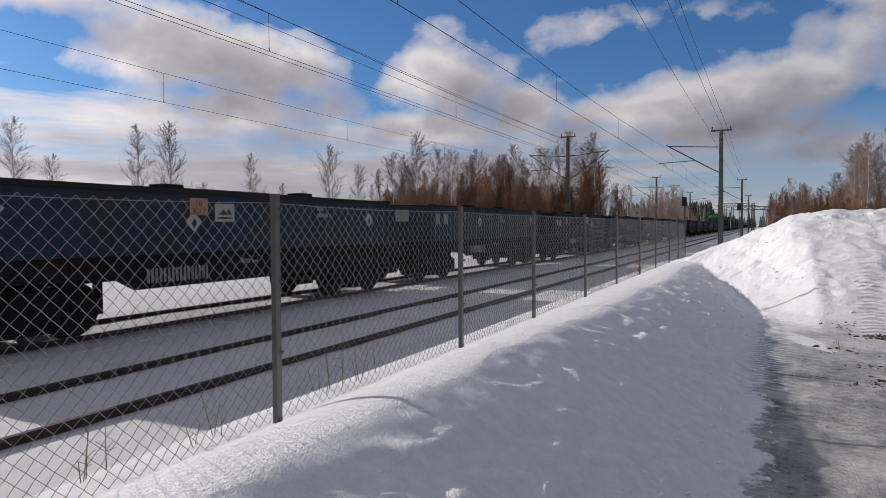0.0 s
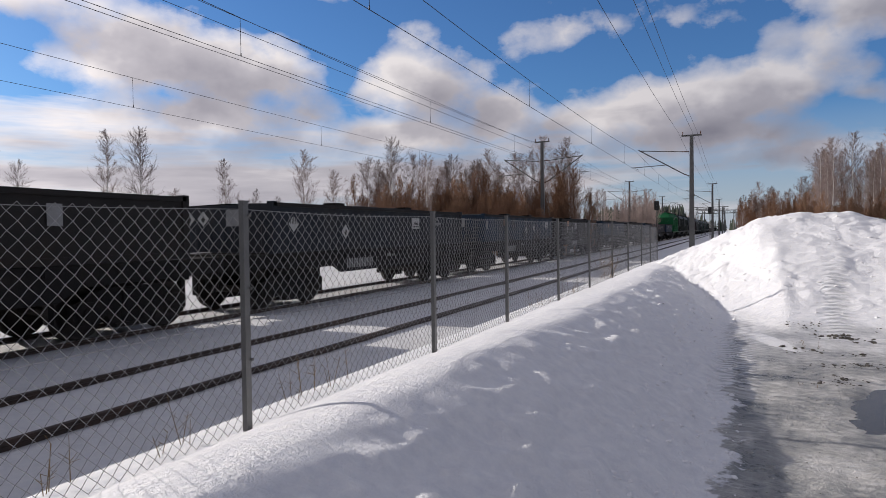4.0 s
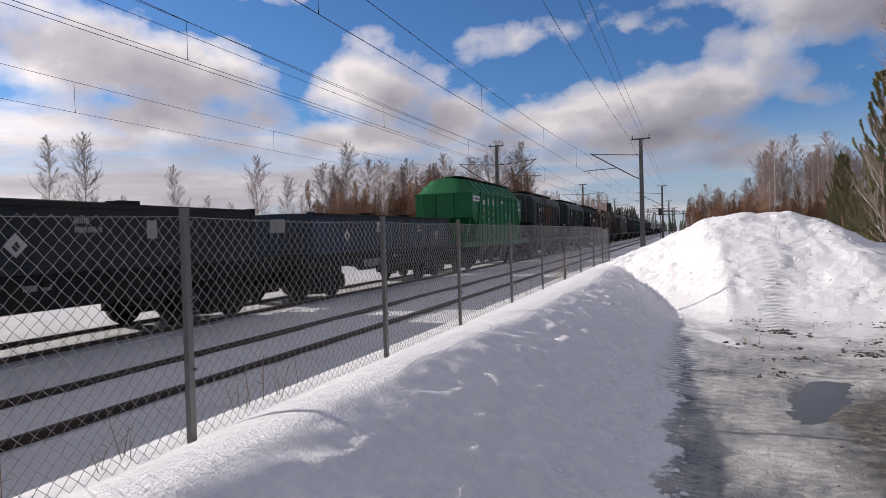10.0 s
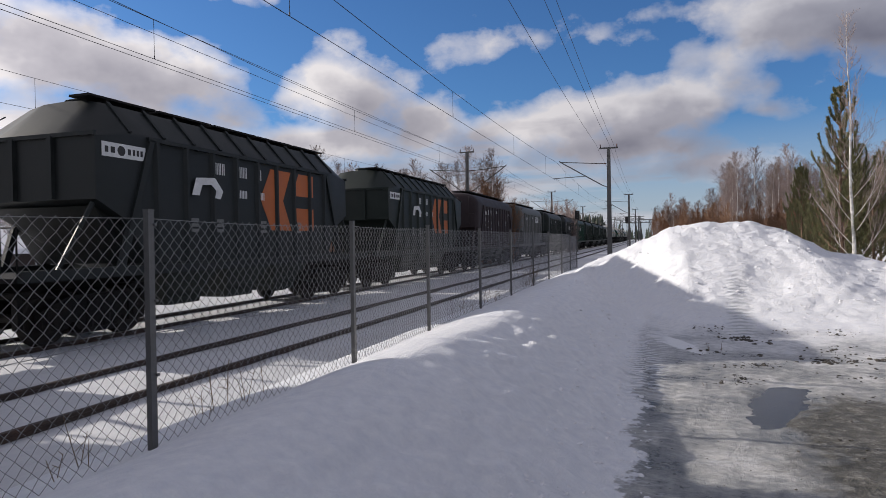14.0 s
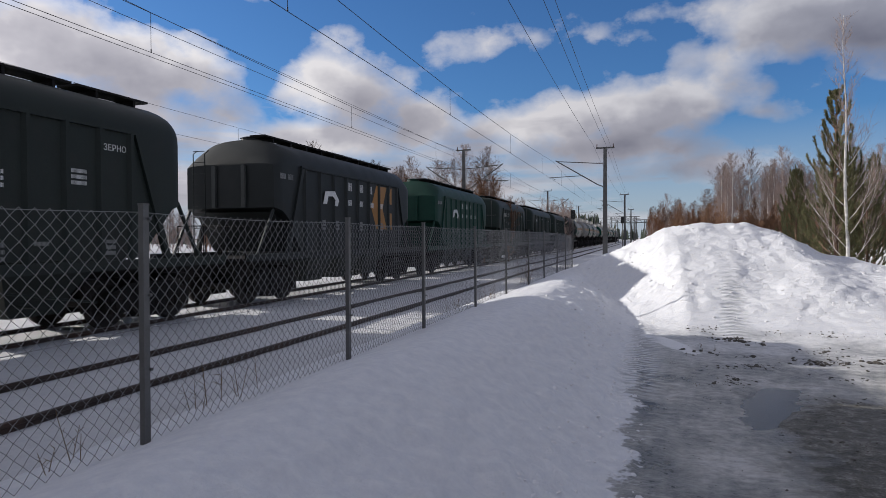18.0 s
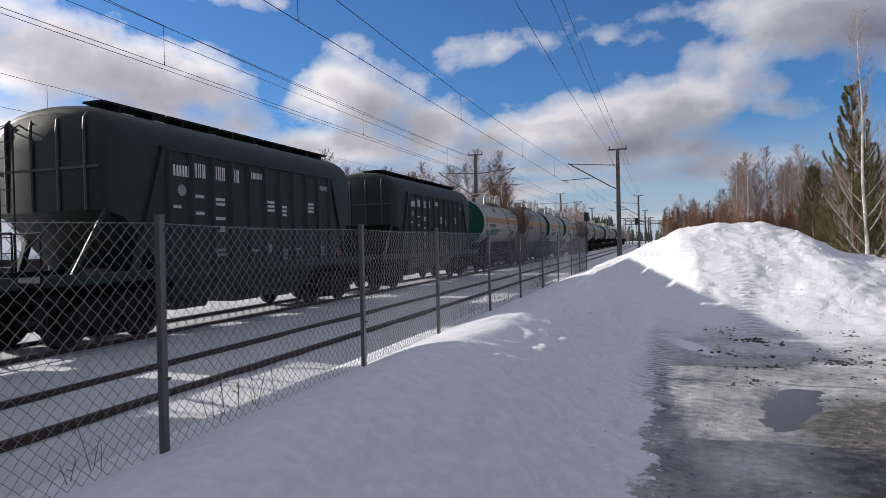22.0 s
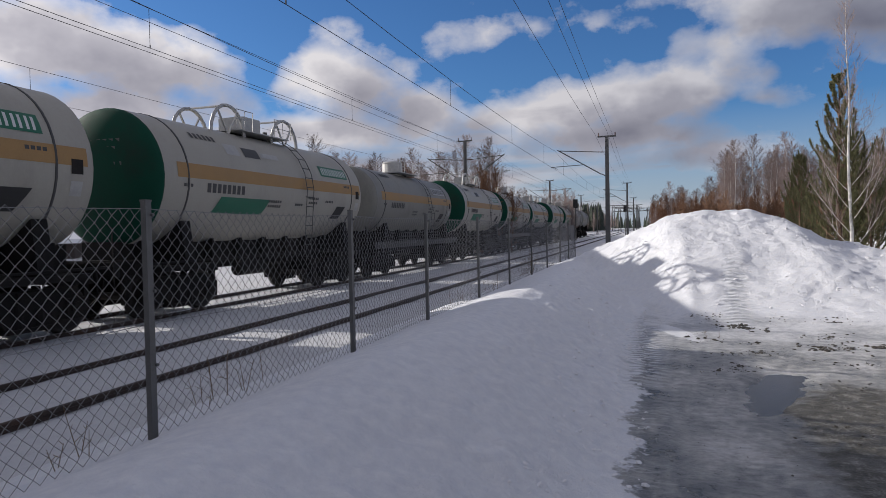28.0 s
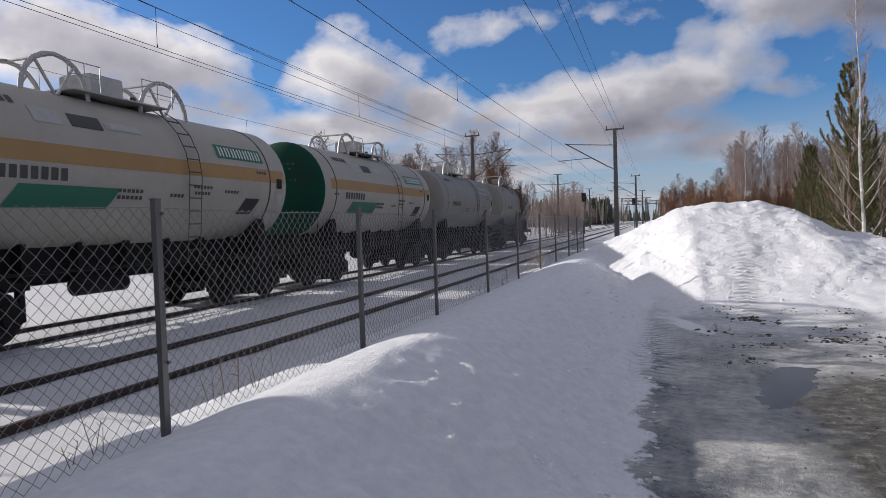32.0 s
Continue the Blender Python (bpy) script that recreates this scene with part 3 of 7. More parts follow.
def ground_z(x, y):
    n = noise.noise
    # yard with rails: snow lies just below the rail heads
    z = -0.078 + 0.03 * n((x * 0.5, y * 0.35, 0)) + 0.012 * n((x * 2.2, y * 1.6, 3))
    for c in (NEAR_C, TRAIN_C, THIRD_C):
        d = abs(abs(x - c) - GAUGE / 2)
        if d < 0.30:
            z -= 0.022 * (1 - d / 0.30)
    if -9.5 < x < -8.2:
        z += 0.03
    # bank along the fence
    if x > -4.6:
        cx = -1.71 + 0.12 * n((0.3, y * 0.45, 7)) + 0.06 * n((0.3, y * 1.4, 17))
        top = 0.87 - 0.08 * smooth(5.5, 8.5, y) + 0.06 * n((1.3, y * 0.5, 2)) + 0.03 * n((1.7, y * 1.7, 5))
        fall = smooth(34, 24, y)
        edge = -0.10 + 0.16 * n((4.1, y * 0.8, 1)) + 0.09 * n((4.1, y * 2.6, 8)) + 0.06 * n((4.1, y * 5.2, 3)) + 0.035 * n((4.1, y * 11, 6))
        foot = 0.58
        if x < FENCE_X:
            b = foot * smooth(-4.5, FENCE_X, x) ** 0.8
        elif x < cx:
            s = (x - FENCE_X) / (cx - FENCE_X)
            b = foot + (top - foot) * math.sin(s * math.pi / 2)
        else:
            s = min(1.0, (x - cx) / (edge - cx))
            b = 0.14 + (top - 0.14) * (1 - s) ** 1.2 * (1 + 0.55 * s)
            lump = 0.03 * n((x * 2.2, y * 1.7, 1)) + 0.062 * n((x * 5.0, y * 4.2, 4)) + 0.06 * abs(n((x * 11, y * 9, 9))) - 0.02
            b += lump * smooth(-0.08, 0.42, s) * (1 - s) ** 0.3 * 1.25
        z = z * (1 - smooth(-4.6, -3.4, x)) + b * fall + 0.02 * (1 - fall)
    # path with ruts
    if x > -0.5:
        s = smooth(-0.25, 0.15, x)
        rut = 0.010 * math.sin(y * 46 + 5 * n((x * 1.5, y * 0.6, 0))) * math.exp(-((x - 0.12 - 0.04 * n((0, y, 0))) / 0.16) ** 2) * smooth(5.0, 7.5, y) * smooth(15, 11, y)
        p = 0.13 + 0.02 * n((x * 0.9, y * 0.6, 11)) + 0.015 * n((x * 3, y * 3.2, 6)) + 0.009 * n((x * 6, y * 13, 6)) + rut
        z = max(z, p) if x < 0.1 else p
        z += 0.05 * smooth(2.5, 6, x) * smooth(9, 3, y)
    if x > 0.6 and 5.5 < y < 9:
        u, w = puddle_frame(x, y)
        z -= 0.044 * math.exp(-((u / 0.27) ** 2 + (w / 0.95) ** 2) ** 1.6)
    # ploughed heap across the end of the path
    if -3.4 < x < 30 and 8 < y < 60:
        hx = float(np.interp(x, HEAP_X, HEAP_H))
        yp = 20.0 - 2.6 * smooth(2.8, 6.0, x)
        y0 = 10.8 + 2.3 * max(0.0, 0.9 - x) - 1.2 * smooth(2, 5, x)
        f = smooth(y0, yp, y) ** 0.85 if y < yp else math.exp(-((y - yp) / 4.5) ** 2)
        h = hx * f
        if h > 0.01:
            k = min(1.0, h * 2.2)
            h += k * (0.10 * n((x * 1.0, y * 0.7, 21)) + 0.07 * abs(n((x * 2.6, y * 2.0, 13))) + 0.05 * abs(n((x * 5.6, y * 4.6, 19))) + 0.03 * abs(n((x * 11, y * 10, 25))) + 0.010 * n((x * 21, y * 19, 5)) - 0.05)
        z = max(z, 0.10 + h) if h > 0.03 else z
    # far land
    if x > 8:
        z = max(z, 0.9 * smooth(8, 16, x) + 0.15 * n((x * 0.2, y * 0.2, 3))) if y < 400 else z
    if x < -22:
        z += 0.4 * smooth(-22, -40, x) + 0.2 * n((x * 0.1, y * 0.1, 6))
    return z


# ---- ground ----
def steps(*runs):
    """Grid lines: (from, to, step) runs that follow each other."""
    out = []
    for a, b, s in runs:
        k = max(1, round(abs(b - a) / s))
        out += [a + (b - a) * i / k for i in range(k)]
    return out + [runs[-1][1]]


def make_ground():
    xs = [-2500, -900, -400, -200, -120, -80, -60, -50, -42, -36, -31, -27, -24, -22] + steps((-21, -20.4, 0.3), (-20.4, -17.6, 0.14), (-17.6, -12.8, 0.6), (-12.8, -9.8, 0.13), (-9.8, -8.2, 0.35), (-8.2, -5.2, 0.13), (-5.2, -3.4, 0.2), (-3.4, 0.6, 0.055), (0.6, 5.2, 0.075), (5.2, 9, 0.2), (9, 16, 0.7)) + [18, 22, 28, 36, 48, 70, 110, 200, 400, 900, 2500]
    ys = [-2500, -600, -200, -80, -40, -24, -15, -9, -5, -2, 0, 1] + steps((1.5, 9, 0.055), (9, 21, 0.075), (21, 22, 0.12), (22, 30, 0.25), (30, 60, 1.0), (60, 120, 4)) + [140, 170, 220, 300, 450, 700, 1200, 2500]
    nx, ny = len(xs), len(ys)
    verts = [(x, y, ground_z(x, y)) for y in ys for x in xs]
    faces = [(j * nx + i, j * nx + i + 1, (j + 1) * nx + i + 1, (j + 1) * nx + i) for j in range(ny - 1) for i in range(nx - 1)]
    me = bpy.data.meshes.new("ground")
    me.from_pydata(verts, [], faces)
    me.polygons.foreach_set("use_smooth", [True] * len(me.polygons))
    me.materials.append(M["ground"])
    return tagged(new("ground", me), "snow covered ground with a bank, icy path and ploughed heap", "ground", kind="structure")


make_ground()


# ---- tracks ----
def make_track(name, cx, label, top):
    t = thing(name, label, "railway track", kind="structure")
    t.location = (cx, 0, 0)
    for s in (-1, 1):
        bm = bmesh.new()
        c = s * GAUGE / 2
        prof = [(c - 0.036, 0), (c + 0.036, 0), (c + 0.036, -0.035), (c + 0.012, -0.05), (c + 0.012, -0.15), (c + 0.075, -0.175), (c + 0.075, -0.2), (c - 0.075, -0.2), (c - 0.075, -0.175), (c - 0.012, -0.15), (c - 0.012, -0.05), (c - 0.036, -0.035)]
        prism(bm, prof[::-1], "y", -300, 900)
        rail = part("rail", bm, M["rail"], t)
        bm = bmesh.new()
        box(bm, c - 0.03, c + 0.03, -300, 900, 0.0, 0.003)
        part("rail_head", bm, top, rail, "worn running surface of the rail")
    return t


make_track("track_near", NEAR_C, "unused snowed-in railway track with dark rusty rails", M["rail"])
make_track("track_train", TRAIN_C, "main railway track with polished rail heads in snow", M["railtop"])


# ---- fence ----
POST_STEP = 2.77   # length of a bay of wire before it is stretched to its posts


def b_mesh(bm):
    """One bay of woven wire: zigzag strands that hook into each other."""
    pitch, z0, z1 = 0.0425, 0.18, 1.93
    rows = int((z1 - z0) / pitch)
    n = int(POST_STEP / pitch)
    r = 0.0022
    for k in range(n):
        y = pitch * (k + 0.5)
        prev = None
        for j in range(rows + 1):
            yy = y + (pitch / 2 if (j + k) % 2 else -pitch / 2) * 0.99
            z = z0 + j * pitch
            xx = 0.004 if j % 2 else -0.004
            cur = [bm.verts.new((xx + a, yy + b, z)) for a, b in ((r, 0), (-r * 0.6, r), (-r * 0.6, -r))]
            if prev:
                for q in range(3):
                    bm.faces.new((prev[q], prev[(q + 1) % 3], cur[(q + 1) % 3], cur[q]))
            prev = cur


def make_fence():
    fence = thing("fence", "galvanised chain-link fence with square posts standing in snow", "fence")
    posts = (-2.45, 0.33, 3.08, 5.84, 8.17, 11.0, 13.68, 16.52, 19.27, 22.3, 24.9, 27.3)
    sink = (0, 0, 0, 0, 0, 0, 0, 0, 0, 0.01, 0.07, 0.21)
    lean = random.Random(5)
    bm = bmesh.new()
    b_mesh(bm)
    me = bpy.data.meshes.new("wire_mesh")
    bm.to_mesh(me)
    bm.free()
    me.materials.append(M["wire"])
    bm = bmesh.new()
    box(bm, -0.019, 0.019, -0.023, 0.023, 0, 1.74)
    bmesh.ops.bevel(bm, geom=list(bm.edges), offset=0.005, segments=1)
    post = bpy.data.meshes.new("post")
    bm.to_mesh(post)
    bm.free()
    post.materials.append(M["galv"])
    bm = bmesh.new()
    box(bm, -0.022, 0.022, -0.026, 0.026, 1.74, 1.752)
    cap = bpy.data.meshes.new("post_cap")
    bm.to_mesh(cap)
    bm.free()
    cap.materials.append(M["galv"])
    bm = bmesh.new()
    rod(bm, (0.018, 0, 0), (0.036, 0, 0), 0.010, 8)
    clamp = bpy.data.meshes.new("clamp")
    bm.to_mesh(clamp)
    bm.free()
    clamp.materials.append(M["galv"])
    for k, y in enumerate(posts):
        p = new("post", post)
        p.parent = fence
        p.location = (FENCE_X, y, 0.285 - sink[k])
        p.rotation_euler = (radians(lean.uniform(-0.3, 0.3)), radians(lean.uniform(-0.4, 0.4)), 0)
        c = new("post_cap", cap)
        c.parent = p
        for z in (1.66, 1.2, 0.75):
            c = new("clamp", clamp)
            c.parent = p
            c.location = (0, 0.022, z)
        if y != posts[-1]:
            w = new("wire_mesh", me)
            w.parent = fence
            bay = posts[k + 1] - y
            w.location = (FENCE_X - 0.03, y, 0.06 - sink[k])
            w.scale = (1, bay / POST_STEP, 1)
            for z, nm in ((1.985, "top_wire"), (1.28, "line_wire")):
                bm = bmesh.new()
                n = 6
                pts = [(FENCE_X - 0.03, y + bay * q / n, z - 0.02 * math.sin(math.pi * q / n) - sink[k] + (sink[k] - sink[k + 1]) * q / n) for q in range(n + 1)]
                pipe(bm, pts, 0.0028, 4)
                part(nm, bm, M["wire"], fence)
    return fence


make_fence()


# ---- the train ----
# local frame of a wagon: x across, y along (0 is the end that leads), z up from the rail heads
SHARED = {}


def shared(key, build, material, smooth_shade=False):
    """One mesh per key, for alike parts of many wagons."""
    if key not in SHARED:
        bm = bmesh.new()
        build(bm)
        me = bpy.data.meshes.new(key)
        bm.normal_update()
        bm.to_mesh(me)
        bm.free()
        for m in material if isinstance(material, (list, tuple)) else [material]:
            me.materials.append(m)
        if smooth_shade:
            me.polygons.foreach_set("use_smooth", [True] * len(me.polygons))
        SHARED[key] = me
    return SHARED[key]


def piece(name, me, parent, x=0, y=0, z=0, label="", flip=False):
    ob = new(name, me)
    ob.parent = parent
    ob.location = (x, y, z)
    if flip:
        ob.rotation_euler = (0, 0, math.pi)
    if label:
        ob["label"] = label
    return ob


def b_wheelset(bm):
    for s in (-1, 1):
        c = s * GAUGE / 2
        rings = []
        for r, off in ((0.10, 0.09), (0.16, 0.05), (0.38, 0.02), (0.40, 0.065), (0.475, 0.065), (0.475, -0.035), (0.505, -0.045), (0.505, -0.075), (0.40, -0.075), (0.38, -0.02), (0.16, -0.06), (0.10, -0.09)):
            rings.append([(c + s * off, r * math.cos(2 * math.pi * k / 20), r * math.sin(2 * math.pi * k / 20)) for k in range(20)])
        if s < 0:
            rings = rings[::-1]
        loft(bm, rings)
    rod(bm, (-1.05, 0, 0), (1.05, 0, 0), 0.085, 10)


def b_sideframe(bm):
    """Cast side frame with its pedestals, spring nest and axle boxes."""
    pts = [(-1.22, 0.66), (-1.2, 0.34), (-0.72, 0.30), (-0.58, 0.42), (-0.40, 0.20), (0.40, 0.20), (0.58, 0.42), (0.72, 0.30), (1.2, 0.34), (1.22, 0.66), (0.62, 0.90), (-0.62, 0.90)]
    prism(bm, pts, "x", -0.09, 0.09)
    for s in (-1, 1):
        box(bm, -0.14, 0.14, s * 0.925 - 0.20, s * 0.925 + 0.20, 0.30, 0.68)
        rod(bm, (0.1, s * 0.925, 0.475), (0.18, s * 0.925, 0.475), 0.13, 10)
        rod(bm, (0.05, s * 0.20, 0.26), (0.05, s * 0.20, 0.66), 0.10, 8)
        rod(bm, (-0.12, s * 0.20, 0.26), (-0.12, s * 0.20, 0.66), 0.10, 8)
    box(bm, -0.16, 0.15, -0.42, 0.42, 0.17, 0.25)


def b_bolster(bm):
    """Bolster with its brake beams, hangers and levers."""
    prism(bm, [(-1.18, 0.50), (1.18, 0.50), (1.18, 0.86), (0.5, 0.98), (-0.5, 0.98), (-1.18, 0.86)], "y", -0.25, 0.25)
    for s in (-1, 1):
        box(bm, -0.85, 0.85, s * 0.42 - 0.06, s * 0.42 + 0.06, 0.34, 0.48)
        for q in (-1, 1):
            box(bm, q * 0.797 - 0.06, q * 0.797 + 0.06, s * 0.40 - 0.05, s * 0.40 + 0.05, 0.26, 0.95)
            box(bm, q * 0.797 - 0.07, q * 0.797 + 0.07, s * 1.42 - 0.05, s * 1.42 + 0.05, 0.34, 0.98)
        prism(bm, [(s * 0.1, 0.45), (s * 0.22, 0.45), (s * 0.5, 0.98), (s * 0.36, 0.98)], "x", 0.2, 0.26)
        box(bm, -0.9, 0.9, s * 1.30 - 0.25, s * 1.30 + 0.25, 0.90, 1.02)


def b_coupler(bm):
    box(bm, -0.13, 0.13, 0.0, 0.75, 0.92, 1.16)
    box(bm, -0.24, 0.20, -0.10, 0.12, 0.90, 1.18)
    box(bm, 0.06, 0.24, -0.28, -0.05, 0.92, 1.16)
    box(bm, -0.30, 0.30, 0.42, 0.52, 0.82, 1.26)


def b_hose(bm):
    pts = [(0.34, 0.62, 1.0), (0.36, 0.56, 0.72), (0.36, 0.40, 0.50), (0.35, 0.20, 0.38), (0.34, 0.0, 0.34)]
    pipe(bm, pts, 0.028, 6)


WHEELSETS = []


def running_gear(w, L, bogie_in):
    for y in (bogie_in, L - bogie_in):
        b = piece("bogie", shared("bogie_bolster", b_bolster, M["under"]), w, 0, y, 0)
        for s in (-1, 1):
            piece("side_frame", shared("bogie_side_frame", b_sideframe, M["under"]), b, s * 1.03, 0, 0, flip=s < 0)
            ws = piece("wheelset", shared("wheelset", b_wheelset, M["wheel"], True), b)
            ws.matrix_parent_inverse = Matrix.Translation((0, s * 0.925, 0.478))
            WHEELSETS.append(ws)
    for y, f in ((0.0, False), (L, True)):
        piece("coupler", shared("coupler", b_coupler, M["under"]), w, 0, y, 0, flip=f)
        piece("brake_hose", shared("brake_hose", b_hose, M["under"]), w, 0, y, 0, flip=f)


def bars(bm, x, y, z, words, h, unit=0.62, gap=0.28):
    """Upright strokes of unreadable writing: words are counts of characters."""
    for n in words:
        for _ in range(n):
            for a, b in ((0.0, 0.36), (0.64, 1.0)):
                box(bm, x, x + 0.004, y + a * h * unit, y + b * h * unit, z, z + h)
            y += h * (unit + gap * 0.5)
        y += h * 0.55


def letters(name, text, size, material, parent, x, y, z):
    """Words in the built-in font, on the side that faces the fence."""
    cu = bpy.data.curves.new("lettering", "FONT")
    cu.body, cu.size, cu.extrude = text, size, 0.002
    tmp = bpy.data.objects.new("lettering_source", cu)
    me = bpy.data.meshes.new_from_object(tmp)
    bpy.data.objects.remove(tmp)
    me.materials.clear()
    me.materials.append(material)
    ob = new(name, me)
    ob.parent = parent
    ob.matrix_basis = Matrix(((0, 0, 1, x), (1, 0, 0, y), (0, 1, 0, z), (0, 0, 0, 1)))
    return ob


def plate(parent, name, x, y0, y1, z0, z1, material, label=""):
    bm = bmesh.new()
    box(bm, x, x + 0.006, y0, y1, z0, z1)
    return part(name, bm, material, parent, label)


def diamond(parent, x, y, z, r, material):
    bm = bmesh.new()
    prism(bm, [(y - r, z), (y, z - r), (y + r, z), (y, z + r)], "x", x, x + 0.006)
    d = part("hazard_diamond", bm, material, parent, "white hazard diamond with a dark mark")
    bm = bmesh.new()
    prism(bm, [(y - r * 0.35, z - r * 0.1), (y, z - r * 0.6), (y + r * 0.35, z - r * 0.1), (y + r * 0.1, z + r * 0.35)], "x", x + 0.006, x + 0.009)
    part("mark", bm, M["blacktext"], d)
    return d


def striped_diamond(parent, x, y, z, r):
    """White label with black upright stripes in its upper half, on a side wall."""
    bm = bmesh.new()
    prism(bm, [(y - r, z), (y, z - r), (y + r, z), (y, z + r)], "x", x, x + 0.006)
    d = part("hazard_diamond", bm, M["label"], parent, "white hazard diamond with black stripes")
    bm = bmesh.new()
    for q in (-0.62, -0.31, 0.0, 0.31, 0.62):
        box(bm, x + 0.006, x + 0.009, y + (q - 0.08) * r, y + (q + 0.08) * r, z + 0.04 * r, z + (0.95 - abs(q)) * r)
    part("stripe_mark", bm, M["blacktext"], d)["kind"] = "stuff"


def end_labels(parent, y, z, seed):
    """Two hazard labels and a grey plate on an end wall."""
    rnd = random.Random(seed)
    for x in (-1.1, -0.62):
        x += rnd.uniform(-0.08, 0.08)
        bm = bmesh.new()
        prism(bm, [(x - 0.19, z), (x, z - 0.19), (x + 0.19, z), (x, z + 0.19)], "y", y - 0.006, y)
        d = part("hazard_diamond", bm, M["label"], parent, "grimy white hazard diamond")
        bm = bmesh.new()
        prism(bm, [(x - 0.07, z - 0.02), (x, z - 0.11), (x + 0.07, z - 0.02), (x + 0.02, z + 0.07)], "y", y - 0.009, y - 0.006)
        part("mark", bm, M["blacktext"], d)
    bm = bmesh.new()
    box(bm, 0.1, 0.62, y - 0.006, y, z - 0.2, z + 0.2)
    part("label_plate", bm, M["dim"], parent, "grey label plate")


# -- flat wagons with low open boxes --
def make_flat_wagon():
    L = 13.92
    w = thing("flat_wagon", "sooty dark freight flat wagon rolling on the far track", "flat wagon", "flat wagons of the train")
    for s in (-1, 1):
        bm = bmesh.new()
        prism(bm, [(0.5, 1.04), (0.5, 1.36), (L - 0.5, 1.36), (L - 0.5, 1.04), (L - 3.7, 0.98), (L - 4.1, 0.76), (4.1, 0.76), (3.7, 0.98)], "x", s * 1.42 - 0.06, s * 1.42 + 0.06)
        part("side_sill", bm, M["under"], w)
        for k in range(9):
            bm = bmesh.new()
            y = 1.6 + k * 1.34
            box(bm, s * 1.48, s * 1.54, y - 0.06, y + 0.06, 1.16, 1.34)
            part("stake_pocket", bm, M["under"], w)
    bm = bmesh.new()
    box(bm, -0.3, 0.3, 0.5, L - 0.5, 0.85, 1.2)
    part("centre_sill", bm, M["under"], w)
    bm = bmesh.new()
    box(bm, -1.36, 1.36, 0.5, L - 0.5, 1.3, 1.355)
    part("deck", bm, M["under"], w)
    for y in (0.45, L - 0.53):
        bm = bmesh.new()
        box(bm, -1.48, 1.48, y, y + 0.08, 1.0, 1.37)
        part("end_beam", bm, M["under"], w)
    bm = bmesh.new()
    rod(bm, (0.5, 5.2, 0.98), (0.5, 6.4, 0.98), 0.16, 12)
    part("air_tank", bm, M["under"], w)
    bm = bmesh.new()
    box(bm, 0.2, 0.75, 7.6, 8.2, 0.82, 1.1)
    part("brake_box", bm, M["under"], w)
    for y0, f in ((0.62, 1), (L - 0.62, -1)):
        bm = bmesh.new()
        pipe(bm, [(1.5, y0, 1.35), (1.52, y0, 0.72), (1.52, y0 + f * 0.38, 0.72), (1.5, y0 + f * 0.38, 1.2)], 0.014, 5)
        part("step", bm, M["under"], w)
    bm = bmesh.new()
    bars(bm, 1.481, 4.3, 0.86, [8], 0.26, 0.55)
    bars(bm, 1.481, 6.6, 1.1, [4, 3], 0.1, 0.5)
    part("stencil_lettering", bm, M["dim"], w, "faded grey stencil marks")
    running_gear(w, L, 2.4)
    return w


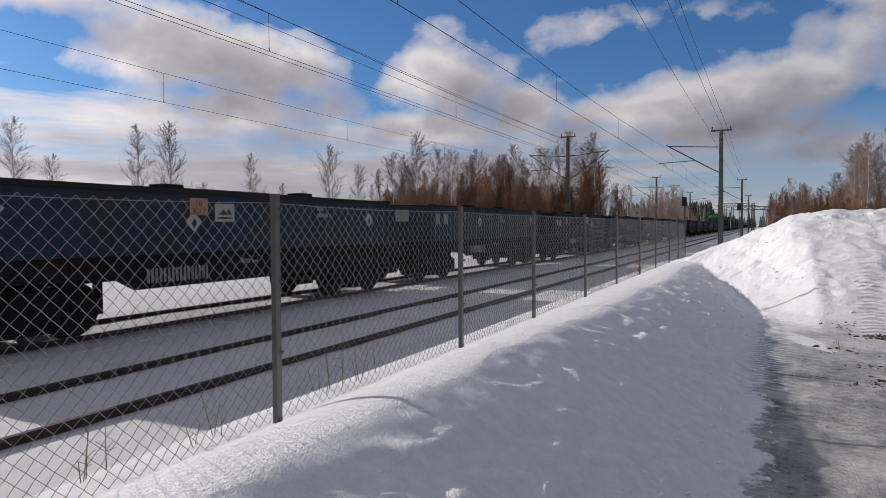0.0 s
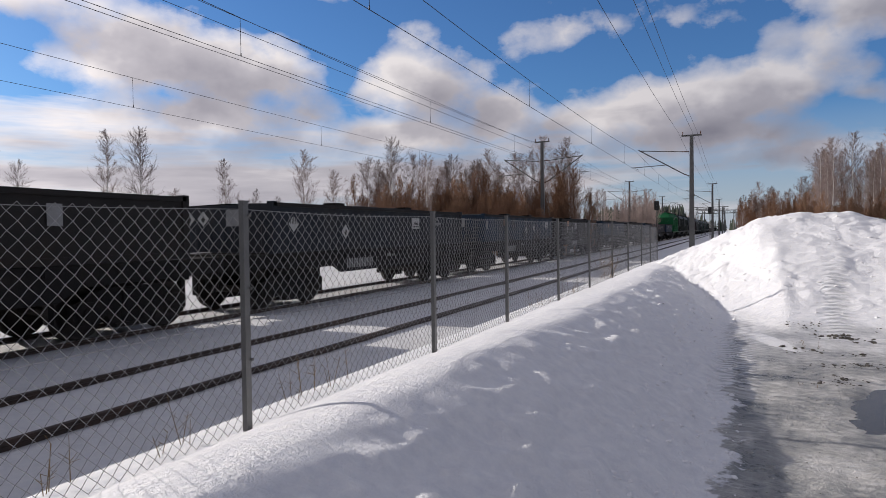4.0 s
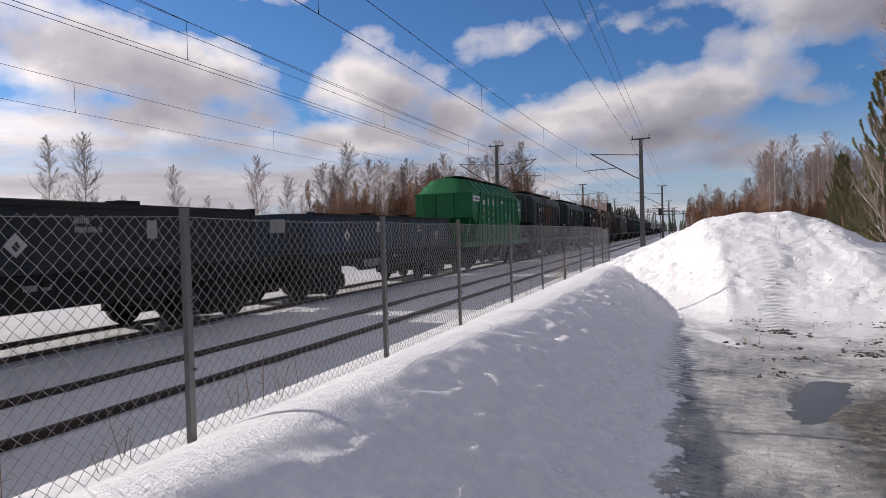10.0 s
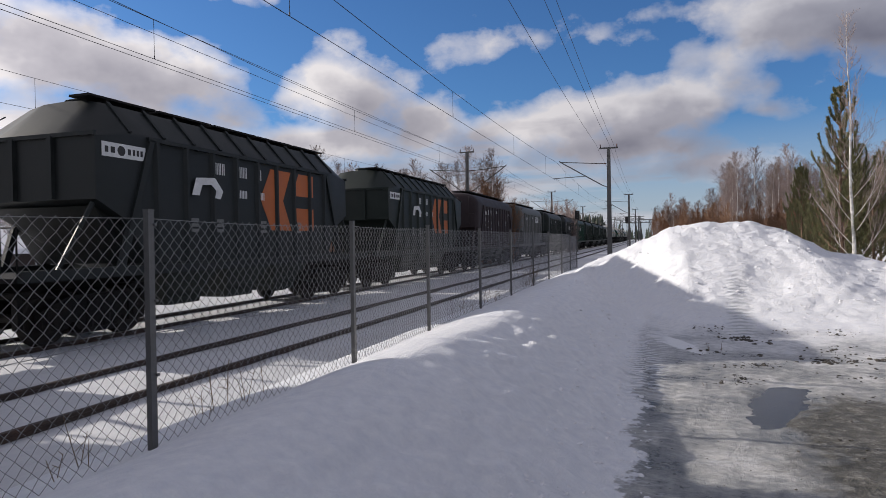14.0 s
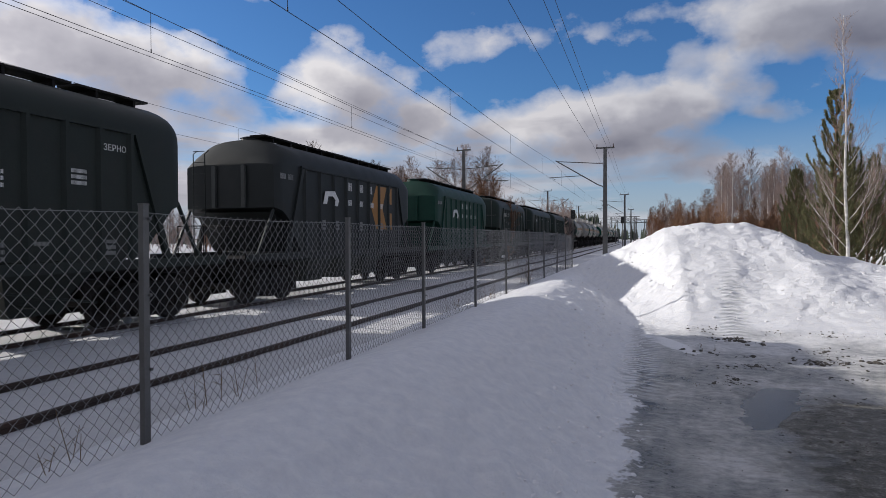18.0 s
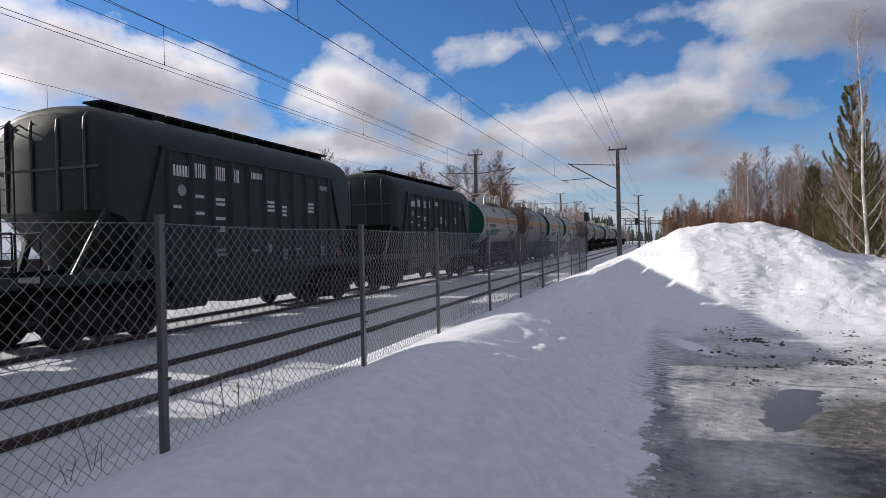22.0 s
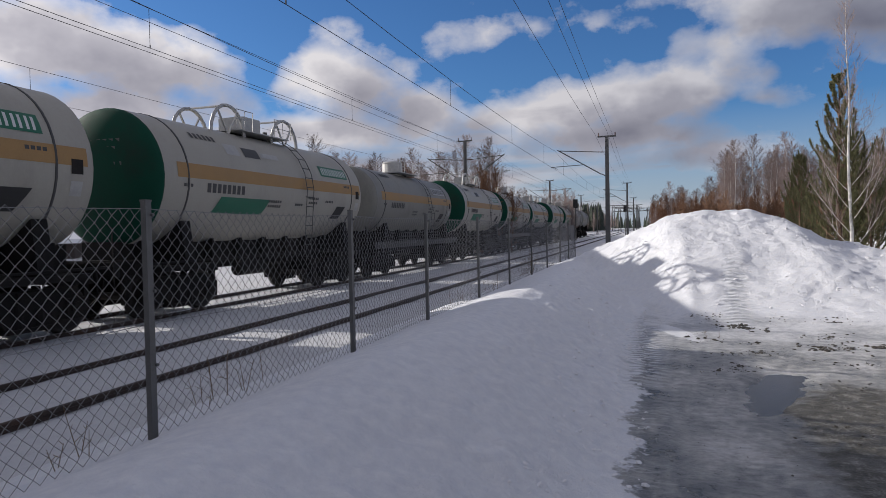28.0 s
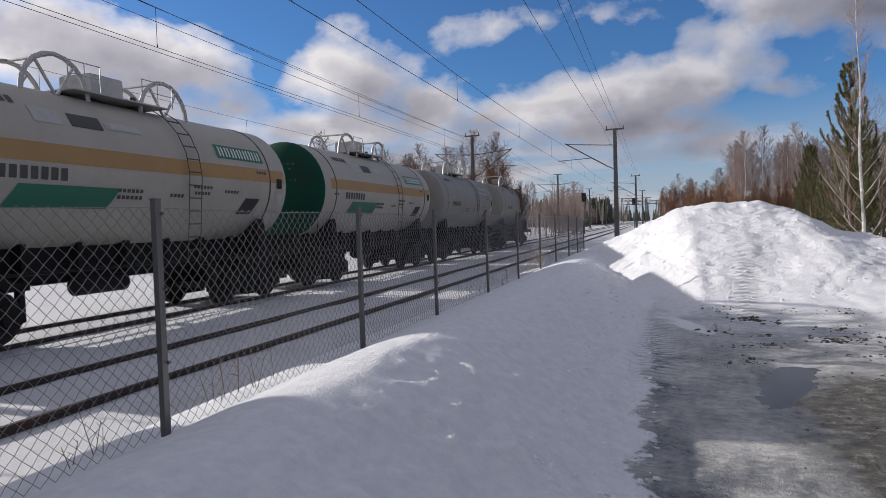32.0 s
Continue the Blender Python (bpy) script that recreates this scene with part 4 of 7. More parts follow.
def make_box(mat_key, seed, plates):
    """A low open-topped freight box that fills a flat wagon; the load is covered by a humped dark sheet."""
    rnd = random.Random(seed)
    L = 13.92
    y0, y1, zb, zt = 1.12, L - 1.50, 1.40, 2.50
    w = thing("freight_box", {"gond_blue": "worn blue open-topped steel freight box under soot", "gond_dark": "sooty brown-black open-topped steel freight box", "gond_grey": "faded grey-blue open-topped steel freight box"}[mat_key], "freight container", "freight boxes on the flat wagons")
    m = M[mat_key]
    for s in (-1, 1):
        bm = bmesh.new()
        n = 44
        outline = []
        for k in range(n + 1):
            y = y0 + (y1 - y0) * k / n
            outline.append((s * (1.50 if k % 4 in (1, 2) else 1.525), y))
        lo = [bm.verts.new((x, y, zb)) for x, y in outline]
        hi = [bm.verts.new((x, y, zt)) for x, y in outline]
        for k in range(n):
            q = (lo[k], lo[k + 1], hi[k + 1], hi[k])
            bm.faces.new(q if s > 0 else q[::-1])
        inner_lo = [bm.verts.new((s * 1.44, y, zb)) for y in (y0, y1)]
        inner_hi = [bm.verts.new((s * 1.44, y, zt)) for y in (y0, y1)]
        q = (inner_lo[1], inner_lo[0], inner_hi[0], inner_hi[1])
        bm.faces.new(q if s > 0 else q[::-1])
        part("side_wall", bm, m, w)
        bm = bmesh.new()
        box(bm, s * 1.50 - 0.07, s * 1.50 + 0.07, y0, y1, zt, zt + 0.09)
        part("top_rail", bm, M["gond_dark"], w)
        bm = bmesh.new()
        box(bm, s * 1.50 - 0.05, s * 1.50 + 0.05, y0, y1, zb - 0.02, zb + 0.10)
        part("bottom_rail", bm, m, w)
    for y in (y0, y1 - 0.06):
        bm = bmesh.new()
        box(bm, -1.5, 1.5, y, y + 0.06, zb, zt + 0.06)
        part("end_wall", bm, m, w)
        for q in range(7):
            bm = bmesh.new()
            xq = -1.26 + q * 0.42
            prism(bm, [(xq - 0.08, y + (0 if y == y0 else 0.06)), (xq - 0.04, y + (-0.025 if y == y0 else 0.085)), (xq + 0.04, y + (-0.025 if y == y0 else 0.085)), (xq + 0.08, y + (0 if y == y0 else 0.06))], "z", zb + 0.1, zt - 0.5)
            part("end_stiffener", bm, m, w)
        for s in (-1, 1):
            bm = bmesh.new()
            box(bm, s * 1.48 - 0.09, s * 1.48 + 0.09, y - 0.03, y + 0.12, zb - 0.03, zt + 0.12)
            part("corner_post", bm, m, w)
    end_labels(w, y0, 2.24, seed)
    bm = bmesh.new()
    rings = []
    for k in range(15):
        f = k / 14
        y = y0 + 0.1 + (y1 - y0 - 0.2) * f
        h = 0.10 * math.sin(math.pi * f) ** 0.7 + 0.025 * rnd.random()
        rings.append([(-1.48, y, zt + 0.02), (-1.2, y, zt + 0.07 + h * 0.6), (0, y, zt + 0.09 + h), (1.2, y, zt + 0.07 + h * 0.6), (1.48, y, zt + 0.02)])
    loft(bm, rings, close=False, caps=False)
    part("cover_sheet", bm, M["under"], w, "dark humped load cover")
    for f in (0.27, 0.62):
        bm = bmesh.new()
        y = y0 + (y1 - y0) * f + rnd.uniform(-0.6, 0.6)
        box(bm, 1.1, 1.5, y, y + 0.45, zt + 0.09, zt + 0.17)
        part("cover_clamp", bm, M["under"], w)
    x = 1.531
    for kind, y in plates:
        y = y0 + 0.25 + (y - 1.2) * 0.88
        z = 2.12 + rnd.uniform(-0.05, 0.05)
        if kind == "s":
            striped_diamond(w, x, y, z, 0.2)
        elif kind == "d":
            diamond(w, x, y, z - 0.12 * rnd.randint(0, 2), 0.2, M["label"])
        elif kind == "w":
            p = plate(w, "label_plate", x, y, y + 0.52, z - 0.12, z + 0.24, M["label"], "white label plate with a dark sketch")
            bm = bmesh.new()
            prism(bm, [(y + 0.08, z + 0.02), (y + 0.2, z + 0.12), (y + 0.3, z + 0.06), (y + 0.36, z + 0.14), (y + 0.46, z + 0.02)], "x", x + 0.006, x + 0.009)
            box(bm, x + 0.006, x + 0.009, y + 0.06, y + 0.46, z - 0.07, z - 0.03)
            part("sketch", bm, M["blacktext"], p)
        elif kind == "o":
            p = plate(w, "danger_plate", x, y, y + 0.44, z - 0.05, z + 0.28, M["plate_orange"], "orange danger number plate")
            for txt, dz in (("90", 0.12), ("3077", -0.035)):
                letters("danger_number", txt, 0.17, M["blacktext"], p, x + 0.009, y + (0.12 if txt == "90" else 0.03), z + dz)
        elif kind == "t":
            bm = bmesh.new()
            bars(bm, x, y, z + 0.10, [4], 0.10, 0.6)
            bars(bm, x, y, z - 0.06, [6, 1], 0.10, 0.6)
            part("stencil_lettering", bm, M["dim"], w, "faded white stencil marks")
        elif kind == "g":
            plate(w, "label_plate", x, y, y + 0.26, z - 0.16, z + 0.2, M["dim"], "grey label plate")
    return w


# -- covered hoppers --
def arc_roof(kind):
    """Half a cross-section of the hopper, from the side up to the ridge, as (x, z)."""
    if kind == "B":
        return [(1.56, 4.02), (1.50, 4.12), (0.95, 4.72), (0.55, 4.80), (0.0, 4.82)]
    return [(1.56, 3.90), (1.55, 4.08), (1.51, 4.22), (1.44, 4.35), (1.32, 4.48), (1.15, 4.59), (0.92, 4.68), (0.62, 4.74), (0.30, 4.77), (0.0, 4.78)]


def make_hopper(kind, key, label, emblem=None, marks="std", plate_on=False, brand=None, L=14.42):
    m = M[key]
    w = thing("hopper_wagon", label, "hopper wagon", "covered hopper wagons of the train")
    half = arc_roof(kind)
    ye = 2.05 if kind == "B" else 1.9
    yi = ye + 1.3

    def ring(y, zb, k=1.0, drop=0.0, wide=1.0):
        """k narrows the top towards the ends, wide the whole section at a rounded corner."""
        pts = [(1.56 * wide, zb)] + [(x * wide * (1 if n == 0 else k), (z - drop * (z - 3.9) / 0.9) if z > 3.9 else z) for n, (x, z) in enumerate(half)]
        return [(x, y, z) for x, z in pts] + [(-x, y, z) for x, z in pts[-2::-1]]

    bm = bmesh.new()
    zl = 2.62
    if kind == "A":
        corner = [(0.0, 0.0, 0.86, 0.22), (0.03, 0.02, 0.915, 0.15), (0.09, 0.04, 0.955, 0.09), (0.18, 0.08, 0.985, 0.04), (0.36, 0.14, 1.0, 0.0)]
        rs = [ring(ye + d, zl - q, 1.0, dr, wd) for d, q, wd, dr in corner] + [ring(yi, 1.45), ring(L - yi, 1.45)] + [ring(L - ye - d, zl - q, 1.0, dr, wd) for d, q, wd, dr in corner[::-1]]
    elif kind == "B":
        rs = [ring(ye, zl + 0.1, 1.0, 0.80), ring(ye + 0.75, zl - 0.3, 1.0, 0.0), ring(yi, 1.45), ring(L - yi, 1.45), ring(L - ye - 0.75, zl - 0.3, 1.0, 0.0), ring(L - ye, zl + 0.1, 1.0, 0.80)]
    else:
        hip = [(0.0, 0.10, 0.80, 0.94), (0.12, 0.06, 0.60, 0.985), (0.34, 0.0, 0.28, 1.0), (0.62, -0.2, 0.0, 1.0)]
        rs = [ring(ye + d, zl + q, 1.0, dr, wd) for d, q, dr, wd in hip] + [ring(yi, 1.45), ring(L - yi, 1.45)] + [ring(L - ye - d, zl + q, 1.0, dr, wd) for d, q, dr, wd in hip[::-1]]
    loft(bm, rs[::-1])
    body = part("body", bm, m, w, smooth=True)
    body.data.set_sharp_from_angle(angle=radians(32))
    xs = 1.562
    nribs = 11 if kind == "A" else 9
    ribs_y = [yi + 0.25 + (L - 2 * yi - 0.5) * k / (nribs - 1) for k in range(nribs)]
    ztop = 3.96 if kind != "B" else 4.0

    def b_rib(b):
        prism(b, [(0, -0.09), (0.075, -0.035), (0.075, 0.035), (0, 0.09)], "z", 1.42, ztop)

    rib = shared("side_rib_%s_%s" % (kind, key), b_rib, m)
    for y in ribs_y:
        piece("side_rib", rib, w, xs - 0.004, y, 0)
        piece("side_rib", rib, w, -xs + 0.004, y, 0, flip=True)
    for s in (-1, 1):
        for y, f in ((yi + 0.1, -1), (L - yi - 0.1, 1)):
            bm = bmesh.new()
            prism(bm, [(y - 0.07, ztop), (y + 0.07, ztop), (y + f * 0.85 + 0.07, 1.42), (y + f * 0.85 - 0.07, 1.42)], "x", s * 1.57 - 0.05, s * 1.57 + 0.06)
            part("corner_brace", bm, m, w)
        bm = bmesh.new()
        prism(bm, [(0.5, 1.22), (0.5, 1.42), (L - 0.5, 1.42), (L - 0.5, 1.22)], "x", s * 1.54 - 0.05, s * 1.54 + 0.08)
        part("side_sill", bm, m, w)
        bm = bmesh.new()
        box(bm, s * 1.56 - 0.02, s * 1.56 + 0.07, yi, L - yi, ztop - 0.02, ztop + 0.06)
        part("eaves_rail", bm, m, w)
    if kind == "B":
        for y in [ye + 0.9 + (L - 2 * ye - 1.8) * k / 9 for k in range(10)]:
            for s in (-1, 1):
                bm = bmesh.new()
                a, b = Vector((s * 1.52, y, 4.10)), Vector((s * 0.96, y, 4.74))
                rod(bm, a, b, 0.05, 4)
                part("roof_rib", bm, m, w)
    # ends: ribs, cross bar, slanted chute braces
    for y, f in ((ye, -1), (L - ye, 1)):
        if kind == "A":
            # end ribs and bar are paler than the dark bodies
            rib_mat = M["rib_grey"] if key in ("hop_black", "hop_dgreen") else m
            for x in (-1.1, -0.4, 0.3, 1.0):
                bm = bmesh.new()
                pipe(bm, [(x, y + f * 0.02, zl + 0.02), (x, y + f * 0.03, 4.25), (x, y + f * 0.01, 4.42), (x * 0.99, y - f * 0.08, 4.52)], 0.032, 6)
                part("end_rib", bm, rib_mat, w, "pale rib on the wagon's end")
            bm = bmesh.new()
            box(bm, -1.4, 1.32, min(y - f * 0.01, y + f * 0.03), max(y - f * 0.01, y + f * 0.03), 3.44, 3.49)
            part("end_bar", bm, rib_mat, w)
        else:
            for x in (-0.5, 0.5):
                bm = bmesh.new()
                box(bm, x - 0.06, x + 0.06, min(y, y + f * 0.08), max(y, y + f * 0.08), zl + 0.12, 3.95)
                part("end_rib", bm, M["rib_grey"] if kind == "C" and key != "hop_green" else m, w)
            if kind == "B":
                bm = bmesh.new()
                box(bm, -1.60, 1.60, min(y, y + f * 0.06), max(y, y + f * 0.06), 3.92, 4.00)
                part("end_bar", bm, m, w)
        for s in (-1, 1):
            bm = bmesh.new()
            rod(bm, (s * 1.42, y - f * 0.05, 2.65), (s * 1.38, y + f * 0.75, 1.3), 0.045, 6)
            part("end_strut", bm, M["hop_grey"] if kind == "A" and s < 0 else m, w)
        bm = bmesh.new()
        # sloping bottom chute under the end
        loft(bm, [[(-1.4, y - f * 0.1, 2.6), (1.4, y - f * 0.1, 2.6), (1.4, y - f * 2.0, 1.46), (-1.4, y - f * 2.0, 1.46)],
                  [(-0.7, y - f * 1.5, 1.5), (0.7, y - f * 1.5, 1.5), (0.7, y - f * 2.0, 1.31), (-0.7, y - f * 2.0, 1.31)]])
        part("end_chute", bm, m, w)
        bm = bmesh.new()
        yy = sorted((0.45 if f < 0 else L - 0.45, 3.3 if f < 0 else L - 3.3))
        box(bm, -1.5, 1.5, yy[0], yy[1], 1.22, 1.30)
        part("end_platform", bm, M["under"], w)
        bm = bmesh.new()
        yb = 0.5 if f < 0 else L - 0.5
        pipe(bm, [(1.5, yb, 1.3), (1.5, yb, 2.15), (0.2, yb, 2.15), (0.2, yb, 1.3)], 0.018, 5)
        pipe(bm, [(0.9, yb, 1.3), (0.9, yb, 2.15)], 0.018, 5)
        part("hand_rail", bm, M["under"], w)
        bm = bmesh.new()
        yl = y + f * 0.16
        xa, xb = -1.12, -0.72
        for x in (xa, xb):
            pipe(bm, [(x, yl, 1.3), (x, yl, 4.3), (x, y - f * 0.02, 4.42)], 0.016, 5)
        for k in range(10):
            rod(bm, (xa, yl, 1.5 + k * 0.32), (xb, yl, 1.5 + k * 0.32), 0.012, 4)
        part("end_ladder", bm, m, w)
    # underneath
    bm = bmesh.new()
    box(bm, -0.25, 0.25, 0.45, L - 0.45, 0.9, 1.22)
    part("centre_sill", bm, M["under"], w)

    def b_chute(b):
        loft(b, [[(-1.42, -1.02, 1.44), (1.42, -1.02, 1.44), (1.42, 1.02, 1.44), (-1.42, 1.02, 1.44)],
                 [(-1.0, -0.62, 0.72), (1.0, -0.62, 0.72), (1.0, 0.62, 0.72), (-1.0, 0.62, 0.72)],
                 [(-0.95, -0.52, 0.44), (0.95, -0.52, 0.44), (0.95, 0.52, 0.44), (-0.95, 0.52, 0.44)]][::-1])
        rod(b, (0.95, -0.45, 0.66), (1.5, -0.45, 0.66), 0.03, 5)
        rod(b, (1.3, -1.0, 0.95), (1.3, 1.0, 0.60), 0.025, 5)

    n = 3
    for k in range(n):
        y = L / 2 + (k - 1) * 2.15
        piece("discharge_chute", shared("discharge_chute", b_chute, M["hop_black"]), w, 0, y, 0)
    # roof walkway on brackets, and hatches
    ya, yb = ye + 0.6, L - ye - 0.1
    bm = bmesh.new()
    zr = 4.86
    seg = 5
    for k in range(seg):
        a, b = ya + (yb - ya) * k / seg, ya + (yb - ya) * (k + 1) / seg - 0.12
        box(bm, 0.28, 0.80, a, b, zr, zr + 0.045)
    part("roof_walkway", bm, M["under"], w, "dark grating walkway on the roof")
    for k in range(seg * 2):
        bm = bmesh.new()
        y = ya + (yb - ya) * (k + 0.5) / (seg * 2)
        box(bm, 0.25, 0.78, y - 0.03, y + 0.03, 4.66, zr)
        part("walkway_bracket", bm, M["under"], w)

    def b_hatch(b):
        rod(b, (0, 0, 4.7), (0, 0, 4.93), 0.36, 14)
        rod(b, (0, 0, 4.93), (0, 0, 4.97), 0.40, 14, 0.30)

    for k in range(4):
        piece("roof_hatch", shared("roof_hatch_" + key, b_hatch, m), w, -0.15, ye + 1.4 + k * (L - 2 * ye - 2.8) / 3, 0)
    # markings
    wh = M["white"]
    x = xs + 0.004

    def in_panel(k):
        return ribs_y[k] + 0.14
    if marks == "std":
        bm = bmesh.new()
        bars(bm, x, in_panel(0), 3.42, [3], 0.24, 0.62)
        part("railway_mark", bm, wh, w)
        for k, c in ((1, 3), (2, 3), (3, 2)):
            bm = bmesh.new()
            bars(bm, x, in_panel(k) - 0.06, 3.44, [c], 0.32, 0.30, 0.30)
            part("wagon_number", bm, wh, w, "white painted wagon number")
        bm = bmesh.new()
        rod(bm, (x - 0.002, in_panel(0) + 0.25, 3.12), (x + 0.002, in_panel(0) + 0.25, 3.12), 0.13, 14)
        part("round_mark", bm, M["dim"], w)
        for k, z in ((0, 2.72), (1, 2.98), (1, 2.6), (2, 2.95), (2, 2.5), (5, 3.0), (6, 2.9), (8, 3.05), (2, 1.75), (4, 1.72), (6, 1.7), (7, 1.72), (9, 1.75)):
            if k < nribs - 1:
                bm = bmesh.new()
                for q in range(1 + (k + int(z * 10)) % 3):
                    bars(bm, x, in_panel(k) - 0.02, z - q * 0.11, [5 + k % 3], 0.07, 0.55)
                part("stencil_lettering", bm, M["dim"] if z < 2.4 else wh, w, "small white stencil marks")
        if kind == "B":
            letters("cargo_word", "ЗЕРНО", 0.30, wh, w, x, L - ye - 1.30, 3.58)
            bm = bmesh.new()
            bars(bm, x, L - ye - 1.25, 3.26, [2, 4], 0.2, 0.5)
            part("wagon_number", bm, wh, w, "white painted wagon number")
            bm = bmesh.new()
            c = (L - ye - 0.85, 2.98)
            loft(bm, [[(x, c[0] + r * math.cos(q * 0.3142), c[1] + r * math.sin(q * 0.3142)) for q in range(20)] for r in (0.16, 0.19)], caps=False)
            part("round_mark", bm, wh, w, "white painted ring")
        letters("axle_load", "20", 0.2, wh, w, x, in_panel(2) + 0.1, 2.22)
        letters("cargo_word", "ЗЕРНО", 0.17, wh, w, x, in_panel(nribs - 2) - 0.05, 3.55)
        bm = bmesh.new()
        bars(bm, x, in_panel(4), 3.6, [5], 0.16, 0.6)
        part("owner_mark", bm, wh, w, "white owner mark shown as plain bars")
        plate(w, "data_plate", x, in_panel(5) - 0.08, in_panel(5) + 0.14, 1.68, 1.92, M["dim"], "grey data plate with fine rules")
    if marks == "rus":
        bm = bmesh.new()
        k0 = 1
        y = in_panel(k0)
        prism(bm, [(y - 0.05, 2.95), (y + 0.1, 3.35), (y + 0.75, 3.4), (y + 1.05, 3.1), (y + 0.95, 2.9), (y + 0.75, 2.92), (y + 0.8, 3.1), (y + 0.62, 3.22), (y + 0.3, 3.2), (y + 0.2, 2.95)], "x", x + 0.074, x + 0.078)
        part("owner_emblem", bm, wh, w, "white owner emblem as a plain shape")
        bm = bmesh.new()
        for k, c in ((2, 2), (3, 3), (4, 2)) if kind == "B" else ((3, 3), (4, 3), (5, 3), (6, 3)):
            if k < nribs - 1:
                bars(bm, x, in_panel(k) - 0.05, 2.98, [c], 0.2, 0.5)
        part("owner_name", bm, wh, w, "white owner name as plain bars")
        bm = bmesh.new()
        for k, c in ((2, 3), (3, 3), (4, 1)) if kind == "B" else ((3, 3), (4, 3), (5, 2)):
            bars(bm, x, in_panel(k) - 0.04, 3.5, [c], 0.28, 0.32, 0.30)
        part("wagon_number", bm, wh, w, "white painted wagon number")
        bm = bmesh.new()
        bars(bm, x, ye + 0.2, 3.55, [3, 3], 0.16, 0.5)
        part("railway_mark", bm, M["dim"], w)
        for k in (1, 2, 4, 6):
            bm = bmesh.new()
            for q in range(3):
                bars(bm, x, in_panel(k), 2.35 - q * 0.12, [5], 0.075, 0.55)
            part("stencil_lettering", bm, M["dim"], w)
    if plate_on:
        pz = 3.55
        p = plate(w, "maker_plate", xs + 0.004, ye + 0.15, ye + 1.25, pz, pz + 0.28, wh, "white maker's plate with a dark mark")
        bm = bmesh.new()
        box(bm, xs + 0.010, xs + 0.013, ye + 0.22, ye + 0.3, pz + 0.08, pz + 0.2)
        box(bm, xs + 0.010, xs + 0.013, ye + 0.36, ye + 0.46, pz + 0.08, pz + 0.2)
        box(bm, xs + 0.010, xs + 0.013, ye + 0.78, ye + 0.86, pz + 0.08, pz + 0.2)
        for q in range(3):
            box(bm, xs + 0.010, xs + 0.013, ye + 0.91 + q * 0.1, ye + 0.97 + q * 0.1, pz + 0.08, pz + 0.2)
        rod(bm, (xs + 0.010, ye + 0.62, pz + 0.14), (xs + 0.013, ye + 0.62, pz + 0.14), 0.1, 10)
        part("maker_mark", bm, M["blacktext"], p)
    if brand == "board":
        p = plate(w, "operator_board", xs + 0.079, in_panel(nribs - 5), in_panel(nribs - 3) + 0.1, 3.3, 3.8, wh, "white operator board with dark blocks")
        bm = bmesh.new()
        for q in range(4):
            yq = in_panel(nribs - 5) + 0.12 + q * 0.32
            box(bm, xs + 0.085, xs + 0.088, yq, yq + 0.22, 3.48, 3.74)
        box(bm, xs + 0.085, xs + 0.088, in_panel(nribs - 5) + 0.12, in_panel(nribs - 3) - 0.1, 3.36, 3.42)
        part("board_mark", bm, M["blacktext"], p)
    if emblem:
        ky = in_panel(nribs - 5) + 0.35 if kind != "C" else in_panel(nribs - 4) + 0.45
        we = 2.45 if kind != "C" else 1.7
        z0, z1 = 2.18, 3.86
        zm = (z0 + z1) / 2
        bm = bmesh.new()
        prism(bm, [(ky - 0.35, zm), (ky + 0.15, z0), (ky + we, z0), (ky + we, z1), (ky + 0.15, z1)], "x", xs, xs + 0.005)
        e = part("emblem", bm, M[emblem], w, "orange block emblem with a dark arrow")
        bm = bmesh.new()
        a = ky + 0.75
        prism(bm, [(a, zm), (a + 0.42, z0), (a + 0.85, z0), (a + 0.5, zm - 0.18), (ky + we, zm - 0.18), (ky + we, zm + 0.18), (a + 0.5, zm + 0.18), (a + 0.85, z1), (a + 0.42, z1)], "x", xs + 0.005, xs + 0.009)
        part("arrow", bm, m, e, "dark arrow")
    running_gear(w, L, 2.45)
    return w


# -- tank wagons --
TANK_R, TANK_Z, TANK_L = 1.56, 3.12, 12.02


def patch(bm, y0, y1, z0, z1, lift=0.006, skew=0.0, n=6):
    """A sheet that follows the barrel's near side between two heights above its axis."""
    r = TANK_R + lift
    a0, a1 = math.asin(z0 / r), math.asin(z1 / r)
    rows = []
    for k in range(n + 1):
        a = a0 + (a1 - a0) * k / n
        s = skew * k / n
        rows.append([(r * math.cos(a), y0 + s, TANK_Z + r * math.sin(a)), (r * math.cos(a), y1 + s, TANK_Z + r * math.sin(a))])
    for p, q in zip(rows[:-1], rows[1:]):
        bm.faces.new([bm.verts.new(c) for c in (p[0], p[1], q[1], q[0])])


